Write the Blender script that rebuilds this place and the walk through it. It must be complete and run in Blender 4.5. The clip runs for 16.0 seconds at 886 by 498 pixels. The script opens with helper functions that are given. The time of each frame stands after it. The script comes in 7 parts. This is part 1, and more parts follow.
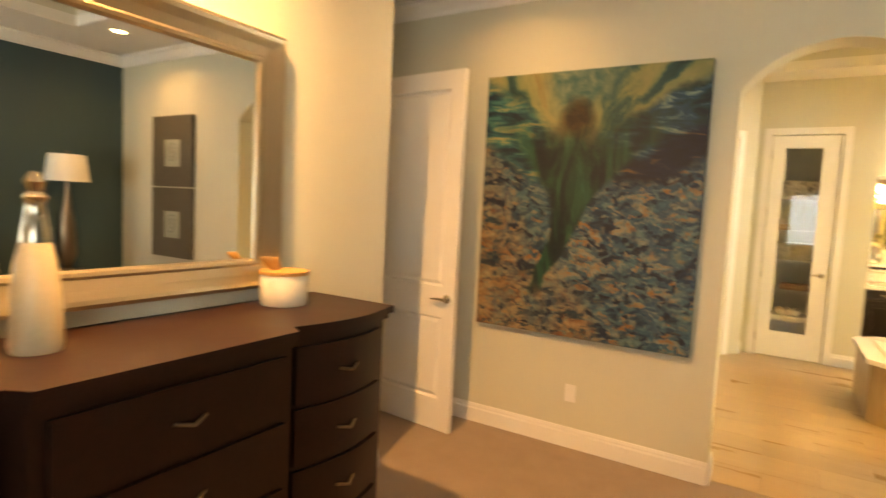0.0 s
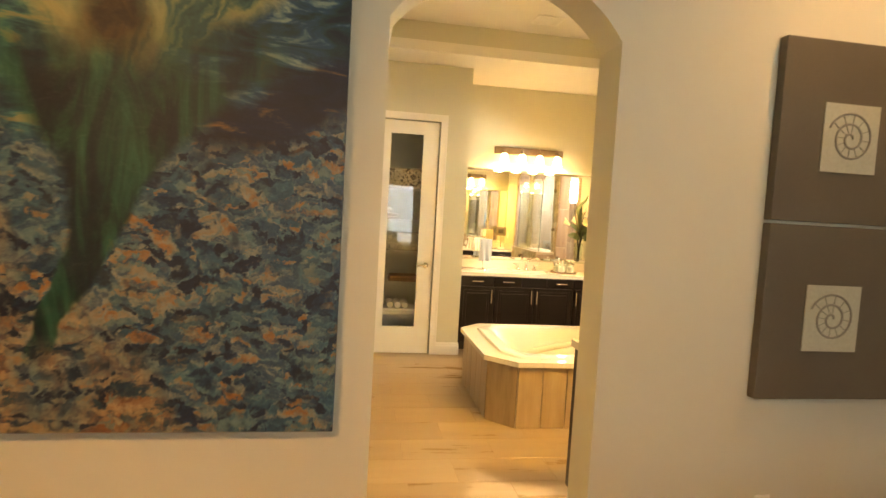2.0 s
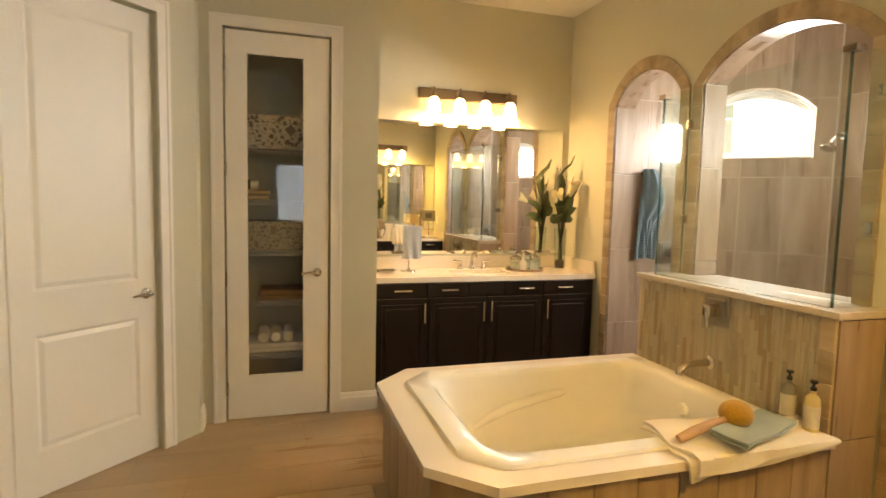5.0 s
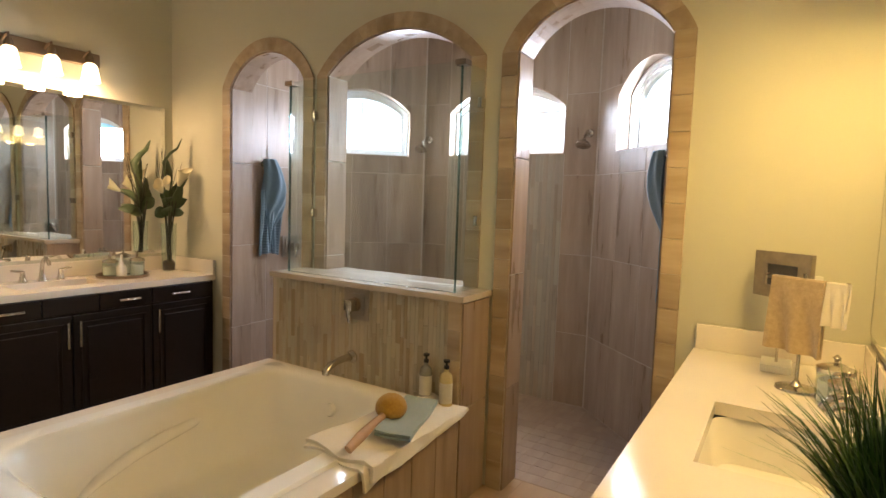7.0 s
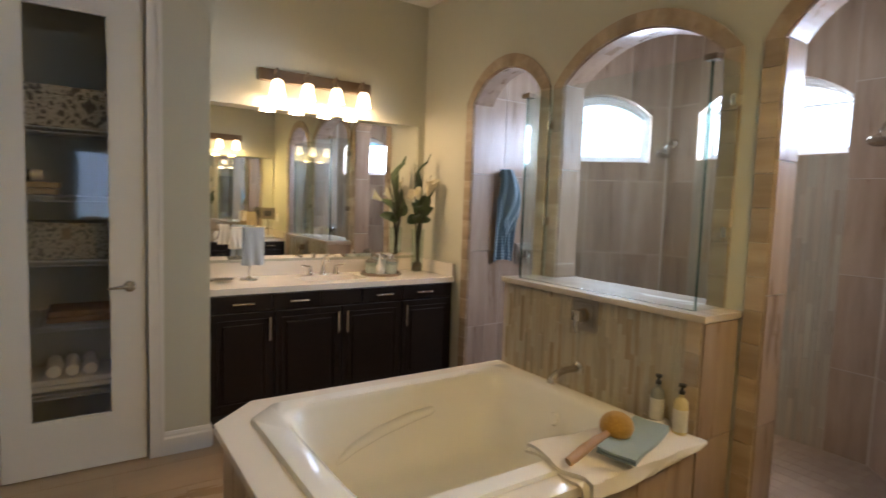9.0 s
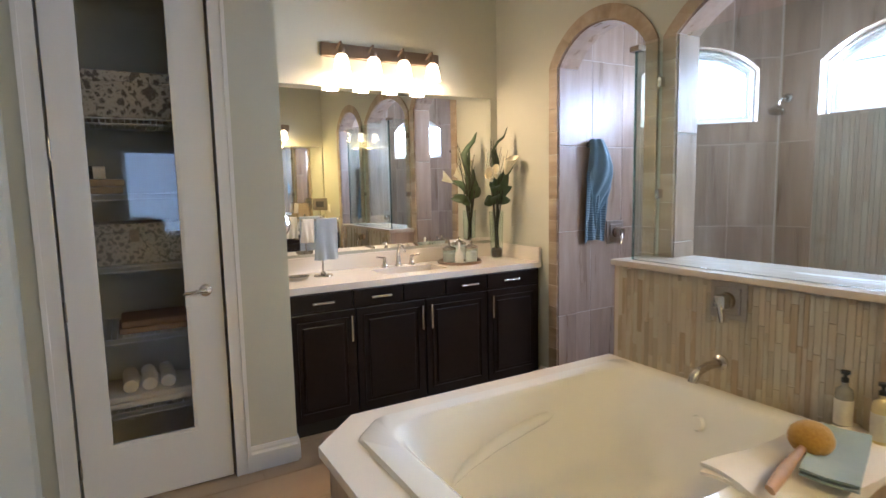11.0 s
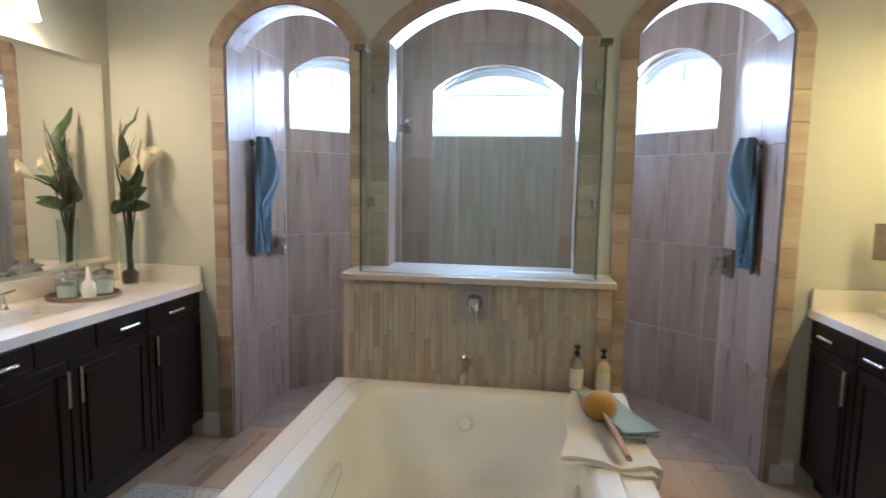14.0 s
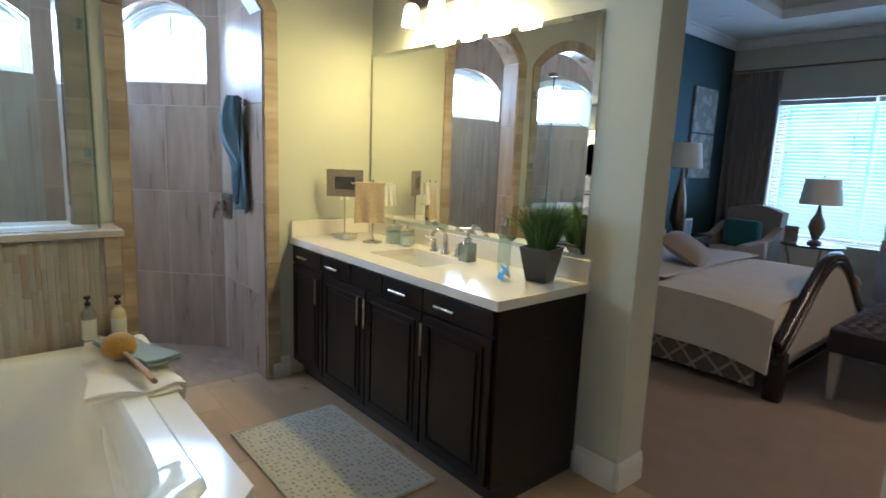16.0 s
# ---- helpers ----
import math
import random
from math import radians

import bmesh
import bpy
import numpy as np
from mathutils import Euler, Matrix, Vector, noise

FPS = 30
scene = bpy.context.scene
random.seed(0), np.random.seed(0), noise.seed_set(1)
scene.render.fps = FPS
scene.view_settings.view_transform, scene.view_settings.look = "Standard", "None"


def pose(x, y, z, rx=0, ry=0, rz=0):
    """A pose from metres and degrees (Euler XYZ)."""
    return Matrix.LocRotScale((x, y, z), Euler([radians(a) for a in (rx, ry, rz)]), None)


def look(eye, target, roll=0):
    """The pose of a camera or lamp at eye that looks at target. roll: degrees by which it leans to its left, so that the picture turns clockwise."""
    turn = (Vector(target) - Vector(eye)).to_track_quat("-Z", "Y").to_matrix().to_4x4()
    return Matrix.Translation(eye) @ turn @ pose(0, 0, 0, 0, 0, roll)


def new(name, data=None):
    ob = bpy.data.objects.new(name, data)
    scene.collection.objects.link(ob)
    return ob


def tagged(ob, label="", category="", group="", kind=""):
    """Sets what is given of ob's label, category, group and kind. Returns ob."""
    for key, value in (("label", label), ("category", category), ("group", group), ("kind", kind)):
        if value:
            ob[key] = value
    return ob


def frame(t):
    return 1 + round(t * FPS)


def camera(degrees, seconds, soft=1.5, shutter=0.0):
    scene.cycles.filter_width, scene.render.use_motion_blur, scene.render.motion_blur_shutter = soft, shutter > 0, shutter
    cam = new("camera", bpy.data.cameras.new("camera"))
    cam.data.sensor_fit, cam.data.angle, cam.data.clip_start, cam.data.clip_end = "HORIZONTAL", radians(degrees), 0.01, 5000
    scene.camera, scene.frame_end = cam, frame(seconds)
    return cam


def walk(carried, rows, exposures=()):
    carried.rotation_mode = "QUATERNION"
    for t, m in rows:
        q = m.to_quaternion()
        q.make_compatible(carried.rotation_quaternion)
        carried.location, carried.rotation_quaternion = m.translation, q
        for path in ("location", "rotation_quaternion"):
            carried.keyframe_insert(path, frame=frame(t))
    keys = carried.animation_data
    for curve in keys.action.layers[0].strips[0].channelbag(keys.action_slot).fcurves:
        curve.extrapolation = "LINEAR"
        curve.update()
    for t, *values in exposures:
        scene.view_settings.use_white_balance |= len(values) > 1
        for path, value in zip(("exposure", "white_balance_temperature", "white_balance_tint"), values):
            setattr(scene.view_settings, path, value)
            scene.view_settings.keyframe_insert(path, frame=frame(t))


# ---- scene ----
cam = camera(78.0, 16.0, shutter=0.4)
PATH = [
    (0, (0.652, 1.421, 1.56), (-0.388, 3.122, 1.401), 2.8),
    (0.5, (0.474, 1.739, 1.568), (-0.138, 3.631, 1.358), 2.2),
    (1, (0.397, 2.093, 1.575), (0.069, 4.064, 1.485), 2.0),
    (1.5, (0.336, 2.449, 1.562), (0.31, 4.447, 1.468), 2.2),
    (2, (0.319, 2.855, 1.569), (0.635, 4.826, 1.437), 3.3),
    (2.5, (0.39, 3.276, 1.539), (0.734, 5.242, 1.405), 2.5),
    (3, (0.4, 3.748, 1.481), (0.78, 5.709, 1.378), 1.4),
    (5.5, (0.87, 5.197, 1.464), (1.641, 7.031, 1.259), 1.6),
    (6, (0.879, 5.35, 1.456), (2.119, 6.907, 1.264), 0.8),
    (6.5, (0.848, 5.394, 1.469), (2.428, 6.608, 1.303), 2.4),
    (7, (0.835, 5.406, 1.486), (2.529, 6.457, 1.322), 1.9),
    (7.5, (0.829, 5.403, 1.502), (2.529, 6.448, 1.365), 2.2),
    (8, (0.82, 5.409, 1.492), (2.473, 6.528, 1.371), 1.2),
    (8.5, (0.824, 5.405, 1.494), (2.245, 6.807, 1.364), 2.5),
    (9, (0.849, 5.385, 1.489), (1.96, 7.04, 1.326), 2.0),
    (9.5, (0.858, 5.369, 1.495), (1.768, 7.14, 1.303), 3.6),
    (10, (0.809, 5.457, 1.481), (1.742, 7.214, 1.277), 0.2),
    (12.5, (0.712, 6.752, 1.455), (1.897, 8.35, 1.245), 1.4),
    (13, (0.631, 6.988, 1.47), (2.106, 8.328, 1.305), 0.6),
    (13.5, (0.563, 7.088, 1.48), (2.445, 7.726, 1.249), -0.2),
    (14, (0.457, 7.106, 1.475), (2.424, 7.392, 1.259), 0.9),
    (14.5, (0.334, 7.077, 1.48), (2.312, 7.069, 1.181), 2.5),
    (15, (0.204, 7.128, 1.477), (2.087, 6.506, 1.214), 1.7),
    (15.5, (0.144, 7.18, 1.456), (1.796, 6.091, 1.161), 0.8),
    (16, (0.123, 7.181, 1.454), (1.621, 5.898, 1.122), 2.3),
]
EXPOSURES = [
    (0.0, 2.25, 11600, 18), (1.5, 2.05, 10800, 18), (3.0, 1.95, 10200, 20), (5.5, 0.9, 8300, 21), (6.5, 0.66, 7000, 22), (8.0, 0.24, 6100, 22), (9.5, 0.52, 5700, 22), (12.5, 0.98, 4950, 22), (14.5, 0.66, 4800, 16), (16.0, 0.66, 4700, 10),
]
walk(cam, [(t, look(eye, target, roll)) for t, eye, target, roll in PATH], EXPOSURES)

# ---------------------------------------------------------------- world and light
world = bpy.data.worlds.new("sky")
scene.world = world
world.use_nodes = True
sky = world.node_tree.nodes.new("ShaderNodeTexSky")
sky.sky_type, sky.sun_disc = "NISHITA", False
sky.sun_elevation, sky.sun_rotation = radians(48), radians(200)
world.node_tree.nodes["Background"].inputs["Strength"].default_value = 0.15
world.node_tree.links.new(sky.outputs[0], world.node_tree.nodes["Background"].inputs["Color"])


def lamp(name, kind, m, power, colour, size=0.1, size_y=None, spread=None):
    data = bpy.data.lights.new(name, kind)
    data.energy, data.color = power, colour
    if kind == "AREA":
        data.size = size
        if size_y:
            data.shape, data.size_y = "RECTANGLE", size_y
        if spread:
            data.spread = radians(spread)
    elif kind == "SUN":
        data.angle = radians(size)
    else:
        data.shadow_soft_size = size
    ob = new(name, data)
    ob.matrix_world = m
    return ob


DAY = (0.78, 0.90, 1.0)
lamp("sun", "SUN", look((-3, -4, 6), (0, 0, 0)), 4.0, (1.0, 0.95, 0.88), 0.5)

# ---------------------------------------------------------------- node helpers and materials


class Nodes:
    """A small wrapper that writes a material's nodes."""

    def __init__(self, name):
        self.m = bpy.data.materials.new(name)
        self.m.use_nodes = True
        self.t = self.m.node_tree
        self.b = self.t.nodes["Principled BSDF"]
        self.out = self.t.nodes["Material Output"]

    def node(self, kind, **values):
        n = self.t.nodes.new(kind)
        for k, v in values.items():
            n.inputs[k].default_value = v
        return n

    def link(self, a, b):
        self.t.links.new(a, b)

    def coord(self, kind="Object", scale=(1, 1, 1), rot=(0, 0, 0)):
        c, m = self.node("ShaderNodeTexCoord"), self.node("ShaderNodeMapping")
        m.inputs["Scale"].default_value, m.inputs["Rotation"].default_value = scale, rot
        self.link(c.outputs[kind], m.inputs["Vector"])
        return m.outputs[0]

    def noise(self, vec, scale, detail=4.0, rough=0.55, distort=0.0):
        n = self.node("ShaderNodeTexNoise", Scale=scale, Detail=detail, Roughness=rough, Distortion=distort)
        self.link(vec, n.inputs["Vector"])
        return n.outputs["Fac"]

    def ramp(self, fac, *stops):
        r = self.node("ShaderNodeValToRGB")
        while len(r.color_ramp.elements) < len(stops):
            r.color_ramp.elements.new(0.5)
        for e, (p, col) in zip(r.color_ramp.elements, stops):
            e.position, e.color = p, (*col, 1)
        self.link(fac, r.inputs["Fac"])
        return r.outputs["Color"]

    def mix(self, fac, a, b, blend="MIX"):
        n = self.node("ShaderNodeMix")
        n.data_type, n.blend_type = "RGBA", blend
        for sock, v in ((n.inputs[0], fac), (n.inputs[6], a), (n.inputs[7], b)):
            if isinstance(v, bpy.types.NodeSocket):
                self.link(v, sock)
            elif isinstance(v, (int, float)):
                sock.default_value = v
            else:
                sock.default_value = (*v, 1)
        return n.outputs[2]

    def math(self, op, a, b=0.0, c=0.0, clamp=False):
        n = self.node("ShaderNodeMath")
        n.operation, n.use_clamp = op, clamp
        for sock, v in zip(n.inputs, (a, b, c)):
            if isinstance(v, bpy.types.NodeSocket):
                self.link(v, sock)
            else:
                sock.default_value = v
        return n.outputs[0]

    def bump(self, height, strength=0.2, distance=0.01):
        n = self.node("ShaderNodeBump", Strength=strength, Distance=distance)
        self.link(height, n.inputs["Height"])
        self.link(n.outputs[0], self.b.inputs["Normal"])

    def set(self, colour=None, rough=None, metal=None, **more):
        for key, v in {"Base Color": colour, "Roughness": rough, "Metallic": metal, **more}.items():
            if v is None:
                continue
            if isinstance(v, bpy.types.NodeSocket):
                self.link(v, self.b.inputs[key])
            else:
                self.b.inputs[key].default_value = (*v, 1) if isinstance(v, tuple) and len(v) == 3 else v
        return self.m


def shade(c, k):
    return tuple(min(1.0, v * k) for v in c)


def plain(name, colour, rough=0.5, metal=0.0, grain=60.0, vary=0.12, bump=0.05, big=2.5, **more):
    """A surface with fine grain, larger stains and a slight relief."""
    n = Nodes(name)
    v = n.coord()
    fine, large = n.noise(v, grain), n.noise(v, big, 3)
    both = n.math("ADD", n.math("MULTIPLY", fine, 0.5), n.math("MULTIPLY", large, 0.5))
    col = n.ramp(both, (0.25, shade(colour, 1 - vary)), (0.75, shade(colour, 1 + vary)))
    n.bump(fine, bump, 0.004)
    r = n.math("ADD", n.math("MULTIPLY", large, 0.16), rough - 0.08)
    return n.set(col, r, metal, **more)


def streaked(name, dark, mid, light, axis="z", rough=0.35, scale=14.0, per=0.25, bump=0.08, island=False, tone=None):
    """Stone-look porcelain with streaks along one axis; every piece differs."""
    n = Nodes(name)
    s = {"x": (0.12, 1, 1), "y": (1, 0.12, 1), "z": (1, 1, 0.1)}[axis]
    c, info, m = n.node("ShaderNodeTexCoord"), n.node("ShaderNodeObjectInfo"), n.node("ShaderNodeMapping")
    m.inputs["Scale"].default_value = s
    pick = n.node("ShaderNodeNewGeometry").outputs["Random Per Island"] if island else info.outputs["Random"]
    off = n.node("ShaderNodeCombineXYZ")
    for k in range(3):
        n.link(n.math("MULTIPLY", pick, 31.0 + 9 * k), off.inputs[k])
    n.link(c.outputs["Object"], m.inputs["Vector"])
    n.link(off.outputs[0], m.inputs["Location"])
    a, b = n.noise(m.outputs[0], scale, 6, 0.6, 0.15), n.noise(m.outputs[0], scale * 0.28, 3)
    f = n.math("ADD", n.math("MULTIPLY", a, 0.6), n.math("MULTIPLY", b, 0.4))
    col = n.ramp(f, (0.3, dark), (0.5, mid), (0.72, light))
    if tone:
        other = n.math("FRACT", n.math("MULTIPLY", pick, 17.3))
        col = n.mix(n.math("MULTIPLY", other, 0.75), col, tone)
    k = n.math("ADD", n.math("MULTIPLY", pick, per), 1 - per / 2)
    g = n.node("ShaderNodeCombineColor")
    for i in range(3):
        n.link(k, g.inputs[i])
    col = n.mix(1.0, col, g.outputs[0], "MULTIPLY")
    n.bump(a, bump, 0.003)
    return n.set(col, n.math("ADD", n.math("MULTIPLY", a, 0.2), rough - 0.1))


def metal(name, colour, rough):
    n = Nodes(name)
    f = n.noise(n.coord("Object", (1, 1, 30)), 40, 3)
    return n.set(n.ramp(f, (0.2, shade(colour, 0.9)), (0.8, colour)), n.math("ADD", n.math("MULTIPLY", f, 0.08), rough), 1.0)


def clear(name, tint, gloss=0.08, rough=0.02):
    """Thin clear glass."""
    n = Nodes(name)
    tr, gl, mx, fr = n.node("ShaderNodeBsdfTransparent"), n.node("ShaderNodeBsdfGlossy", Roughness=rough), n.node("ShaderNodeMixShader"), n.node("ShaderNodeLayerWeight", Blend=0.5)
    tr.inputs["Color"].default_value = (*tint, 1)
    n.link(n.math("ADD", n.math("MULTIPLY", n.math("POWER", fr.outputs["Facing"], 4.0), 0.6), gloss * 0.6, clamp=True), mx.inputs[0])
    n.link(tr.outputs[0], mx.inputs[1])
    n.link(gl.outputs[0], mx.inputs[2])
    n.link(mx.outputs[0], n.out.inputs["Surface"])
    return n.m


def glow(name, colour, strength):
    n = Nodes(name)
    return n.set((0.8, 0.78, 0.72), 0.4, 0.0, **{"Emission Color": colour, "Emission Strength": strength})


def woven(name, a, b, scale=90.0, rough=0.9, ribs=None):
    n = Nodes(name)
    v = n.coord()
    if ribs:
        w = n.node("ShaderNodeTexWave", Scale=ribs, Distortion=0.6)
        w.bands_direction = "Z"
        n.link(v, w.inputs["Vector"])
        h = w.outputs["Fac"]
    else:
        h = n.noise(v, scale, 4, 0.7)
    big = n.noise(v, 6, 3)
    f = n.math("ADD", n.math("MULTIPLY", h, 0.6), n.math("MULTIPLY", big, 0.4))
    n.bump(h, 0.5, 0.006)
    return n.set(n.ramp(f, (0.25, a), (0.75, b)), rough, 0.0, **{"Sheen Weight": 0.3})


WALL = plain("wall_paint", (0.565, 0.55, 0.44), 0.75, grain=180, vary=0.03, bump=0.08)
TEAL_PAINT = plain("teal_paint", (0.035, 0.075, 0.085), 0.7, grain=180, vary=0.06, bump=0.08)
WHITE = plain("white_paint", (0.78, 0.76, 0.71), 0.4, grain=120, vary=0.03, bump=0.03)
CEIL = plain("ceiling_paint", (0.74, 0.72, 0.66), 0.85, grain=90, vary=0.03, bump=0.25)
CARPET = woven("carpet", (0.20, 0.132, 0.095), (0.33, 0.24, 0.175), 160)
FLOOR_TILE = streaked("floor_porcelain", (0.36, 0.245, 0.14), (0.425, 0.297, 0.172), (0.50, 0.362, 0.22), "x", 0.3, 6, 0.12, 0.0)
WALL_TILE = streaked("shower_porcelain", (0.215, 0.150, 0.104), (0.328, 0.238, 0.170), (0.450, 0.348, 0.260), "y", 0.3, 13, 0.10)
TRIM_TILE = streaked("trim_stone", (0.25, 0.178, 0.11), (0.40, 0.302, 0.20), (0.54, 0.44, 0.32), "x", 0.45, 11, 0.30, 0.35)
STRIP_TILE = streaked("strip_mosaic", (0.29, 0.22, 0.14), (0.39, 0.315, 0.215), (0.48, 0.42, 0.31), "y", 0.28, 9, 0.20, tone=(0.37, 0.345, 0.27))
STRIP_SHOWER = streaked("strip_shower", (0.22, 0.165, 0.115), (0.34, 0.275, 0.205), (0.46, 0.39, 0.30), "y", 0.3, 8, 0.18, tone=(0.33, 0.315, 0.255))
FLOOR_JOINED = streaked("shower_floor_mosaic", (0.27, 0.195, 0.14), (0.35, 0.265, 0.195), (0.43, 0.34, 0.255), "x", 0.4, 12, 0.12, island=True)
APRON_TILE = streaked("apron_porcelain", (0.22, 0.15, 0.09), (0.36, 0.26, 0.17), (0.48, 0.37, 0.25), "y", 0.35, 14, 0.12)
GROUT = plain("grout", (0.50, 0.425, 0.345), 0.9, grain=150, vary=0.1)
FLOOR_GROUT = plain("floor_grout", (0.38, 0.265, 0.16), 0.85, grain=150, vary=0.1)
ESPRESSO = plain("espresso_wood", (0.010, 0.006, 0.005), 0.33, grain=40, vary=0.35, bump=0.05, **{"Specular IOR Level": 0.3})
DRESSER_WOOD = plain("mahogany", (0.018, 0.006, 0.004), 0.40, grain=35, vary=0.4, bump=0.05, **{"Specular IOR Level": 0.25})
COUNTER = plain("cream_quartz", (0.79, 0.73, 0.64), 0.12, grain=220, vary=0.05, bump=0.0)
ACRYLIC = plain("bath_acrylic", (0.83, 0.81, 0.75), 0.12, grain=10, vary=0.015, bump=0.0)
PORCELAIN = plain("sink_porcelain", (0.82, 0.79, 0.72), 0.1, grain=10, vary=0.01, bump=0.0)
NICKEL = metal("brushed_nickel", (0.62, 0.58, 0.52), 0.22)
DULL_NICKEL = metal("satin_nickel", (0.36, 0.32, 0.27), 0.30)
BRONZE = metal("dark_nickel", (0.28, 0.21, 0.15), 0.3)
SILVER = metal("silver_leaf", (0.55, 0.46, 0.33), 0.3)
BLACK = plain("black_plastic", (0.015, 0.015, 0.016), 0.4, vary=0.1)
MIRROR = Nodes("mirror_silver").set((0.93, 0.94, 0.92), 0.0, 1.0)
GLASS = clear("clear_glass", (0.93, 0.97, 0.96), 0.07)
EDGE_GLASS = clear("glass_edge", (0.45, 0.62, 0.60), 0.12)
PANE = clear("window_glass", (0.96, 0.98, 1.0), 0.05)
DARK_PANE = clear("door_glass", (0.98, 0.98, 0.97), 0.06)
SHADE = glow("lit_frosted_glass", (1.0, 0.74, 0.40), 5.0)
VINYL = plain("window_vinyl", (0.80, 0.82, 0.82), 0.35, vary=0.02, bump=0.0)
PLASTIC = plain("white_plastic", (0.76, 0.74, 0.68), 0.35, vary=0.02, bump=0.0)
BLUE_TOWEL = woven("blue_terry", (0.085, 0.145, 0.18), (0.16, 0.245, 0.29), 150)
RIBBED_TOWEL = woven("ribbed_blue_terry", (0.045, 0.085, 0.12), (0.20, 0.29, 0.33), 150, ribs=26)
SAGE_TOWEL = woven("sage_cloth", (0.20, 0.275, 0.285), (0.32, 0.40, 0.395), 200)
WHITE_TOWEL = woven("white_terry", (0.72, 0.66, 0.55), (0.86, 0.81, 0.71), 160)
GREY_TOWEL = woven("grey_blue_terry", (0.30, 0.34, 0.38), (0.46, 0.50, 0.53), 160)
TAN_TOWEL = woven("tan_waffle", (0.36, 0.26, 0.14), (0.60, 0.46, 0.28), 70)

# ---------------------------------------------------------------- mesh helpers


def thing(name, at, label="", category="", group=""):
    ob = new(name)
    ob.location = at
    ob.empty_display_size = 0.05
    return tagged(ob, label, category, group)


def finish(bm, name, material, smooth=False):
    bmesh.ops.recalc_face_normals(bm, faces=bm.faces)
    me = bpy.data.meshes.new(name)
    bm.to_mesh(me)
    bm.free()
    me.materials.append(material)
    if smooth:
        me.shade_smooth()
        me.set_sharp_from_angle(angle=radians(38))
    return me


def part(name, bm, material, parent, label="", smooth=False):
    """One mesh, written in world places, as a part of a thing."""
    ob = new(name, finish(bm, name, material, smooth))
    ob.parent = parent
    if parent.parent is None:
        ob.matrix_parent_inverse = Matrix.Translation(parent.location).inverted()
    return tagged(ob, label)


def single(name, bm, material, label="", category="", group="", kind="", smooth=False):
    """A thing or piece of the setting that is one mesh in world places."""
    return tagged(new(name, finish(bm, name, material, smooth)), label, category, group, kind)


def box(x0, y0, z0, x1, y1, z1, bevel=0.0, bm=None, m=None):
    bm = bm or bmesh.new()
    got = bmesh.ops.create_cube(bm, size=1.0)["verts"]
    for v in got:
        v.co = Vector(((x0 + x1) / 2 + v.co.x * (x1 - x0), (y0 + y1) / 2 + v.co.y * (y1 - y0), (z0 + z1) / 2 + v.co.z * (z1 - z0)))
    if bevel:
        edges = list({e for v in got for e in v.link_edges})
        out = bmesh.ops.bevel(bm, geom=edges, offset=bevel, segments=2, affect="EDGES", profile=0.6)
        got = list({v for f in out["faces"] for v in f.verts} | {v for v in got if v.is_valid})
    if m:
        bmesh.ops.transform(bm, matrix=m, verts=[v for v in got if v.is_valid])
    return bm


def basis(origin, along, out):
    """u runs along, v up, d out of a wall."""
    a, o = Vector((*along, 0)).normalized(), Vector((*out, 0)).normalized()
    return Matrix(((a.x, 0, o.x, origin[0]), (a.y, 0, o.y, origin[1]), (0, 1, 0, origin[2] if len(origin) > 2 else 0), (0, 0, 0, 1)))


def prism(points, d0, d1, m=None, bm=None):
    """A flat outline (u, v) made thick from d0 to d1."""
    bm = bm or bmesh.new()
    m = m or Matrix()
    rings = [[bm.verts.new(m @ Vector((u, v, d))) for u, v in points] for d in (d0, d1)]
    bm.faces.new(rings[0])
    bm.faces.new(rings[1][::-1])
    n = len(points)
    for i in range(n):
        j = (i + 1) % n
        bm.faces.new((rings[0][i], rings[1][i], rings[1][j], rings[0][j]))
    return bm


def band(inner, outer, d0, d1, m=None, bm=None, closed=False):
    """A strip between two outlines of the same count, made thick."""
    bm = bm or bmesh.new()
    m = m or Matrix()
    n = len(inner)
    v = [[[bm.verts.new(m @ Vector((u, w, d))) for u, w in line] for line in (inner, outer)] for d in (d0, d1)]
    for i in range(n if closed else n - 1):
        j = (i + 1) % n
        (a, b), (c, e) = v
        for quad in ((a[i], a[j], b[j], b[i]), (c[i], e[i], e[j], c[j]), (a[i], c[i], c[j], a[j]), (b[i], b[j], e[j], e[i])):
            bm.faces.new(quad)
    if not closed:
        for i in (0, n - 1):
            bm.faces.new((v[0][0][i], v[0][1][i], v[1][1][i], v[1][0][i]))
    return bm


def arc(u0, half, spring, top, n=20):
    """A segmental arch from the left springing to the right one."""
    h = top - spring
    r = (half * half + h * h) / (2 * h)
    a = math.asin(min(1.0, half / r)) if h <= half else math.pi - math.asin(half / r)
    return [(u0 + r * math.sin(-a + 2 * a * i / n), top - r + r * math.cos(-a + 2 * a * i / n)) for i in range(n + 1)]


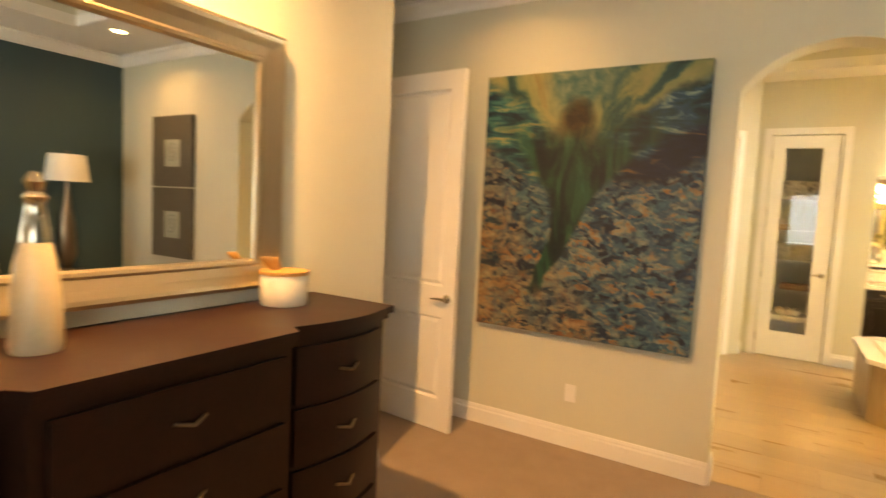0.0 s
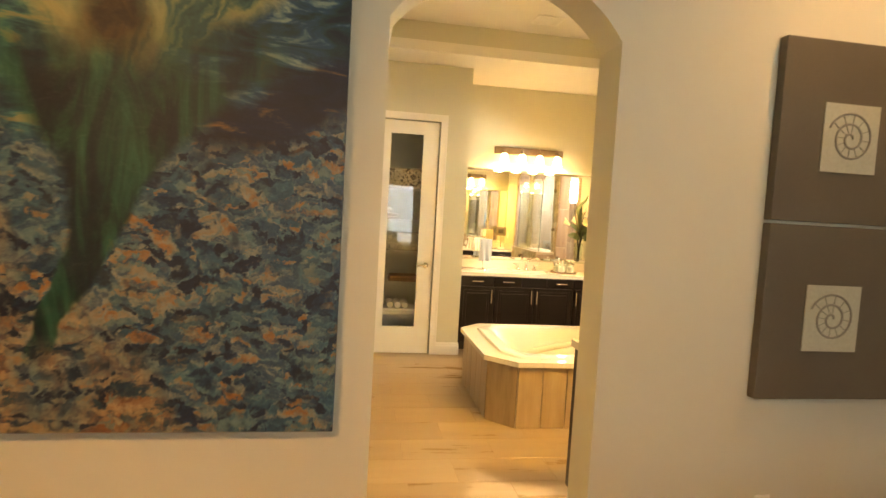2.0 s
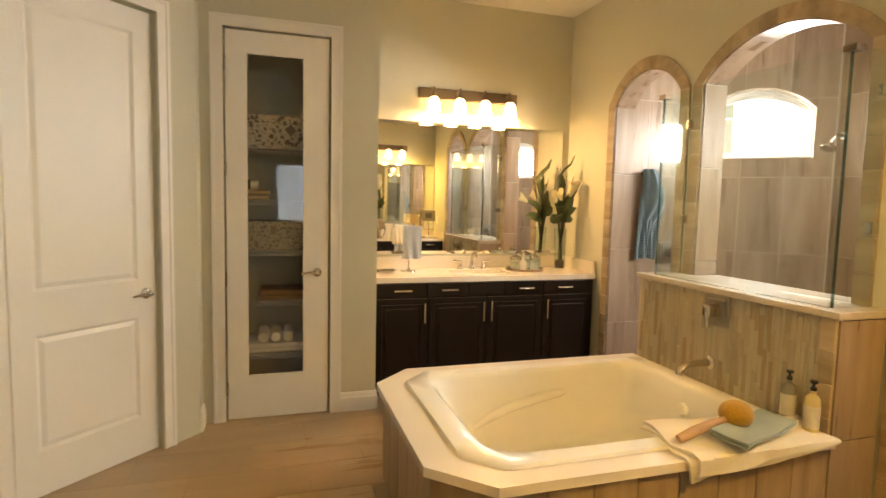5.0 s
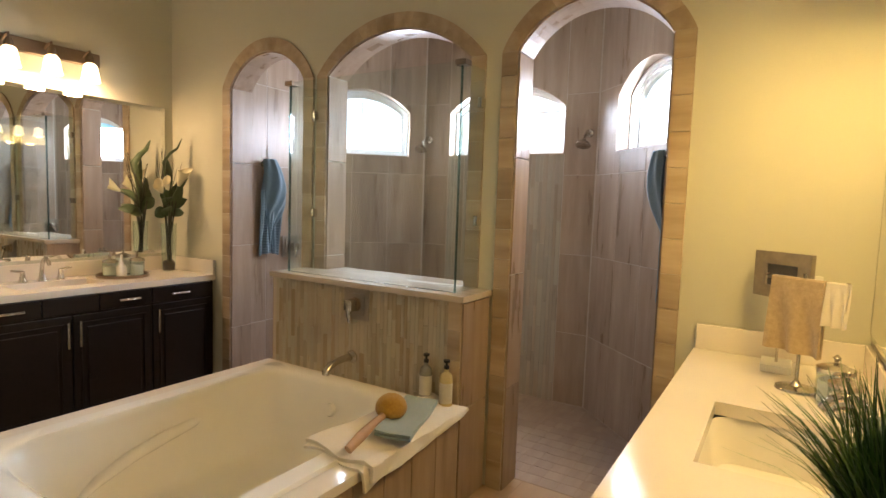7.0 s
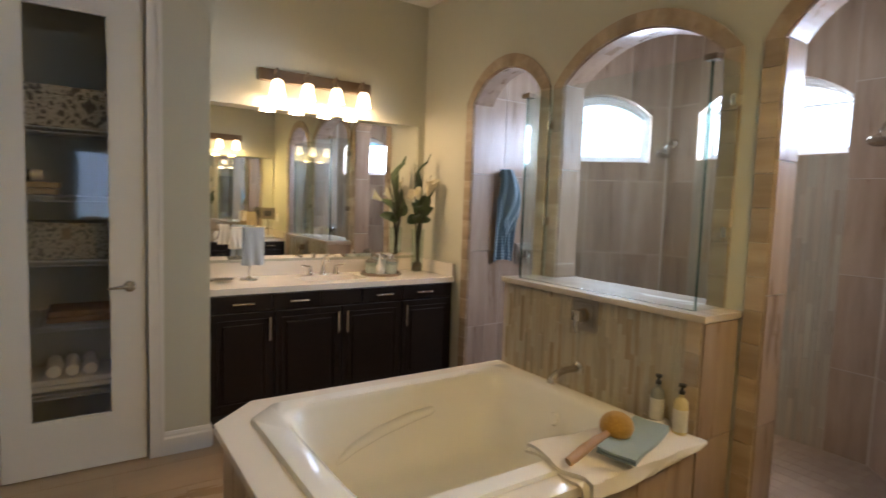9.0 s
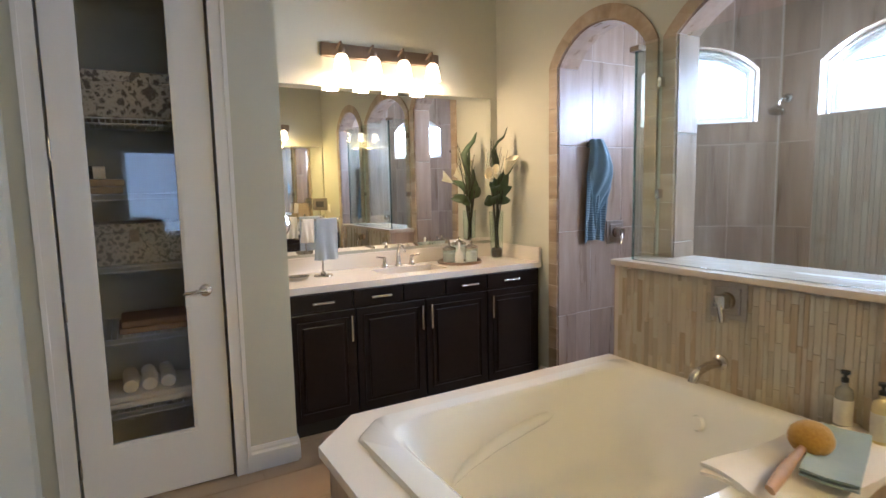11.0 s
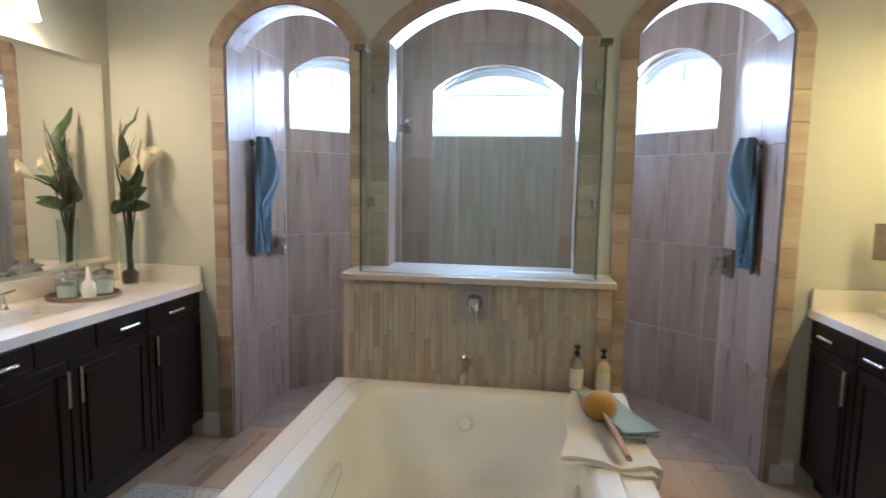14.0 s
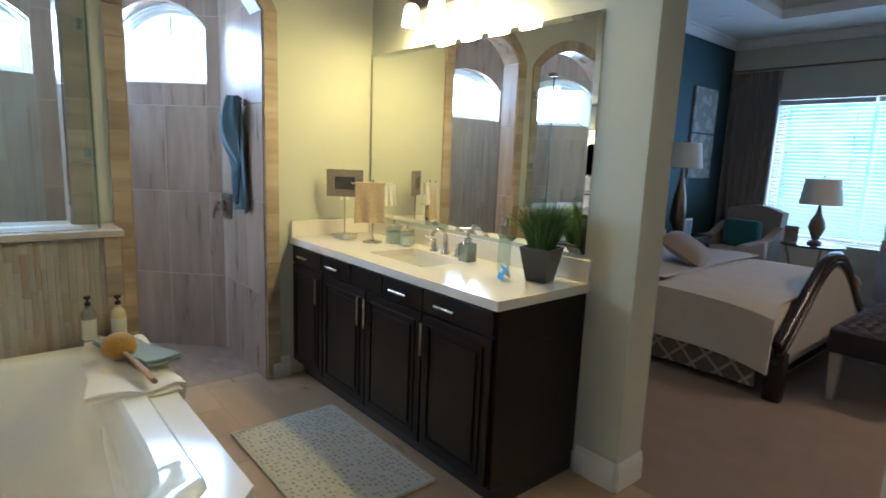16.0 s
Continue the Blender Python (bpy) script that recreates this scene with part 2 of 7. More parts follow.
def lathe(profile, at=(0, 0, 0), n=24, bm=None, m=None):
    """Turns (radius, height) round the z axis."""
    bm = bm or bmesh.new()
    m = m or Matrix.Translation(at)
    rings = []
    for r, z in profile:
        if r < 1e-5:
            rings.append([bm.verts.new(m @ Vector((0, 0, z)))])
        else:
            rings.append([bm.verts.new(m @ Vector((r * math.cos(2 * math.pi * k / n), r * math.sin(2 * math.pi * k / n), z))) for k in range(n)])
    for a, b in zip(rings, rings[1:]):
        for k in range(n):
            j = (k + 1) % n
            if len(a) == 1 and len(b) == 1:
                continue
            if len(a) == 1:
                bm.faces.new((a[0], b[k], b[j]))
            elif len(b) == 1:
                bm.faces.new((a[k], a[j], b[0]))
            else:
                bm.faces.new((a[k], a[j], b[j], b[k]))
    return bm


def tube(points, radius, n=10, bm=None, flat=1.0):
    """A round rod along points; radius may be a list."""
    bm = bm or bmesh.new()
    pts = [Vector(p) for p in points]
    rad = radius if isinstance(radius, (list, tuple)) else [radius] * len(pts)
    rings, side = [], None
    for i, p in enumerate(pts):
        d = (pts[min(i + 1, len(pts) - 1)] - pts[max(i - 1, 0)]).normalized()
        if side is None:
            side = d.orthogonal().normalized()
        side = (side - d * side.dot(d)).normalized()
        up = d.cross(side)
        rings.append([bm.verts.new(p + rad[i] * (math.cos(2 * math.pi * k / n) * side + flat * math.sin(2 * math.pi * k / n) * up)) for k in range(n)])
    for a, b in zip(rings, rings[1:]):
        for k in range(n):
            j = (k + 1) % n
            bm.faces.new((a[k], a[j], b[j], b[k]))
    bm.faces.new(rings[0][::-1])
    bm.faces.new(rings[-1])
    return bm


def sheet(fn, nu, nv, thick=0.0, bm=None):
    """A cloth or shell from fn(u, v) with u and v in 0..1, with thickness."""
    bm = bm or bmesh.new()
    rows = [[bm.verts.new(fn(i / nu, j / nv)) for j in range(nv + 1)] for i in range(nu + 1)]
    faces = [bm.faces.new((rows[i][j], rows[i + 1][j], rows[i + 1][j + 1], rows[i][j + 1])) for i in range(nu) for j in range(nv)]
    if thick:
        bmesh.ops.recalc_face_normals(bm, faces=faces)
        bmesh.ops.solidify(bm, geom=faces, thickness=thick)
    return bm


# ---------------------------------------------------------------- the plan
MID = 7.335           # the axis of tub and shower
EAST = 3.36           # wall with the three arches
NORTH = 9.47          # wall behind the far vanity
CLOSET = 8.77         # wall with the glazed closet door
SOUTH, BED_N = 5.10, 4.90   # the two faces of the wall between bath and bedroom
WEST = -1.15
CEILING = 3.14
BED_W, BED_E, BED_S, BED_C = -1.27, 3.35, -0.40, 3.05
DOOR_L, DOOR_R = 0.405, 1.305   # arched passage
BACK, SLANT = 4.80, 5.55        # shower back wall; slanted walls: x + |y - MID| = SLANT


def arched_wall(name, m, u0, u1, top, thick, openings, material, label=""):
    """A wall along u with arched openings (centre, half, sill, spring, top)."""
    bm = bmesh.new()
    at = u0
    for c, half, sill, spring, crown in sorted(openings):
        prism([(at, 0), (c - half, 0), (c - half, top), (at, top)], 0, -thick, m, bm)
        if sill > 0:
            prism([(c - half, 0), (c + half, 0), (c + half, sill), (c - half, sill)], 0, -thick, m, bm)
        prism(arc(c, half, spring, crown) + [(c + half, top), (c - half, top)], 0, -thick, m, bm)
        at = c + half
    prism([(at, 0), (u1, 0), (u1, top), (at, top)], 0, -thick, m, bm)
    return single(name, bm, material, label, "wall", kind="structure")


def slab(name, x0, y0, z0, x1, y1, z1, material, label, category="wall"):
    return single(name, box(x0, y0, z0, x1, y1, z1), material, label, category, kind="structure")


def slant_wall(name, a, b, z1, thick, material, label, out):
    m = basis(a, (b[0] - a[0], b[1] - a[1]), out)
    w = math.hypot(b[0] - a[0], b[1] - a[1])
    return single(name, prism([(0, 0), (w, 0), (w, z1), (0, z1)], 0, -thick, m), material, label, "wall", kind="structure")


# floors
ground = single("ground", box(-60, -60, -0.45, 60, 60, -0.35), plain("lawn", (0.10, 0.13, 0.05), 0.9), "flat green lawn round the house", "ground", kind="structure")
floor_bath = slab("floor", -1.5, 4.98, -0.2, 5.1, 9.8, -0.0012, FLOOR_GROUT, "beige grout bed under the bathroom floor tiles", "floor")
floor_bed = slab("floor_bedroom", -4.2, -0.9, -0.2, 3.7, 4.98, 0.0, CARPET, "soft brown carpet of the bedroom", "floor")

# wall between the rooms, with the arched passage
arched_wall("wall_south", basis((0, BED_N), (1, 0), (0, -1)), -4.2, 4.2, 3.5, SOUTH - BED_N, [((DOOR_L + DOOR_R) / 2, (DOOR_R - DOOR_L) / 2, 0, 2.27, 2.51)], WALL, "beige painted wall with an arched passage")
# bathroom shell
slab("wall_north", 1.49, NORTH, 0, 5.2, NORTH + 0.15, 3.6, WALL, "beige painted wall behind the far vanity")
slab("wall_closet_return", 1.37, CLOSET + 0.12, 0, 1.49, NORTH + 0.15, 3.6, WALL, "beige painted wall beside the far vanity")
closet_wall = arched_wall("wall_closet", basis((0, CLOSET), (1, 0), (0, -1)), 0.24, 1.49, 3.6, 0.12, [(0.835, 0.335, 0, 2.54, 2.5401)], WALL, "pale grey-green painted wall round the closet door")
slab("wall_corner", 0.24, 8.62, 0, 0.36, CLOSET, 3.6, WALL, "narrow pale wall beside the closet")
LINE = ((0.36, 8.62), (-1.15, 7.04))
slant_m = basis(LINE[1], (LINE[0][0] - LINE[1][0], LINE[0][1] - LINE[1][1]), (0.72, -0.69))
LINE_W = math.hypot(LINE[0][0] - LINE[1][0], LINE[0][1] - LINE[1][1])
WC = LINE_W - 0.26 - 0.37       # middle of the closed door along the slanted wall
arched_wall("wall_slanted", slant_m, 0, LINE_W, 3.6, 0.12, [(WC, 0.375, 0, 2.48, 2.4801)], WALL, "pale wall set at an angle with a white door")
slab("wall_west", WEST - 0.12, 5.0, 0, WEST, 7.04, 3.6, WALL, "plain beige wall closing the bathroom")
# ceiling of the bathroom with its tray
TX0, TX1, TY0, TY1, TRAY = 0.55, 2.75, 5.75, 8.30, 3.42
bm = bmesh.new()
for q in ((-1.4, 5.0, TX0, 9.7), (TX1, 5.0, 5.2, 9.7), (TX0, 5.0, TX1, TY0), (TX0, TY1, TX1, 9.7)):
    box(q[0], q[1], CEILING, q[2], q[3], CEILING + 0.1, bm=bm)
single("ceiling", bm, CEIL, "white ceiling round a raised tray", "ceiling", kind="structure")
bm = bmesh.new()
for q in ((TX0 - 0.05, TY0 - 0.05, TX0, TY1 + 0.05), (TX1, TY0 - 0.05, TX1 + 0.05, TY1 + 0.05), (TX0, TY0 - 0.05, TX1, TY0), (TX0, TY1, TX1, TY1 + 0.05)):
    box(q[0], q[1], CEILING + 0.1, q[2], q[3], TRAY, bm=bm)
single("ceiling_tray_side", bm, WALL, "beige painted sides of the ceiling tray", "ceiling", kind="structure")
slab("ceiling_tray", TX0 - 0.05, TY0 - 0.05, TRAY, TX1 + 0.05, TY1 + 0.05, TRAY + 0.1, CEIL, "white raised middle of the bathroom ceiling", "ceiling")

# shower: wall with three arches, side walls, slanted walls with windows, back wall
A_HALF, A_IN = 0.445, 0.36        # outer and inner half of the side arches
A_N, A_S = 1.065, 1.125           # their distances from the axis
B_HALF, B_IN = 0.59, 0.505        # middle arch
OUT_T, IN_T, SPR = 2.54, 2.455, 2.245
ARCHES = [(MID - A_S, A_IN, 0.0, SPR, IN_T), (MID, B_IN, 1.02, SPR, IN_T), (MID + A_N, A_IN, 0.0, SPR, IN_T)]
east_m = basis((EAST, 0), (0, 1), (-1, 0))
east_wall = arched_wall("wall_east", east_m, 5.0, 9.62, 3.6, 0.16, ARCHES, WALL, "beige painted wall with three stone-trimmed shower arches")
SIDE_N, SIDE_S = A_N + A_IN, A_S + A_IN
SIDE = SIDE_S
shower_n = slab("wall_shower_north", EAST + 0.16, MID + SIDE_N, 0, SLANT - SIDE_N + 0.25, MID + SIDE_N + 0.12, 3.2, GROUT, "tiled side wall of the shower")
shower_s = slab("wall_shower_south", EAST + 0.16, MID - SIDE_S - 0.12, 0, SLANT - SIDE_S + 0.25, MID - SIDE_S, 3.2, GROUT, "tiled side wall of the shower")
CORNER = SLANT - BACK
back_m = basis((BACK, 0), (0, 1), (-1, 0))
wall_back = arched_wall("wall_shower_back", back_m, MID - CORNER - 0.1, MID + CORNER + 0.1, 3.2, 0.16, [(MID, 0.505, 1.885, 2.245, 2.44)], GROUT, "tiled back wall of the shower with an arched window")
SL = (SIDE_S - CORNER) * math.sqrt(2)
W_C, W_H = 0.53, 0.40
W_C3, W_H3 = 0.595, 0.345
sn_m = basis((BACK, MID + CORNER), (-1, 1), (-1, -1))
ss_m = basis((BACK, MID - CORNER), (-1, -1), (-1, 1))
wall_sn = arched_wall("wall_shower_slant_north", sn_m, 0, SL, 3.2, 0.16, [(W_C, W_H, 1.875, 2.25, 2.43)], GROUT, "slanted tiled shower wall with an arched window")
wall_ss = arched_wall("wall_shower_slant_south", ss_m, 0, SL, 3.2, 0.16, [(W_C3, W_H3, 1.875, 2.25, 2.43)], GROUT, "slanted tiled shower wall with an arched window")
slab("ceiling_shower", EAST + 0.1, MID - SIDE - 0.2, 2.92, BACK + 0.3, MID + SIDE + 0.2, 3.02, WALL_TILE, "tiled shower ceiling", "ceiling")

# bedroom shell
arched_wall("wall_bedroom_south", basis((0, BED_S), (1, 0), (0, 1)), -4.2, 3.7, 3.6, 0.16, [(1.78, 0.98, 0.62, 2.30, 2.3001)], WALL, "beige bedroom wall with a wide window")
slab("wall_bedroom_east", BED_E, BED_S - 0.2, 0, BED_E + 0.15, BED_N, 3.6, TEAL_PAINT, "dark teal painted accent wall behind the bed")
slab("wall_bedroom_west", BED_W - 0.15, BED_S - 0.2, 0, BED_W, 3.92, 3.6, WALL, "beige bedroom wall behind the dresser")
slab("wall_hall_side", -4.2, 3.77, 0, BED_W - 0.15, 3.92, 3.6, WALL, "beige wall of the short hall")
slab("wall_hall_end", -4.2, 3.77, 0, -4.05, 5.0, 3.6, WALL, "beige wall closing the hall")
bm = bmesh.new()
BX0, BX1, BY0, BY1 = -0.5, 2.55, 0.45, 4.05
for q in ((-4.2, -0.6, BX0, 4.9), (BX1, -0.6, 3.6, 4.9), (BX0, -0.6, BX1, BY0), (BX0, BY1, BX1, 4.9)):
    box(q[0], q[1], BED_C, q[2], q[3], BED_C + 0.1, bm=bm)
single("ceiling_bedroom", bm, CEIL, "white bedroom ceiling round a raised tray", "ceiling", kind="structure")
bm = bmesh.new()
for q in ((BX0 - 0.05, BY0 - 0.05, BX0, BY1 + 0.05), (BX1, BY0 - 0.05, BX1 + 0.05, BY1 + 0.05), (BX0, BY0 - 0.05, BX1, BY0), (BX0, BY1, BX1, BY1 + 0.05)):
    box(q[0], q[1], BED_C + 0.1, q[2], q[3], BED_C + 0.38, bm=bm)
single("ceiling_bedroom_tray_side", bm, WALL, "beige sides of the bedroom ceiling tray", "ceiling", kind="structure")
slab("ceiling_bedroom_tray", BX0 - 0.05, BY0 - 0.05, BED_C + 0.38, BX1 + 0.05, BY1 + 0.05, BED_C + 0.48, CEIL, "white raised middle of the bedroom ceiling", "ceiling")


def baseboard(a, b, out, parent_h=0.135):
    """A moulded board along a wall's foot."""
    m = basis(a, (b[0] - a[0], b[1] - a[1]), out)
    w = math.hypot(b[0] - a[0], b[1] - a[1])
    bm = bmesh.new()
    prof = [(0, 0), (0.016, 0), (0.016, 0.095), (0.011, 0.108), (0.011, 0.118), (0.006, parent_h), (0, parent_h)]
    rows = [[bm.verts.new(m @ Vector((u, z, d + 0.001))) for d, z in prof] for u in (0, w)]
    for i in range(len(prof)):
        j = (i + 1) % len(prof)
        bm.faces.new((rows[0][i], rows[0][j], rows[1][j], rows[1][i]))
    bm.faces.new(rows[0])
    bm.faces.new(rows[1][::-1])
    return single("baseboard", bm, WHITE, "white moulded baseboard", "baseboard", kind="structure")


baseboard((-4.0, BED_N), (DOOR_L, BED_N), (0, -1))
baseboard((DOOR_R, BED_N), (BED_E, BED_N), (0, -1))
baseboard((BED_E, BED_S), (BED_E, BED_N), (-1, 0))
baseboard((BED_W, BED_S), (BED_W, 3.92), (1, 0))
baseboard((BED_W - 0.15, 3.92), (BED_W, 3.92), (0, 1))
baseboard((DOOR_R, BED_N), (DOOR_R, SOUTH), (-1, 0))
baseboard((DOOR_L, BED_N), (DOOR_L, SOUTH), (1, 0))
baseboard((DOOR_R, SOUTH), (1.52, SOUTH), (0, 1))
baseboard((WEST, SOUTH), (DOOR_L, SOUTH), (0, 1))
baseboard((WEST, SOUTH), (WEST, 7.04), (1, 0))
baseboard((1.23, CLOSET), (1.49, CLOSET), (0, -1))
baseboard((1.49, CLOSET), (1.49, 8.93), (1, 0))
baseboard((0.36, 8.63), (0.36, CLOSET), (1, 0))
baseboard((EAST, 8.855), (EAST, 8.95), (-1, 0))
baseboard((EAST, 5.70), (EAST, 5.815), (-1, 0))

# ---------------------------------------------------------------- windows


def window_frame(name, m, c, half, sill, spring, crown, label, mullions=(0.0,), bar=True, flat=False, lined=True):
    """A vinyl window in an arched opening, with its pane; d runs out of the room."""
    w = thing(name, m @ Vector((c, sill, -0.16)), label, "window")
    w["kind"] = "structure"

    def outline(k):
        a = arc(c, half - k, spring, crown - k) if not flat else [(c - half + k, crown - k), (c + half - k, crown - k)]
        return [(c - half + k, sill + k)] + a + [(c + half - k, sill + k)]

    if lined:
        part("reveal", band(outline(0.0005), outline(0.007), 0.003, -0.0895, m, closed=True), WALL_TILE, w, "porcelain tile lining of the opening")
    part("window_frame", band(outline(0.001), outline(0.022), -0.09, -0.12, m, closed=True), VINYL, w)
    part("window_frame", band(outline(0.001), outline(0.035), -0.1205, -0.19, m, closed=True), VINYL, w)
    part("sash", band(outline(0.0355), outline(0.06), -0.14, -0.18, m, closed=True), VINYL, w)
    for u in mullions:
        part("muntin", prism([(c + u - 0.005, sill + 0.06), (c + u + 0.005, sill + 0.06), (c + u + 0.005, crown - 0.07), (c + u - 0.005, crown - 0.07)], -0.152, -0.168, m), VINYL, w)
    if bar:
        zb = sill + (crown - sill) * 0.62
        part("muntin", prism([(c - half + 0.06, zb - 0.006), (c + half - 0.06, zb - 0.006), (c + half - 0.06, zb + 0.006), (c - half + 0.06, zb + 0.006)], -0.1525, -0.1675, m), VINYL, w)
    p = part("pane", prism(outline(0.058), -0.159, -0.161, m), PANE, w, "clear window pane")
    p.visible_shadow = False
    return w


window_frame("window_1", sn_m, W_C, W_H, 1.875, 2.25, 2.43, "small arched shower window with white vinyl frame")
window_frame("window_2", back_m, MID, 0.505, 1.885, 2.245, 2.44, "wide arched shower window with white vinyl frame")
window_frame("window_3", ss_m, W_C3, W_H3, 1.875, 2.25, 2.43, "small arched shower window with white vinyl frame")
bed_win_m = basis((0, BED_S), (1, 0), (0, 1))
window_frame("window_4", bed_win_m, 1.78, 0.98, 0.62, 2.30, 2.3001, "wide bedroom window with white frame and blinds", (-0.01,), True, True, False)

# daylight that comes in through the openings
for m, c, w, h, p in ((sn_m, W_C, 0.6, 0.42, 23), (back_m, MID, 0.9, 0.45, 38), (ss_m, W_C3, 0.6, 0.42, 23)):
    at = m @ Vector((c, 2.12, -0.21))
    lamp("daylight", "AREA", look(at, m @ Vector((c, 1.45, 1.0))), p, DAY, w, h)
lamp("daylight", "AREA", look((1.78, BED_S - 0.21, 1.5), (1.78, 1.0, 1.3)), 38, (0.60, 0.76, 1.0), 1.8, 1.6)

# ---------------------------------------------------------------- vanities


def raised_door(name, m, u0, u1, z0, z1, parent, handle_u=None, drawer=False):
    """A cabinet front with a raised panel and its bar pull."""
    d = part(name, box(u0, z0, 0.0, u1, z1, 0.02, 0.004, m=m), ESPRESSO, parent)
    if not drawer:
        e = 0.055
        inner, outer = [(u0 + e, z0 + e), (u1 - e, z0 + e), (u1 - e, z1 - e), (u0 + e, z1 - e)], [(u0 + e - 0.012, z0 + e - 0.012), (u1 - e + 0.012, z0 + e - 0.012), (u1 - e + 0.012, z1 - e + 0.012), (u0 + e - 0.012, z1 - e + 0.012)]
        part("moulding", band(inner, outer, 0.0205, 0.027, m, closed=True), ESPRESSO, d)
        part("panel", box(u0 + e + 0.02, z0 + e + 0.02, 0.0205, u1 - e - 0.02, z1 - e - 0.02, 0.029, 0.006, m=m), ESPRESSO, d)
    if handle_u is not None:
        if drawer:
            a, b = (handle_u - 0.065, (z0 + z1) / 2), (handle_u + 0.065, (z0 + z1) / 2)
        else:
            a, b = (handle_u, z1 - 0.185), (handle_u, z1 - 0.03)
        bm = tube([m @ Vector((a[0], a[1], 0.05)), m @ Vector((b[0], b[1], 0.05))], 0.008)
        for k in (0.15, 0.85):
            u, z = a[0] + (b[0] - a[0]) * k, a[1] + (b[1] - a[1]) * k
            tube([m @ Vector((u, z, 0.018)), m @ Vector((u, z, 0.05))], 0.005, bm=bm)
        part("handle", bm, NICKEL, d, "brushed nickel bar pull", True)
    return d


def vanity(m, width, depth, left_wall, right_wall, sink_u, label):
    """A row of dark cabinet fronts with a quartz top; u along the front, d towards the room."""
    root = thing("vanity_cabinet", m @ Vector((width / 2, 0, -depth / 2)), label, "vanity", "bathroom vanities")
    part("body", box(0.0, 0.10, -depth + 0.002, width, 0.70, 0.0, 0.003, m=m), ESPRESSO, root)
    part("end_panel", box(0.0, 0.7005, -depth + 0.002, 0.02, 0.873, 0.0, 0.002, m=m), ESPRESSO, root)
    part("end_panel", box(width - 0.02, 0.7005, -depth + 0.002, width, 0.873, 0.0, 0.002, m=m), ESPRESSO, root)
    part("front_rail", box(0.0205, 0.7005, -0.03, width - 0.0205, 0.873, -0.0005, m=m), ESPRESSO, root)
    part("toe_kick", box(0.01, 0.0, -depth, width - 0.01, 0.10, -0.06, m=m), BLACK, root)
    # five fronts above, four doors below
    k = width / 1.85
    for u0, u1, pull in ((0.02, 0.40, 0.215), (0.41, 0.735, 0.58), (0.745, 1.045, None), (1.055, 1.375, 1.22), (1.385, 1.83, 1.565)):
        raised_door("drawer", m, u0 * k, u1 * k, 0.765, 0.866, root, pull and pull * k, True)
    for u0, u1, pull in ((0.02, 0.415, 0.385), (0.425, 0.89, 0.862), (0.90, 1.375, 0.928), (1.385, 1.83, 1.412)):
        raised_door("door", m, u0 * k, u1 * k, 0.115, 0.752, root, pull * k)
    # countertop with a cut for the basin
    top = thing("countertop", m @ Vector((width / 2, 0.874, -depth / 2)), "cream quartz countertop with an undermount sink", "countertop", "bathroom vanities")
    z0, z1, f, s = 0.8745, 0.915, 0.028, 0.24
    a, b = -depth + 0.14, -0.12
    bm = bmesh.new()
    lo, hi = (-0.004 if left_wall else -0.012), width + (0.004 if right_wall else 0.012)
    for q in ((lo, -depth, sink_u - s, f), (sink_u + s, -depth, hi, f), (sink_u - s, -depth, sink_u + s, a), (sink_u - s, b, sink_u + s, f)):
        prism([(q[0], z0), (q[2], z0), (q[2], z1), (q[0], z1)], q[1], q[3], m, bm)
    bmesh.ops.remove_doubles(bm, verts=bm.verts, dist=0.0005)
    part("slab", bm, COUNTER, top)
    part("backsplash", box(lo, z1, -depth, hi, z1 + 0.105, -depth + 0.02, 0.003, m=m), COUNTER, top)
    if left_wall:
        part("side_splash", box(lo, z1, -depth + 0.0205, lo + 0.02, z1 + 0.105, f - 0.005, 0.003, m=m), COUNTER, top)
    if right_wall:
        part("side_splash", box(hi - 0.02, z1, -depth + 0.0205, hi, z1 + 0.105, f - 0.005, 0.003, m=m), COUNTER, top)
    # rounded rectangular basin

    def basin(u, v):
        ang, k = 2 * math.pi * u, v
        c, sn = math.cos(ang), math.sin(ang)
        r = 1.0 / (abs(c) ** 6 + abs(sn) ** 6) ** (1 / 6)
        shrink = (1 - 0.28 * k) if k < 0.65 else (1 - 0.28 * 0.65) * (1 - (k - 0.65) / 0.35)
        return m @ Vector((sink_u + (s + 0.01) * r * c * shrink, z0 - 0.001 - 0.13 * min(1.0, k / 0.65), (a + b) / 2 + ((b - a) / 2 + 0.01) * r * sn * shrink))

    part("sink", sheet(basin, 40, 8), PORCELAIN, top, "white porcelain undermount sink", True)
    part("drain", lathe([(0.0, 0.004), (0.02, 0.004), (0.022, 0.0)], m @ Vector((sink_u, z0 - 0.129, (a + b) / 2)), 16), NICKEL, top)
    # widespread faucet
    fd = a - 0.045
    base = m @ Vector((sink_u, z1, fd))
    fa = thing("faucet", base, "brushed nickel widespread faucet with two levers", "faucet", "sink faucets")
    bm = lathe([(0.028, 0), (0.028, 0.006), (0.02, 0.02), (0.015, 0.05), (0.013, 0.075)], base, 20)
    pts = [m @ Vector((sink_u, z1 + 0.07 + 0.075 * math.sin(t), fd + 0.055 - 0.055 * math.cos(t))) for t in [math.pi * k / 12 for k in range(11)]]
    tube(pts, [0.013 - 0.0003 * k for k in range(11)], 12, bm)
    part("spout", bm, NICKEL, fa, "", True)
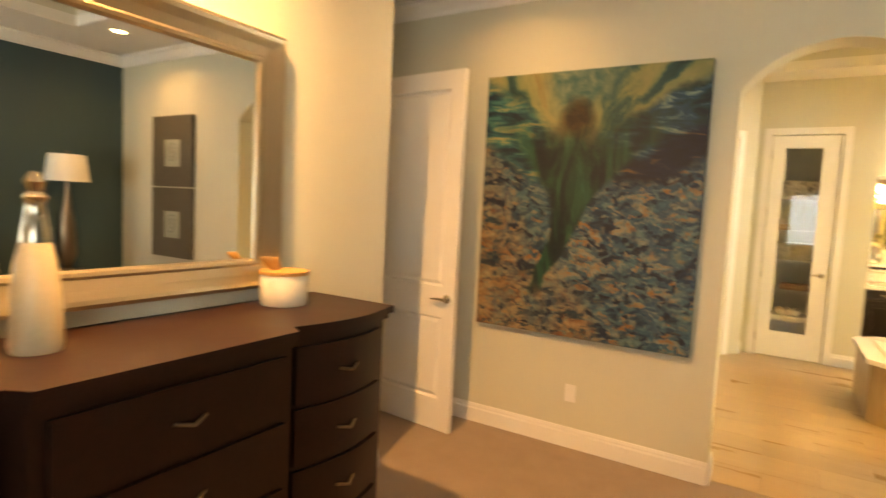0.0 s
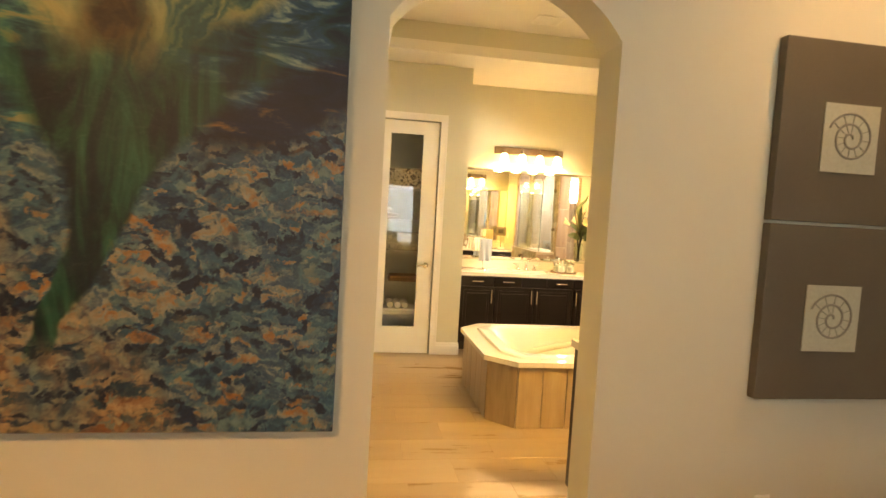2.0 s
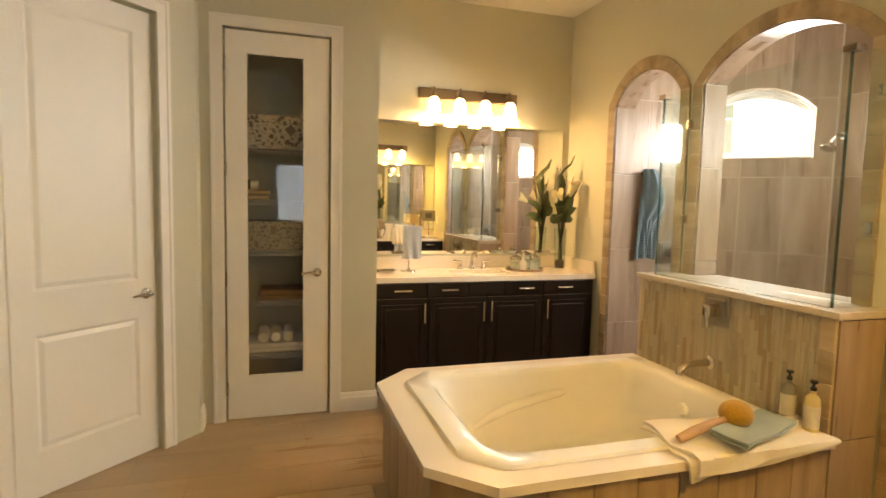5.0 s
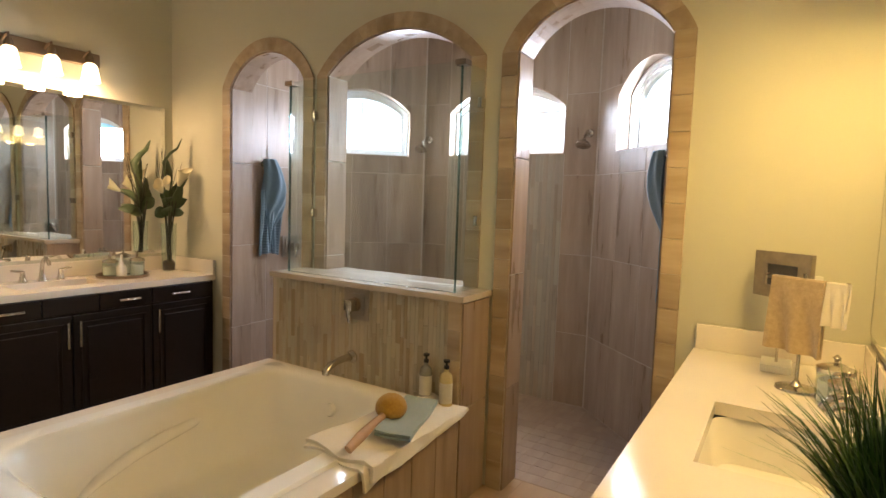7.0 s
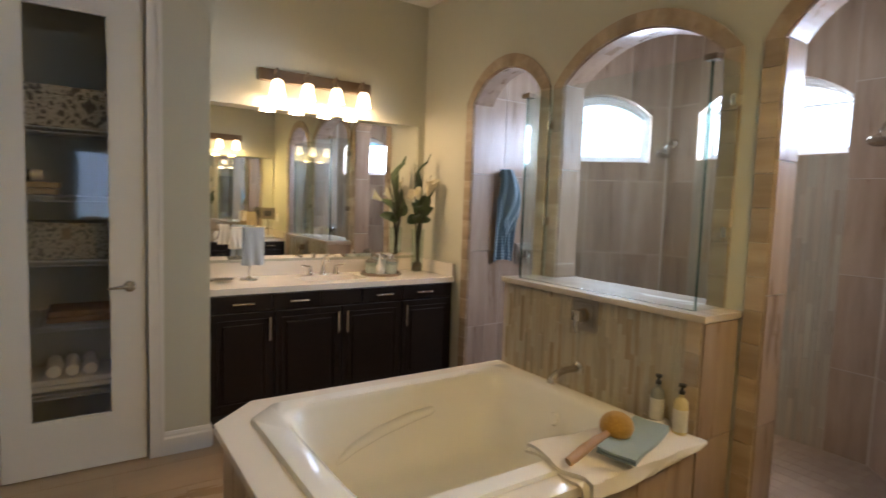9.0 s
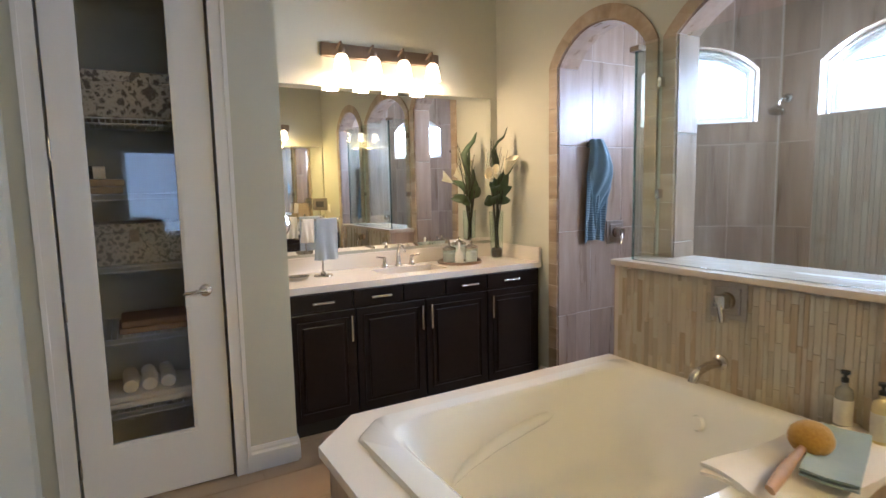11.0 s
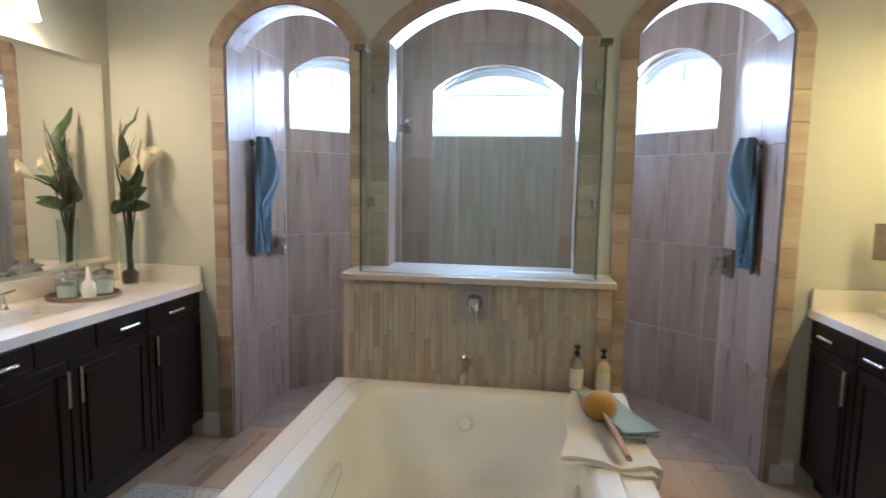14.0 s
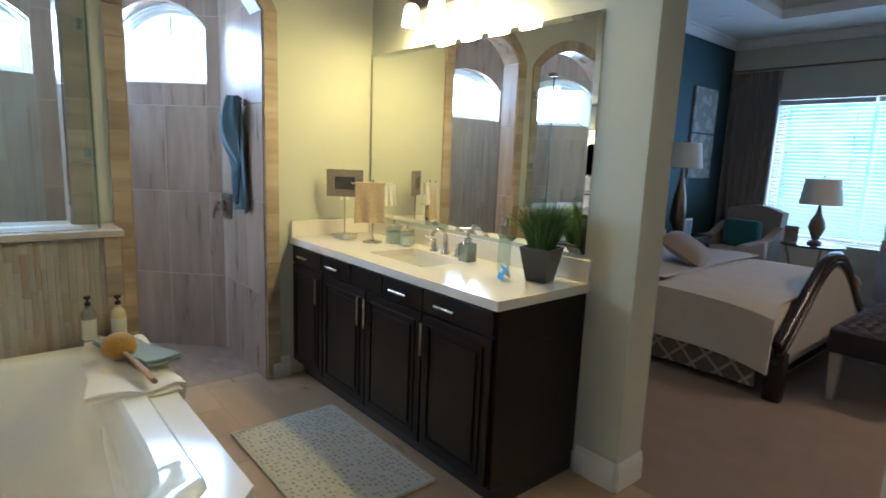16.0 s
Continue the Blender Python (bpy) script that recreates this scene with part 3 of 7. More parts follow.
    for k in (-1, 1):
        hb = m @ Vector((sink_u + 0.105 * k, z1, fd))
        bm = lathe([(0.026, 0), (0.026, 0.005), (0.019, 0.02), (0.012, 0.06), (0.015, 0.068), (0.0, 0.074)], hb, 20)
        tube([m @ Vector((sink_u + 0.105 * k, z1 + 0.066, fd)), m @ Vector((sink_u + 0.17 * k, z1 + 0.078, fd + 0.008))], [0.008, 0.006], 10, bm)
        part("lever", bm, NICKEL, fa, "", True)


V1 = basis((1.50, 8.955), (1, 0), (0, -1))
vanity(V1, 1.845, NORTH - 8.955, True, True, 0.92, "dark espresso vanity cabinet against the north wall")
V2 = basis((3.35, 5.665), (-1, 0), (0, 1))
vanity(V2, 1.815, 5.665 - SOUTH, True, False, 0.93, "dark espresso vanity cabinet with an open end panel")


def wall_mirror(m, u0, u1, z0, z1, label):
    root = thing("wall_mirror", m @ Vector(((u0 + u1) / 2, z0, 0)), label, "mirror", "vanity mirrors")
    part("glass", box(u0 + 0.026, z0 + 0.026, 0.004, u1 - 0.026, z1 - 0.026, 0.012, m=m), MIRROR, root)
    bm = bmesh.new()
    o = [(u0, z0), (u1, z0), (u1, z1), (u0, z1)]
    i = [(u0 + 0.0255, z0 + 0.0255), (u1 - 0.0255, z0 + 0.0255), (u1 - 0.0255, z1 - 0.0255), (u0 + 0.0255, z1 - 0.0255)]
    vo = [bm.verts.new(m @ Vector((u, z, 0.005))) for u, z in o]
    vi = [bm.verts.new(m @ Vector((u, z, 0.0125))) for u, z in i]
    vb = [bm.verts.new(m @ Vector((u, z, 0.001))) for u, z in o]
    for a in range(4):
        b = (a + 1) % 4
        bm.faces.new((vo[a], vo[b], vi[b], vi[a]))
        bm.faces.new((vb[a], vb[b], vo[b], vo[a]))
    part("edge", bm, MIRROR, root)
    return root


N_M = basis((0, NORTH), (1, 0), (0, -1))
S_M = basis((0, SOUTH), (-1, 0), (0, 1))
wall_mirror(N_M, 1.525, 3.295, 1.04, 2.14, "large plain wall mirror with polished edges above the sink")
wall_mirror(S_M, -3.345, -1.56, 1.04, 2.095, "large plain wall mirror with polished edges above the sink")


def vanity_light(m, u, z, label, power, colour):
    """A bar with four lit bell shades."""
    root = thing("vanity_light", m @ Vector((u, z, 0)), label, "wall lamp", "vanity lights")
    part("bar", box(u - 0.44, z - 0.045, 0.001, u + 0.44, z + 0.045, 0.028, 0.008, m=m), BRONZE, root, "dark nickel back bar")
    for k in range(4):
        uu = u - 0.335 + 0.2235 * k
        bm = tube([m @ Vector((uu, z + 0.005, 0.025)), m @ Vector((uu, z + 0.03, 0.075)), m @ Vector((uu, z + 0.035, 0.11)), m @ Vector((uu, z - 0.01, 0.115))], 0.007, 10)
        lathe([(0.0, 0.03), (0.018, 0.03), (0.024, 0.0), (0.02, -0.015)], m @ Vector((uu, z - 0.03, 0.115)), 16, bm)
        part("arm", bm, BRONZE, root, "", True)
        sh = part("shade", lathe([(0.024, 0.0), (0.038, -0.014), (0.046, -0.05), (0.052, -0.095), (0.058, -0.115), (0.055, -0.116), (0.048, -0.094), (0.041, -0.05), (0.03, -0.014)], m @ Vector((uu, z - 0.045, 0.115)), 24), SHADE, root, "lit frosted glass bell shade", True)
        lamp("bulb", "POINT", Matrix.Translation(m @ Vector((uu, z - 0.152, 0.115))), power, colour, 0.03)
    return root


vanity_light(N_M, 2.385, 2.375, "four-light vanity bar with lit frosted shades", 6.6, (1.0, 0.69, 0.34))
vanity_light(S_M, -2.44, 2.345, "four-light vanity bar with lit frosted shades", 9.6, (1.0, 0.70, 0.20))

# ---------------------------------------------------------------- bathtub
TUB_X0, TUB_X1, TUB_Y0, TUB_Y1, CH = 1.325, 3.075, 6.645, 8.025, 0.21
DECK = 0.51


def tub_outline(k, x1=None):
    x1 = TUB_X1 if x1 is None else x1
    return [(TUB_X0 + k, TUB_Y0 + CH + 0.4 * k), (TUB_X0 + CH + 0.4 * k, TUB_Y0 + k), (x1, TUB_Y0 + k), (x1, TUB_Y1 - k), (TUB_X0 + CH + 0.4 * k, TUB_Y1 - k), (TUB_X0 + k, TUB_Y1 - CH - 0.4 * k)]


tub = thing("bathtub", ((TUB_X0 + TUB_X1) / 2, MID, 0), "cream drop-in soaking tub in a tiled surround", "bathtub")
flat = Matrix.Identity(4)
apron_core = part("apron", band(tub_outline(0.045), tub_outline(0.12, TUB_X1 - 0.05), 0.0, DECK - 0.04, flat, closed=True), GROUT, tub, "tiled tub surround")
B_CX, B_CY, B_HX, B_HY = 2.26, MID, 0.695, 0.50


def rounded(hx, hy, cx, cy, n=48, p=5.0):
    pts = []
    for i in range(n):
        a = 2 * math.pi * (i + 0.5) / n
        c, s = math.cos(a), math.sin(a)
        r = 1.0 / (abs(c) ** p + abs(s) ** p) ** (1 / p)
        pts.append((cx + hx * r * c, cy + hy * r * s))
    return pts


def ring_between(outer, inner, z0, z1, bm):
    """A flat deck between an outline and a hole of the same count."""
    prism_top = [[bm.verts.new((x, y, z1)) for x, y in line] for line in (outer, inner)]
    low = [[bm.verts.new((x, y, z0)) for x, y in line] for line in (outer, inner)]
    n = len(outer)
    for i in range(n):
        j = (i + 1) % n
        bm.faces.new((prism_top[0][i], prism_top[0][j], prism_top[1][j], prism_top[1][i]))
        bm.faces.new((low[0][i], low[1][i], low[1][j], low[0][j]))
        bm.faces.new((prism_top[0][i], low[0][i], low[0][j], prism_top[0][j]))
        bm.faces.new((prism_top[1][i], prism_top[1][j], low[1][j], low[1][i]))


def resample(poly, cx, cy, n=48):
    """Where rays from the middle meet an outline, so that it matches rounded()."""
    out = []
    for i in range(n):
        a = 2 * math.pi * (i + 0.5) / n
        d = Vector((math.cos(a), math.sin(a)))
        best = None
        for k in range(len(poly)):
            p, q = Vector(poly[k]), Vector(poly[(k + 1) % len(poly)])
            e = q - p
            den = d.x * e.y - d.y * e.x
            if abs(den) < 1e-9:
                continue
            w = p - Vector((cx, cy))
            t, s = (w.x * e.y - w.y * e.x) / den, (w.x * d.y - w.y * d.x) / den
            if t > 0 and -1e-6 <= s <= 1 + 1e-6 and (best is None or t < best):
                best = t
        out.append((cx + d.x * best, cy + d.y * best))
    return out


# deck: an eight-sided slab with its true corners, cut for the tub shell
bm = bmesh.new()
RIM_HX, RIM_HY = 0.775, 0.57
RX0, RX1, RY0, RY1 = B_CX - RIM_HX, B_CX + RIM_HX, MID - RIM_HY, MID + RIM_HY
o = tub_outline(0.0)
for quad in ([o[0], o[1], (RX0 + 0.14, RY0), (RX0, RY0 + 0.14)], [o[1], o[2], (TUB_X1, RY0), (RX0 + 0.14, RY0)], [(RX1, RY0), (TUB_X1, RY0), (TUB_X1, RY1), (RX1, RY1)], [o[4], (RX0 + 0.14, RY1), (TUB_X1, RY1), o[3]], [o[5], (RX0, RY1 - 0.14), (RX0 + 0.14, RY1), o[4]], [o[0], (RX0, RY0 + 0.14), (RX0, RY1 - 0.14), o[5]]):
    prism(quad, DECK - 0.038, DECK, flat, bm)
bmesh.ops.remove_doubles(bm, verts=bm.verts, dist=0.0005)
part("deck", bm, COUNTER, tub, "cream stone deck with clipped corners")
rim_poly = [(RX0 - 0.02, RY0 + 0.12), (RX0 + 0.12, RY0 - 0.02), (RX1, RY0 - 0.02), (RX1, RY1 + 0.02), (RX0 + 0.12, RY1 + 0.02), (RX0 - 0.02, RY1 - 0.12)]
N_R = 144
rim_o = resample(rim_poly, B_CX, B_CY, N_R)
levels = [([(B_CX + (x - B_CX) * 1.0, B_CY + (y - B_CY) * 1.0) for x, y in rim_o], DECK + 0.002), ([(B_CX + (x - B_CX) * 0.985, B_CY + (y - B_CY) * 0.98) for x, y in rim_o], DECK + 0.013), (rounded(B_HX, B_HY, B_CX + 0.01, B_CY, N_R, 8.0), DECK + 0.014)]
for k, (s, z) in enumerate(((0.982, 0.006), (0.965, -0.015), (0.93, -0.10), (0.88, -0.25), (0.82, -0.36), (0.72, -0.41), (0.4, -0.43), (0.02, -0.435))):
    levels.append((rounded(B_HX * s - 0.05 * (k / 7) * s, B_HY * s, B_CX + 0.01 + 0.05 * (k / 7), B_CY, N_R, 8.0 - 0.6 * k), DECK + z))
bm = bmesh.new()
rows = [[bm.verts.new((x, y, z)) for x, y in line] for line, z in levels]
for a, b in zip(rows, rows[1:]):
    for i in range(N_R):
        bm.faces.new((a[i], a[(i + 1) % N_R], b[(i + 1) % N_R], b[i]))
bm.faces.new(rows[-1])
part("shell", bm, ACRYLIC, tub, "glossy cream acrylic tub shell", True)
# armrest ridges on both sides of the basin
for s in (-1, 1):
    part("armrest", tube([(B_CX - 0.40, MID + s * 0.425, DECK - 0.29), (B_CX - 0.3, MID + s * 0.443, DECK - 0.235), (B_CX - 0.15, MID + s * 0.452, DECK - 0.185), (B_CX + 0.02, MID + s * 0.458, DECK - 0.15), (B_CX + 0.15, MID + s * 0.466, DECK - 0.135), (B_CX + 0.24, MID + s * 0.49, DECK - 0.13)], [0.012, 0.026, 0.03, 0.03, 0.026, 0.012], 16), ACRYLIC, tub, "", True)
part("overflow", lathe([(0.0, 0.02), (0.03, 0.018), (0.036, 0.0)], n=20, m=Matrix.Translation((2.90, MID + 0.01, DECK - 0.115)) @ pose(0, 0, 0, 0, -75, 0)), ACRYLIC, tub, "round white overflow cap", True)

# half wall behind the tub with its stone cap and the glass screen
HW = 0.66
half_wall = slab("wall_half", 3.077, MID - HW + 0.006, 0, EAST - 0.001, MID + HW - 0.006, 1.02, GROUT, "low tiled wall between tub and shower")
bm = box(3.058, MID - HW - 0.012, 1.0205, EAST - 0.001, MID + HW + 0.012, 1.052, 0.004)
box(EAST - 0.002, MID - B_IN + 0.001, 1.0205, EAST + 0.175, MID + B_IN - 0.001, 1.052, 0.004, bm=bm)
single("trim_cap", bm, streaked("cap_stone", (0.42, 0.34, 0.26), (0.55, 0.47, 0.38), (0.62, 0.56, 0.47), "y", 0.25, 10, 0.1), "polished stone cap on the low wall", "trim", kind="structure")
GX, GH = 3.13, 0.575
screen = thing("shower_screen", (GX, MID, 1.052), "frameless glass shower screen on the low wall", "glass screen")
part("front_pane", box(GX - 0.005, MID - GH, 1.054, GX + 0.005, MID + GH, 2.165), GLASS, screen)
for s in (-1, 1):
    y = MID + s * (GH + 0.006)
    part("side_pane", box(GX - 0.005, min(y, y + s * 0.01), 1.054, EAST - 0.012, max(y, y + s * 0.01), 2.165), GLASS, screen)
    part("glass_edge", box(GX - 0.0065, y - 0.003, 1.054, GX + 0.0065, y + 0.003, 2.166), EDGE_GLASS, screen, "green polished glass edge")
    part("clip", box(GX - 0.02, y - 0.03, 2.145, GX + 0.035, y + 0.03, 2.172, 0.003), BRONZE, screen)
    for z in (1.38, 1.98):
        part("clamp", box(EAST - 0.05, y - 0.012, z, EAST - 0.002, y + 0.012, z + 0.05, 0.003), NICKEL, screen)
part("channel", box(GX - 0.012, MID - GH, 1.0525, GX + 0.012, MID + GH, 1.0536), NICKEL, screen)

# tub filler and its valve
tf = thing("tub_spout", (3.07, MID + 0.02, 0.62), "brushed nickel wall-mounted tub spout", "tap")
bm = lathe([(0.036, 0.0), (0.036, 0.008), (0.022, 0.018), (0.02, 0.02)], n=20, m=Matrix.Translation((3.0725, MID + 0.02, 0.64)) @ pose(0, 0, 0, 0, -90, 0))
tube([(3.06, MID + 0.02, 0.64), (2.98, MID + 0.02, 0.642), (2.91, MID + 0.02, 0.632), (2.875, MID + 0.02, 0.605), (2.87, MID + 0.02, 0.585)], [0.02, 0.019, 0.02, 0.022, 0.02], 14, bm, 0.8)
part("spout", bm, NICKEL, tf, "", True)


def valve(m, label):
    """A square plate with a lever knob; d out of the wall."""
    root = thing("shower_valve", m @ Vector((0, 0, 0)), label, "valve", "shower valves")
    part("plate", box(-0.085, -0.085, 0.001, 0.085, 0.085, 0.012, 0.005, m=m), DULL_NICKEL, root)
    part("inner_plate", box(-0.06, -0.06, 0.0125, 0.06, 0.06, 0.02, 0.006, m=m), DULL_NICKEL, root)
    part("collar", tube([m @ Vector((0, 0, 0.0195)), m @ Vector((0, 0, 0.034))], [0.040, 0.036], 20), BRONZE, root, "dark nickel collar", True)
    bm = box(-0.027, -0.030, 0.034, 0.027, 0.030, 0.082, 0.008, m=m)
    tube([m @ Vector((0, -0.01, 0.072)), m @ Vector((-0.012, -0.045, 0.082)), m @ Vector((-0.022, -0.085, 0.086))], [0.017, 0.013, 0.010], 10, bm)
    part("lever", bm, NICKEL, root, "", True)


valve(basis((3.0725, MID - 0.01, 0.935), (0, 1), (-1, 0)), "square brushed nickel tub valve on the low wall")


# ---------------------------------------------------------------- doors


def panel_door(name, m, u0, u1, z0, z1, label, handle_side=1, hinges=0, panels=((0.20, 0.72), (0.86, 0.0))):
    """A white two-panel door, 4 cm thick, d = 0 on its seen face."""
    d = thing(name, m @ Vector(((u0 + u1) / 2, z0, 0)), label, "door")
    w = 0.105
    part("stile", box(u0, z0, -0.04, u0 + w, z1, 0, m=m), WHITE, d)
    part("stile", box(u1 - w, z0, -0.04, u1, z1, 0, m=m), WHITE, d)
    rails = [(z0, z0 + 0.22), (z0 + 0.79, z0 + 1.0), (z1 - 0.12, z1)]
    for a, b in rails:
        part("rail", box(u0 + w, a, -0.0395, u1 - w, b, -0.0003, m=m), WHITE, d)
    for a, b in ((rails[0][1], rails[1][0]), (rails[1][1], rails[2][0])):
        part("panel", box(u0 + w, a, -0.028, u1 - w, b, -0.014, m=m), WHITE, d)
        i, o = [(u0 + w + 0.04, a + 0.04), (u1 - w - 0.04, a + 0.04), (u1 - w - 0.04, b - 0.04), (u0 + w + 0.04, b - 0.04)], [(u0 + w, a), (u1 - w, a), (u1 - w, b), (u0 + w, b)]
        bm = bmesh.new()
        vo = [bm.verts.new(m @ Vector((u, z, -0.001))) for u, z in o]
        vi = [bm.verts.new(m @ Vector((u + (0.012 if k in (0, 3) else -0.012) * -2, z + (0.012 if k < 2 else -0.012) * -2, -0.013))) for k, (u, z) in enumerate(i)]
        vc = [bm.verts.new(m @ Vector((u, z, -0.005))) for u, z in i]
        for k in range(4):
            j = (k + 1) % 4
            bm.faces.new((vo[k], vo[j], vi[j], vi[k]))
            bm.faces.new((vi[k], vi[j], vc[j], vc[k]))
        bm.faces.new(vc)
        part("raised_field", bm, WHITE, d)
    hu = u1 - 0.06 if handle_side > 0 else u0 + 0.06
    lever(m, hu, z0 + 0.92, d, -handle_side)
    return d


def lever(m, u, z, parent, way):
    k = part("door_handle", lathe([(0.0, 0.0), (0.03, 0.0), (0.03, 0.006), (0.024, 0.012), (0.011, 0.014), (0.011, 0.05), (0.0, 0.052)], n=20, m=m @ Matrix.Translation((u, z, 0.001))), NICKEL, parent, "nickel lever handle", True)
    part("lever", tube([m @ Vector((u, z, 0.045)), m @ Vector((u + way * 0.04, z + 0.004, 0.05)), m @ Vector((u + way * 0.105, z - 0.004, 0.045))], [0.011, 0.009, 0.006], 10), NICKEL, k, "", True)


def casing(m, u0, u1, top, w=0.075, name="trim_casing"):
    bm = bmesh.new()
    for a, b, d in ((0.0, w, 0.014), (w - 0.02, w, 0.02), (0.0, 0.012, 0.018)):
        inner = [(u0 - a, 0.0), (u0 - a, top + a), (u1 + a, top + a), (u1 + a, 0.0)]
        outer = [(u0 - b, 0.0), (u0 - b, top + b), (u1 + b, top + b), (u1 + b, 0.0)]
        band(inner, outer, 0.001, d, m, bm)
    return single(name, bm, WHITE, "white moulded door casing", "trim", kind="structure")


panel_door("door_wc", slant_m @ Matrix.Translation((0, 0, -0.03)), WC - 0.365, WC + 0.365, 0.008, 2.47, "closed white two-panel door with nickel lever", 1)
casing(slant_m, WC - 0.375, WC + 0.375, 2.48)

# glazed closet door
C_M = basis((0, CLOSET - 0.0), (1, 0), (0, -1))
cd = thing("closet_door", (0.835, CLOSET, 0), "closed white closet door with a tall glass pane", "door")
D0, D1, DT, G0, G1, GB, GT = 0.512, 1.158, 2.53, 0.628, 1.005, 0.285, 2.405
part("stile", box(D0, 0.008, -0.045, G0, DT, -0.005, m=C_M), WHITE, cd)
part("stile", box(G1, 0.008, -0.045, D1, DT, -0.005, m=C_M), WHITE, cd)
part("rail", box(G0, 0.008, -0.0445, G1, GB, -0.0055, m=C_M), WHITE, cd)
part("rail", box(G0, GT, -0.0445, G1, DT, -0.0055, m=C_M), WHITE, cd)
part("pane", box(G0, GB, -0.03, G1, GT, -0.024, m=C_M), DARK_PANE, cd, "clear glass pane")
part("glazing_bead", band([(G0 + 0.014, GB + 0.014), (G1 - 0.014, GB + 0.014), (G1 - 0.014, GT - 0.014), (G0 + 0.014, GT - 0.014)], [(G0, GB), (G1, GB), (G1, GT), (G0, GT)], -0.0235, -0.009, C_M, closed=True), WHITE, cd)
lever(C_M @ Matrix.Translation((0, 0, -0.005)), D1 - 0.075, 0.985, cd, -1)
for z in (0.22, 0.95, 1.66, 2.32):
    part("hinge", tube([C_M @ Vector((D0 - 0.004, z - 0.045, 0.002)), C_M @ Vector((D0 - 0.004, z + 0.045, 0.002))], 0.007, 8), NICKEL, cd)
casing(C_M, 0.50, 1.17, 2.54)
# closet interior
for q, nm in (((0.36, 9.45, 0, 1.37, 9.5, 2.8), "wall_closet_back"), ((0.30, CLOSET + 0.12, 0, 0.36, 9.5, 2.8), "wall_closet_side")):
    slab(nm, *q, WALL, "plain wall inside the linen closet")
slab("ceiling_closet", 0.3, CLOSET + 0.12, 2.7, 1.38, 9.5, 2.8, CEIL, "closet ceiling", "ceiling")

# ---------------------------------------------------------------- bedroom: large things
big = thing("painting", (-0.435, BED_N, 0.745), "large unframed abstract canvas in teal, navy and rust", "painting")
P0, P1, PZ0, PZ1 = -1.137, 0.267, 0.745, 2.452
n = Nodes("abstract_paint")
tc = n.node("ShaderNodeTexCoord")
sep = n.node("ShaderNodeSeparateXYZ")
n.link(tc.outputs["Object"], sep.inputs[0])
U = n.math("DIVIDE", n.math("SUBTRACT", sep.outputs[0], P0), P1 - P0)
V = n.math("DIVIDE", n.math("SUBTRACT", sep.outputs[2], PZ0), PZ1 - PZ0)
comb = n.node("ShaderNodeCombineXYZ")
n.link(U, comb.inputs[0])
n.link(V, comb.inputs[1])
vec = comb.outputs[0]
wob = n.math("SUBTRACT", n.noise(vec, 3.2, 5, 0.6), 0.5)
wob2 = n.math("SUBTRACT", n.noise(vec, 7.5, 5, 0.65), 0.5)
UW = n.math("ADD", U, n.math("MULTIPLY", wob, 0.14))
VW = n.math("ADD", V, n.math("MULTIPLY", wob2, 0.12))
# a field of small dabs, cooler towards one side and rust-coloured towards the foot
warp = n.node("ShaderNodeTexNoise", Scale=7.0, Detail=8.0, Roughness=0.7)
n.link(vec, warp.inputs["Vector"])
shift = n.node("ShaderNodeVectorMath")
shift.operation = "MULTIPLY_ADD"
shift.inputs[1].default_value = (0.24, 0.10, 0.0)
n.link(warp.outputs["Color"], shift.inputs[0])
n.link(vec, shift.inputs[2])


def dabs(scale, stretch, seed):
    place = n.node("ShaderNodeMapping")
    place.inputs["Scale"].default_value = (1.0, stretch, 1.0)
    place.inputs["Location"].default_value = (seed, seed * 1.7, 0.0)
    n.link(shift.outputs[0], place.inputs["Vector"])
    cell = n.node("ShaderNodeTexVoronoi", Scale=scale)
    cell.feature = "SMOOTH_F1"
    cell.inputs["Smoothness"].default_value = 0.12
    n.link(place.outputs[0], cell.inputs["Vector"])
    split = n.node("ShaderNodeSeparateColor")
    n.link(cell.outputs["Color"], split.inputs[0])
    return split.outputs[0], split.outputs[1]


m1, m2 = n.noise(vec, 16.0, 6, 0.66, 0.4), n.noise(vec, 3.2, 4, 0.6, 0.6)
a1, a2 = dabs(15.0, 2.2, 3.1)
b1, b2 = dabs(44.0, 1.6, 8.7)
loose = n.math("MULTIPLY", n.math("SUBTRACT", n.noise(shift.outputs[0], 30.0, 6, 0.7), 0.5), 1.0)
a1 = n.math("ADD", a1, loose, clamp=True)
b1 = n.math("ADD", b1, loose, clamp=True)
COOL = ((0.0, (0.006, 0.016, 0.055)), (0.22, (0.008, 0.065, 0.13)), (0.42, (0.08, 0.19, 0.24)), (0.58, (0.22, 0.30, 0.29)), (0.70, (0.035, 0.11, 0.19)), (0.84, (0.34, 0.35, 0.30)), (1.0, (0.40, 0.22, 0.10)))
RUST = ((0.0, (0.010, 0.026, 0.07)), (0.18, (0.04, 0.13, 0.16)), (0.30, (0.36, 0.22, 0.12)), (0.55, (0.50, 0.38, 0.25)), (0.72, (0.28, 0.12, 0.05)), (0.86, (0.22, 0.27, 0.25)), (1.0, (0.45, 0.38, 0.26)))
warmth = n.math("ADD", n.math("ADD", n.math("MULTIPLY", U, -0.75), n.math("MULTIPLY", V, -0.55)), n.math("MULTIPLY", m2, 1.9))
warmth = n.math("MULTIPLY", n.math("SUBTRACT", warmth, 0.42), 3.2, clamp=True)
large = n.mix(warmth, n.ramp(a1, *COOL), n.ramp(a1, *RUST))
small = n.mix(warmth, n.ramp(b1, *COOL), n.ramp(b1, *RUST))
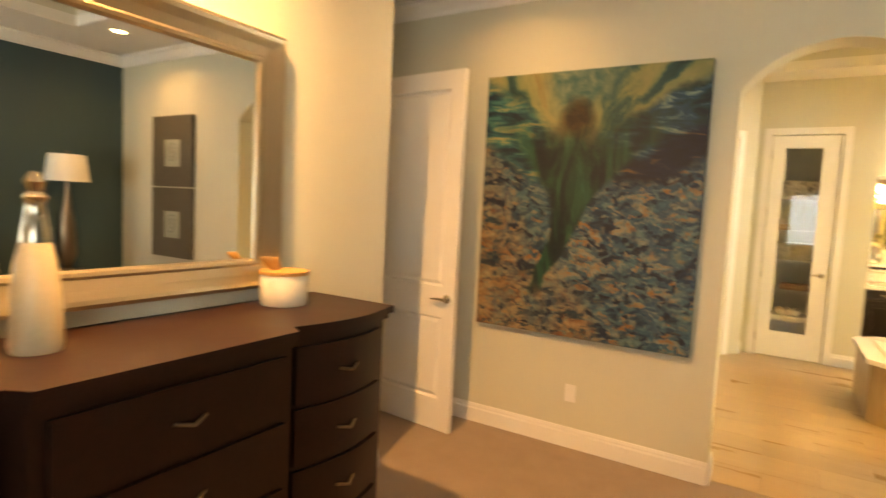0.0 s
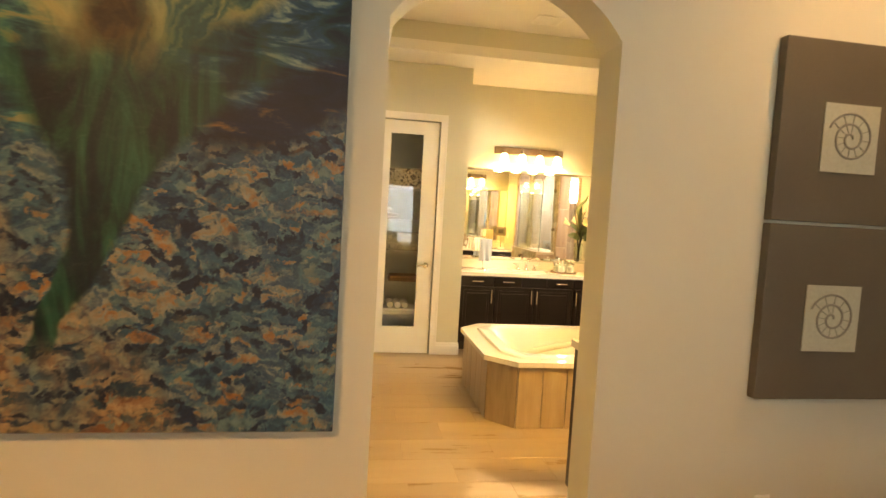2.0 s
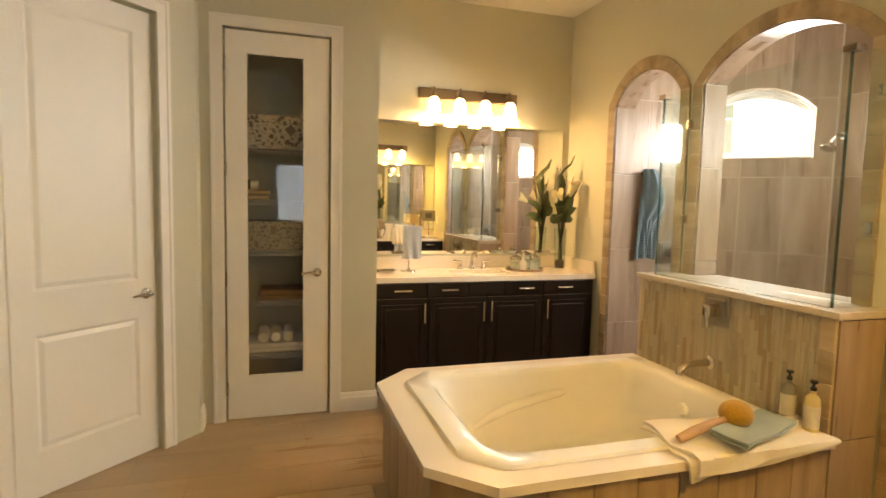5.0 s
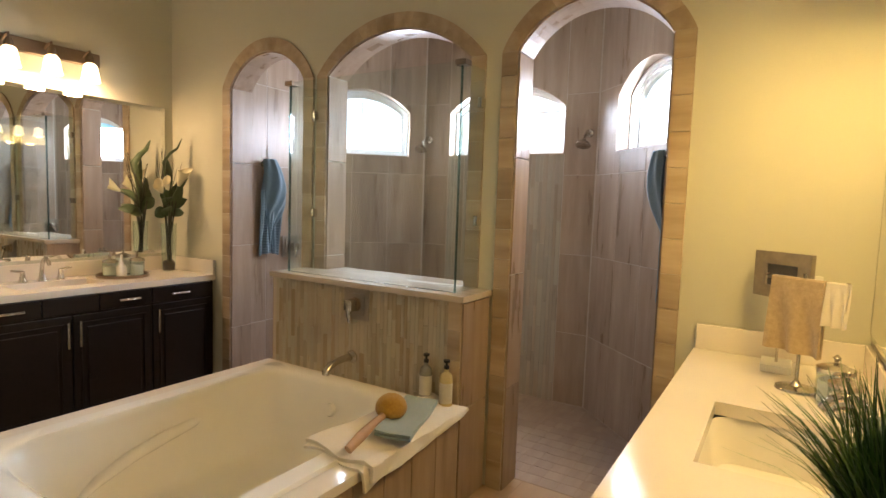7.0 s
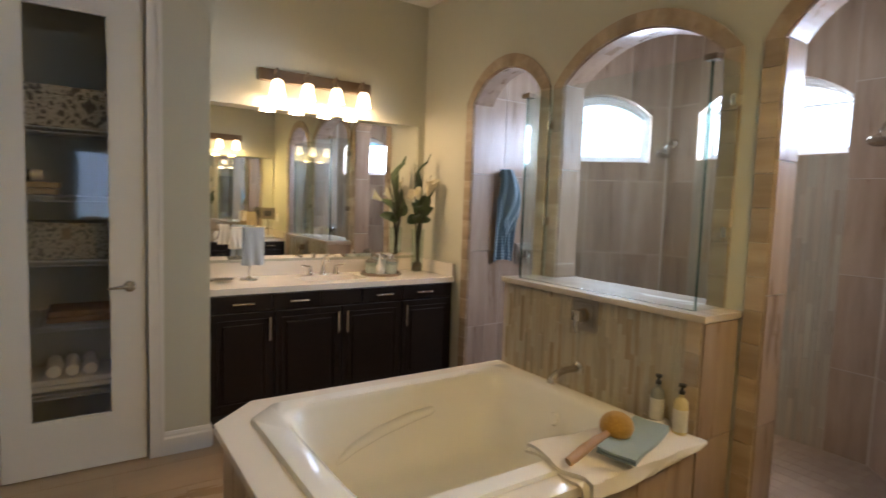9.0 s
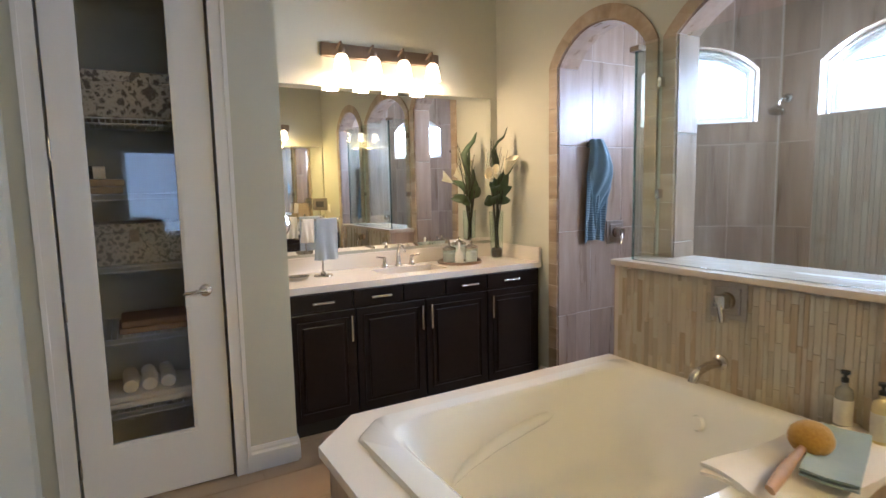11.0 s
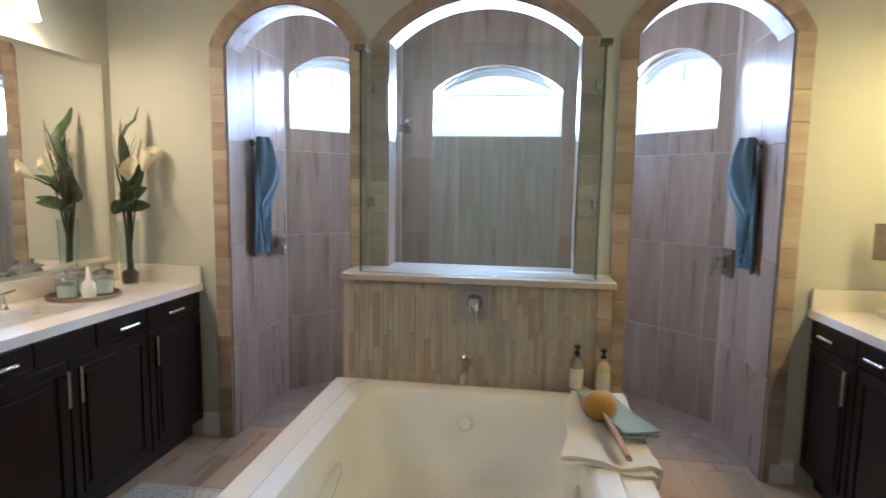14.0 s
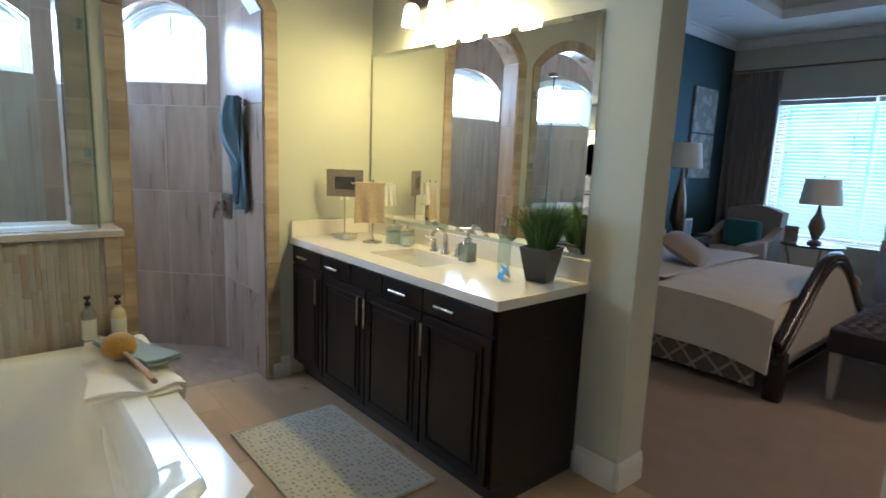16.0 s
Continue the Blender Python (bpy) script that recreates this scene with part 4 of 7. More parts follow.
field = n.mix(n.math("MULTIPLY", n.math("SUBTRACT", n.math("ADD", n.math("MULTIPLY", b2, 0.4), n.noise(vec, 9.0, 5, 0.7)), 0.62), 5.0, clamp=True), large, small)
field = n.mix(n.math("MULTIPLY", n.math("SUBTRACT", m1, 0.56), 4.0, clamp=True), field, (0.02, 0.05, 0.10))
field = n.mix(0.30, field, n.ramp(n.noise(vec, 60.0, 4, 0.7), (0.3, (0.30, 0.30, 0.30)), (0.7, (0.85, 0.85, 0.85))), "OVERLAY")
patch = n.math("MULTIPLY", n.math("MULTIPLY", n.math("SUBTRACT", n.noise(shift.outputs[0], 8.0, 6, 0.7), 0.52), 5.0, clamp=True), 0.55)
field = n.mix(patch, field, n.mix(warmth, (0.19, 0.28, 0.27), (0.34, 0.30, 0.21)))
# pale upper fan with teal brush strokes
dx, dy = n.math("SUBTRACT", UW, 0.46), n.math("SUBTRACT", VW, 0.60)
ang = n.math("ARCTAN2", dx, dy)
fan_v = n.node("ShaderNodeCombineXYZ")
n.link(n.math("MULTIPLY", ang, 2.2), fan_v.inputs[0])
n.link(n.math("MULTIPLY", n.math("SQRT", n.math("ADD", n.math("MULTIPLY", dx, dx), n.math("MULTIPLY", dy, dy))), 1.4), fan_v.inputs[1])
fan_n = n.noise(fan_v.outputs[0], 1.7, 6, 0.62, 0.7)
fan = n.ramp(fan_n, (0.32, (0.02, 0.09, 0.095)), (0.42, (0.07, 0.19, 0.17)), (0.49, (0.36, 0.37, 0.21)), (0.58, (0.46, 0.42, 0.24)), (0.70, (0.34, 0.24, 0.11)))
top = n.math("SUBTRACT", 1.0, n.math("MULTIPLY", n.math("SQRT", n.math("ADD", n.math("POWER", n.math("SUBTRACT", UW, 0.47), 2.0), n.math("POWER", n.math("MULTIPLY", n.math("SUBTRACT", VW, 0.97), 1.2), 2.0))), 5.0), clamp=True)
fan = n.mix(n.math("MULTIPLY", top, 2.0, clamp=True), fan, n.ramp(m1, (0.40, (0.10, 0.24, 0.22)), (0.60, (0.34, 0.40, 0.30))))
up = n.math("MULTIPLY", n.math("SUBTRACT", n.math("ADD", VW, n.math("MULTIPLY", n.math("ABSOLUTE", dx), -0.42)), 0.52), 10.0, clamp=True)
col = n.mix(up, field, fan)
# arms of teal and near-black blue rising to both sides
stroke = n.node("ShaderNodeMapping")
stroke.inputs["Rotation"].default_value = (0.0, 0.0, -0.42)
stroke.inputs["Scale"].default_value = (1.0, 4.5, 1.0)
n.link(vec, stroke.inputs["Vector"])
st = n.noise(stroke.outputs[0], 5.0, 6, 0.6, 0.9)


def arm(base, slope, sharp, fade):
    near = n.math("SUBTRACT", 1.0, n.math("MULTIPLY", n.math("ABSOLUTE", n.math("SUBTRACT", VW, n.math("ADD", base, n.math("MULTIPLY", UW, slope)))), sharp), clamp=True)
    return n.math("MULTIPLY", n.math("MULTIPLY", near, fade), 2.6, clamp=True)


to_right = n.math("MULTIPLY", n.math("SUBTRACT", U, 0.50), 6.0, clamp=True)
to_left = n.math("MULTIPLY", n.math("SUBTRACT", 0.40, U), 6.0, clamp=True)
col = n.mix(arm(0.42, 0.32, 10.0, n.math("MULTIPLY", n.math("SUBTRACT", U, 0.60), 5.0, clamp=True)), col, n.ramp(st, (0.38, (0.006, 0.012, 0.040)), (0.60, (0.010, 0.035, 0.095)), (0.70, (0.34, 0.20, 0.10))))
col = n.mix(arm(0.47, 0.40, 10.0, to_right), col, n.ramp(st, (0.38, (0.006, 0.045, 0.075)), (0.48, (0.010, 0.105, 0.115)), (0.56, (0.02, 0.14, 0.22)), (0.64, (0.33, 0.42, 0.38))))
stroke_l = n.node("ShaderNodeMapping")
stroke_l.inputs["Rotation"].default_value = (0.0, 0.0, 0.55)
stroke_l.inputs["Scale"].default_value = (1.0, 4.5, 1.0)
n.link(vec, stroke_l.inputs["Vector"])
sl = n.noise(stroke_l.outputs[0], 5.0, 6, 0.6, 0.9)
col = n.mix(arm(0.86, -0.55, 6.5, to_left), col, n.ramp(sl, (0.38, (0.006, 0.05, 0.09)), (0.48, (0.015, 0.15, 0.17)), (0.55, (0.10, 0.29, 0.27)), (0.62, (0.46, 0.42, 0.24))))
# the green funnel that narrows downwards
mid = n.math("SUBTRACT", 0.47, n.math("MULTIPLY", n.math("POWER", n.math("SUBTRACT", 0.76, V), 2.0), 0.48))
wide = n.math("ADD", n.math("MULTIPLY", n.math("POWER", n.math("MAXIMUM", n.math("SUBTRACT", V, 0.10), 0.0), 3.0), 1.25), 0.035)
fun = n.math("SUBTRACT", 1.0, n.math("DIVIDE", n.math("ABSOLUTE", n.math("SUBTRACT", UW, mid)), n.math("MAXIMUM", wide, 0.001)), clamp=True)
fun = n.math("MULTIPLY", n.math("MULTIPLY", fun, 4.0, clamp=True), n.math("MULTIPLY", n.math("MULTIPLY", n.math("SUBTRACT", 0.83, VW), 8.0, clamp=True), n.math("MULTIPLY", n.math("SUBTRACT", V, 0.13), 14.0, clamp=True)))
swirl = n.node("ShaderNodeMapping")
swirl.inputs["Rotation"].default_value = (0.0, 0.0, 0.35)
swirl.inputs["Scale"].default_value = (3.4, 1.0, 1.0)
n.link(vec, swirl.inputs["Vector"])
col = n.mix(fun, col, n.ramp(n.noise(swirl.outputs[0], 3.4, 6, 0.62, 1.0), (0.36, (0.005, 0.022, 0.045)), (0.45, (0.006, 0.060, 0.058)), (0.53, (0.014, 0.125, 0.085)), (0.62, (0.04, 0.19, 0.13)), (0.70, (0.20, 0.20, 0.08))))
spot = n.math("SUBTRACT", 1.0, n.math("MULTIPLY", n.math("SQRT", n.math("ADD", n.math("POWER", n.math("SUBTRACT", UW, 0.46), 2.0), n.math("POWER", n.math("SUBTRACT", VW, 0.82), 2.0))), 11.0), clamp=True)
col = n.mix(n.math("MULTIPLY", spot, 1.8, clamp=True), col, n.ramp(m1, (0.4, (0.045, 0.03, 0.018)), (0.62, (0.15, 0.095, 0.04))))
n.bump(n.math("ADD", m1, n.math("MULTIPLY", b1, 0.4)), 0.5, 0.006)
deep = n.node("ShaderNodeGamma", Gamma=1.5)
n.link(col, deep.inputs["Color"])
PAINT = n.set(n.mix(1.0, deep.outputs[0], (0.86, 0.90, 0.92), "MULTIPLY"), 0.5)
part("canvas", box(P0, BED_N - 0.055, PZ0, P1, BED_N - 0.002, PZ1, 0.004), PAINT, big)


def grey_art(z0, z1, label):
    """A grey panel with a pale square that holds a raised shell drawing."""
    x0, x1 = 1.985, 2.675
    g = thing("wall_art", ((x0 + x1) / 2, BED_N, z0), label, "picture", "grey shell panels")
    part("panel", box(x0, BED_N - 0.045, z0, x1, BED_N - 0.002, z1, 0.003), plain("grey_weave", (0.10, 0.085, 0.062), 0.5, grain=260, vary=0.25, bump=0.25), g)
    cz = (z0 + z1) / 2 - 0.02
    part("paper", box(2.18, BED_N - 0.0505, cz - 0.14, 2.44, BED_N - 0.0455, cz + 0.14, 0.001), plain("cream_paper", (0.36, 0.37, 0.30), 0.8, vary=0.15), g)
    pts = []
    for k in range(60):
        a = k * 0.26
        r = 0.006 + 0.0068 * a
        pts.append((2.31 + r * math.cos(a), BED_N - 0.051, cz + r * math.sin(a)))
    pencil = plain("pencil_grey", (0.20, 0.20, 0.165), 0.8)
    whorl = part("shell_drawing", tube(pts, 0.005, 6), pencil, g)
    for k in range(30, 60, 2):
        part("rib", tube([pts[k], pts[max(0, k - 24)]], 0.002, 5), pencil, whorl)


grey_art(0.87, 1.605, "grey woven panel with a cream nautilus shell print")
grey_art(1.618, 2.357, "grey woven panel with a cream sea snail print")


def outlet(m, label="white duplex wall outlet"):
    o = thing("wall_outlet", m @ Vector((0, 0, 0)), label, "outlet", "wall outlets")
    part("plate", box(-0.036, -0.058, 0.001, 0.036, 0.058, 0.007, 0.002, m=m), PLASTIC, o)
    for z in (-0.022, 0.022):
        part("socket", box(-0.017, z - 0.014, 0.0072, 0.017, z + 0.014, 0.009, 0.003, m=m), PLASTIC, o)


outlet(basis((-0.434, BED_N, 0.365), (1, 0), (0, -1)))
outlet(basis((2.105, BED_N, 0.375), (1, 0), (0, -1)))
outlet(basis((EAST, 5.30, 1.20), (0, 1), (-1, 0)))

# open bedroom door that stands near the wall
od_m = basis((-1.925, 4.62), (0.765, -0.07), (-0.07, -0.765))
panel_door("bedroom_door", od_m, 0.0, 0.775, 0.01, 2.45, "open white two-panel bedroom door with nickel lever", 1)

# dresser with a bowed middle
DR_Y1, DR_H = 3.32, 1.11
dr = thing("dresser", (BED_W + 0.25, 2.2, 0), "dark mahogany dresser with a bowed front", "dresser")


def dresser_front(y, k=0.0):
    t = (y - (DR_Y1 - 1.95)) / 1.95
    bow = 0.06 if 0.30 < t < 0.70 else 0.0
    end = 0.05 * math.sin(math.pi * min(1.0, max(0.0, (t - 0.72) / 0.28))) if t >= 0.72 else (0.05 * math.sin(math.pi * t / 0.28) if t <= 0.28 else 0.0)
    return BED_W + 0.47 + bow + end + k


ys = [DR_Y1 - 1.95 + 1.95 * k / 60 for k in range(61)]


def dresser_slab(k, z0, z1, over=0.0):
    pts = [(BED_W + 0.012, ys[0] - over), *[(dresser_front(y, k), y + (over if i == 60 else -over if i == 0 else 0)) for i, y in enumerate(ys)], (BED_W + 0.012, ys[-1] + over)]
    return prism(pts, z0, z1, Matrix.Identity(4))


part("top", dresser_slab(0.035, DR_H - 0.03, DR_H, 0.03), DRESSER_WOOD, dr, "polished mahogany top")
part("cornice", dresser_slab(0.018, DR_H - 0.055, DR_H - 0.0305, 0.015), DRESSER_WOOD, dr)
part("body", dresser_slab(0.0, 0.09, DR_H - 0.0555), DRESSER_WOOD, dr)
part("plinth", dresser_slab(0.012, 0.0, 0.0895, 0.008), DRESSER_WOOD, dr)
for c0, c1 in ((0.03, 0.27), (0.32, 0.68), (0.73, 0.97)):
    for r in range(4):
        z0, z1 = 0.12 + r * 0.232, 0.12 + r * 0.232 + 0.21
        a, b = ys[0] + 1.95 * c0, ys[0] + 1.95 * c1
        yy = [a + (b - a) * k / 14 for k in range(15)]
        d = part("drawer", prism([(dresser_front(y, 0.0005), y) for y in yy] + [(dresser_front(y, 0.016), y) for y in yy[::-1]], z0, z1, Matrix.Identity(4)), DRESSER_WOOD, dr)
        ym = (a + b) / 2
        part("pull", tube([(dresser_front(ym, 0.015), ym - 0.05, (z0 + z1) / 2), (dresser_front(ym, 0.038), ym, (z0 + z1) / 2 - 0.012), (dresser_front(ym, 0.015), ym + 0.05, (z0 + z1) / 2)], 0.006, 8), BRONZE, d)

# framed mirror over the dresser
bmir = thing("dresser_mirror", (BED_W, 2.4, 1.14), "large silver-leaf framed mirror over the dresser", "mirror")
W_M = basis((BED_W, 0), (0, 1), (1, 0))
MU0, MU1, MZ0, MZ1, FW = 1.72, 3.11, 1.17, 2.24, 0.125
o = [(MU0, MZ0), (MU1, MZ0), (MU1, MZ1), (MU0, MZ1)]


def inset(k):
    return [(MU0 + k, MZ0 + k), (MU1 - k, MZ0 + k), (MU1 - k, MZ1 - k), (MU0 + k, MZ1 - k)]


bm = bmesh.new()
prof = [(0.0, 0.002), (0.0, 0.05), (0.015, 0.06), (0.03, 0.056), (0.06, 0.042), (0.095, 0.03), (0.105, 0.034), (0.118, 0.03), (FW, 0.018), (FW, 0.002)]
rings = [[bm.verts.new(W_M @ Vector((u, z, d))) for u, z in inset(k)] for k, d in prof]
for a, b in zip(rings, rings[1:]):
    for i in range(4):
        bm.faces.new((a[i], a[(i + 1) % 4], b[(i + 1) % 4], b[i]))
part("frame", bm, SILVER, bmir, "wide scooped silver-gold frame")
part("glass", box(MU0 + FW - 0.01, MZ0 + FW - 0.01, 0.004, MU1 - FW + 0.01, MZ1 - FW + 0.01, 0.012, m=W_M), MIRROR, bmir)

# ---------------------------------------------------------------- shower fittings


def shower_head(y, label):
    root = thing("wall_shower", (BACK, y, 2.0), label, "shower head", "shower heads")
    part("arm", tube([(BACK - 0.012, y, 2.03), (BACK - 0.06, y, 2.04), (BACK - 0.115, y, 2.0), (BACK - 0.135, y, 1.965)], 0.009, 10), NICKEL, root, "", True)
    part("escutcheon", lathe([(0.03, 0), (0.028, 0.008), (0.012, 0.014)], n=18, m=Matrix.Translation((BACK - 0.006, y, 2.03)) @ pose(0, 0, 0, 0, -90, 0)), NICKEL, root, "", True)
    part("head", lathe([(0.012, 0.05), (0.02, 0.035), (0.05, 0.012), (0.055, 0.0), (0.05, -0.004), (0.0, -0.005)], n=22, m=Matrix.Translation((BACK - 0.15, y, 1.93)) @ pose(0, 0, 0, 0, 24, 0)), NICKEL, root, "", True)


shower_head(MID + 0.69, "brushed nickel shower head on a bent arm")
shower_head(MID - 0.69, "brushed nickel shower head on a bent arm")
valve(basis((3.90, MID + SIDE_N - 0.006, 1.11), (1, 0), (0, -1)), "square brushed nickel shower valve on the side wall")
valve(basis((4.00, MID - SIDE_S + 0.006, 1.06), (-1, 0), (0, 1)), "square brushed nickel shower valve on the side wall")


def hung_towel(m, label):
    """A towel gathered on a hook: a ribbed back layer and a folded front; d out of the wall, v up from its hem."""
    hook = thing("towel_hook", m @ Vector((0, 0.70, 0)), "brushed nickel robe hook on tile", "hook", "robe hooks")
    bm = lathe([(0.0, 0.004), (0.022, 0.004), (0.022, 0.0)], n=16, m=m @ Matrix.Translation((0, 0.70, 0.001)))
    tube([m @ Vector((0, 0.70, 0.004)), m @ Vector((0, 0.695, 0.04)), m @ Vector((0, 0.715, 0.055))], 0.006, 8, bm)
    part("hook", bm, NICKEL, hook, "", True)
    root = thing("bath_towel", m @ Vector((0, 0.35, 0.03)), label, "towel", "hanging blue towels")

    def back(u, v):
        w = 0.045 + 0.15 * min(1.0, v * 3.0) ** 0.7 - 0.035 * max(0.0, v - 0.5)
        pleat = 0.016 * math.sin(13 * u + 2 * v) + 0.008 * math.sin(29 * u - 3 * v)
        return m @ Vector((-0.055 * min(1.0, v * 3.0) + w * u + 0.012 * math.sin(5 * v), 0.73 - 0.72 * v + 0.02 * math.sin(3 * u) * v, 0.030 + pleat * min(1.0, 0.3 + v)))

    def front(u, v):
        w = 0.06 + 0.15 * math.sin(math.pi * min(1.0, v * 1.25 + 0.08)) ** 0.8
        ridge = math.sin(math.pi * u) ** 0.7
        out = 0.05 + 0.085 * ridge * math.sin(math.pi * min(1.0, v * 1.3 + 0.22)) + 0.008 * math.sin(17 * u + 6 * v)
        fall = 0.735 - 0.60 * v - 0.055 * u * min(1.0, v * 6.0) - 0.05 * v * (1 - abs(2 * u - 1))
        return m @ Vector((-0.03 + 0.055 * v + w * (u - 0.1), fall, out))

    part("back_fold", sheet(back, 30, 30, 0.008), RIBBED_TOWEL, root, "ribbed blue terry", True)
    part("front_fold", sheet(front, 26, 30, 0.010), BLUE_TOWEL, root, "", True)


hung_towel(basis((3.63, MID + SIDE_N - 0.007, 1.04), (1, 0), (0, -1)), "blue bath towel with ribbed hem, bunched on a hook")
hung_towel(basis((3.63, MID - SIDE_S + 0.007, 1.04), (1, 0), (0, 1)), "blue bath towel with ribbed hem, bunched on a hook")

# ---------------------------------------------------------------- things on the tub deck
Z = DECK + 0.0005


rim_z = DECK + 0.021
wt = thing("bath_mat_towel", (2.62, 6.74, DECK), "folded cream towel draped over the tub deck corner", "towel")


def towel_fn(layer):
    def f(u, v):
        x = 2.31 + 0.72 * u + 0.03 * v * math.sin(3 * u) + 0.012 * layer + 0.012 * math.sin(7 * v + layer)
        y = 6.93 - 0.38 * v - 0.08 * u * (1 - v) + 0.01 * layer + 0.010 * math.sin(9 * u + 2 * layer)
        wv = 0.007 * math.sin(11 * u + 2 * v) + 0.005 * math.sin(9 * v + 3 * u)
        zz = rim_z + 0.012 * layer if y > 6.80 else (DECK + 0.006 + 0.012 * layer if y < 6.745 else DECK + 0.006 + 0.012 * layer + (rim_z - DECK - 0.006) * (y - 6.745) / 0.055)
        edge = TUB_Y0 - 0.008
        if y < edge:
            over = edge - y
            return Vector((x, edge - 0.006 - 0.012 * layer - abs(wv), zz - over * (1.0 - 0.75 * u)))
        return Vector((x, y, zz + abs(wv)))
    return f


part("lower_fold", sheet(towel_fn(0), 36, 40, 0.012), WHITE_TOWEL, wt, "", True)
part("upper_fold", sheet(towel_fn(1.3), 36, 40, 0.014), WHITE_TOWEL, wt, "", True)
RZ = pose(2.70, 6.71, 0, 0, 0, 18)


def cloth(layer):
    def f(u, v):
        return RZ @ Vector((-0.21 + 0.42 * u, -0.075 + 0.15 * v, DECK + 0.052 + 0.011 * layer + 0.006 * math.sin(7 * u + layer) + 0.02 * max(0.0, v - 0.6)))
    return f


wc_ = thing("wash_cloth", (2.68, 6.70, DECK), "folded sage green washcloth on the cream towel", "washcloth")
for k in range(2):
    part("fold", sheet(cloth(k), 16, 8, 0.008), SAGE_TOWEL, wc_, "", True)
br = thing("bath_brush", (2.6, 6.78, DECK + 0.07), "wooden bath brush with a round tan bristle head", "brush")
part("brush_handle", tube([(2.33, 6.72, DECK + 0.054), (2.42, 6.735, DECK + 0.071), (2.52, 6.752, DECK + 0.086), (2.60, 6.765, DECK + 0.091)], [0.017, 0.021, 0.016, 0.013], 12, flat=0.6), plain("beech", (0.42, 0.25, 0.12), 0.5, grain=25, vary=0.2), br, "pale beech handle", True)
bm = bmesh.new()
bmesh.ops.create_uvsphere(bm, u_segments=36, v_segments=22, radius=0.068)
for v in bm.verts:
    v.co *= 1 + 0.035 * noise.noise(v.co * 70) - 0.05 * max(0.0, noise.noise(v.co * 95 + Vector((3, 1, 2))))
    v.co = Vector((2.665 + v.co.x, 6.775 + v.co.y, DECK + 0.104 + v.co.z * 0.85))
part("bristle_head", bm, woven("sisal", (0.26, 0.125, 0.012), (0.52, 0.30, 0.035), 120), br, "round tan sisal bristles", True)


def pump_bottle(x, y, z, h, r, liquid, label, cap=BLACK):
    b = thing("lotion_bottle", (x, y, z), label, "bottle", "tub side bottles")
    part("bottle", lathe([(0, 0), (r, 0), (r * 1.02, 0.005), (r, h * 0.62), (r * 0.86, h * 0.70), (r * 0.36, h * 0.76), (r * 0.36, h * 0.82), (0, h * 0.82)], (x, y, z), 22), liquid, b, "", True)
    part("cap", lathe([(r * 0.42, h * 0.82), (r * 0.42, h * 0.88), (r * 0.2, h * 0.89), (r * 0.2, h * 0.95), (r * 0.5, h * 0.955), (r * 0.5, h), (0, h)], (x, y, z), 18), cap, b, "black pump cap", True)
    part("label", lathe([(r * 1.012, h * 0.14), (r * 1.018, h * 0.15), (r * 1.012, h * 0.54), (r * 1.006, h * 0.55)], (x, y, z), 22), plain("paper_label", (0.60, 0.57, 0.50), 0.6), b)


pump_bottle(3.018, 6.835, DECK + 0.0145, 0.235, 0.03, plain("clear_lotion", (0.40, 0.40, 0.36), 0.15, **{"Transmission Weight": 0.35}), "clear lotion bottle with black pump")
pump_bottle(3.013, 6.715, DECK + 0.0005, 0.24, 0.031, plain("cream_lotion", (0.62, 0.52, 0.28), 0.2), "cream lotion bottle with black pump")

# ---------------------------------------------------------------- rugs
n = Nodes("dotted_rug")
v = n.coord("Object", (32, 42, 32), (0, 0, 0.0))
vo = n.node("ShaderNodeTexVoronoi", Scale=1.0)
vo.inputs["Randomness"].default_value = 0.55
n.link(v, vo.inputs["Vector"])
weave = n.noise(n.coord(), 140, 3)
dots = n.ramp(vo.outputs["Distance"], (0.0, (0.24, 0.21, 0.15)), (0.20, (0.28, 0.25, 0.18)), (0.28, (0.54, 0.50, 0.39)), (0.6, (0.62, 0.57, 0.45)))
n.bump(weave, 0.5, 0.006)
RUG = n.set(n.mix(0.2, dots, n.ramp(weave, (0.3, (0.30, 0.30, 0.27)), (0.7, (0.55, 0.54, 0.48)))), 0.95)
for y0, y1, lab in ((5.70, 6.28, "pale grey flat-weave rug with small dark dashes"), (8.42, 8.93, "pale grey flat-weave rug with small dark dashes")):
    r = thing("bath_rug", (2.3, (y0 + y1) / 2, 0), lab, "rug", "bath rugs")
    part("weave", sheet(lambda u, w: Vector((1.85 + 0.93 * u, y0 + (y1 - y0) * w, 0.012 + 0.002 * noise.noise(Vector((9 * u, 7 * w, y0))))), 24, 16, 0.010), RUG, r, "", True)
    part("hem", band([(1.86, y0 + 0.01), (2.77, y0 + 0.01), (2.77, y1 - 0.01), (1.86, y1 - 0.01)], [(1.845, y0 - 0.005), (2.785, y0 - 0.005), (2.785, y1 + 0.005), (1.845, y1 + 0.005)], 0.001, 0.0145, flat, closed=True), plain("rug_hem", (0.54, 0.50, 0.40), 0.9), r)

# ---------------------------------------------------------------- on the vanity tops
T = 0.9155


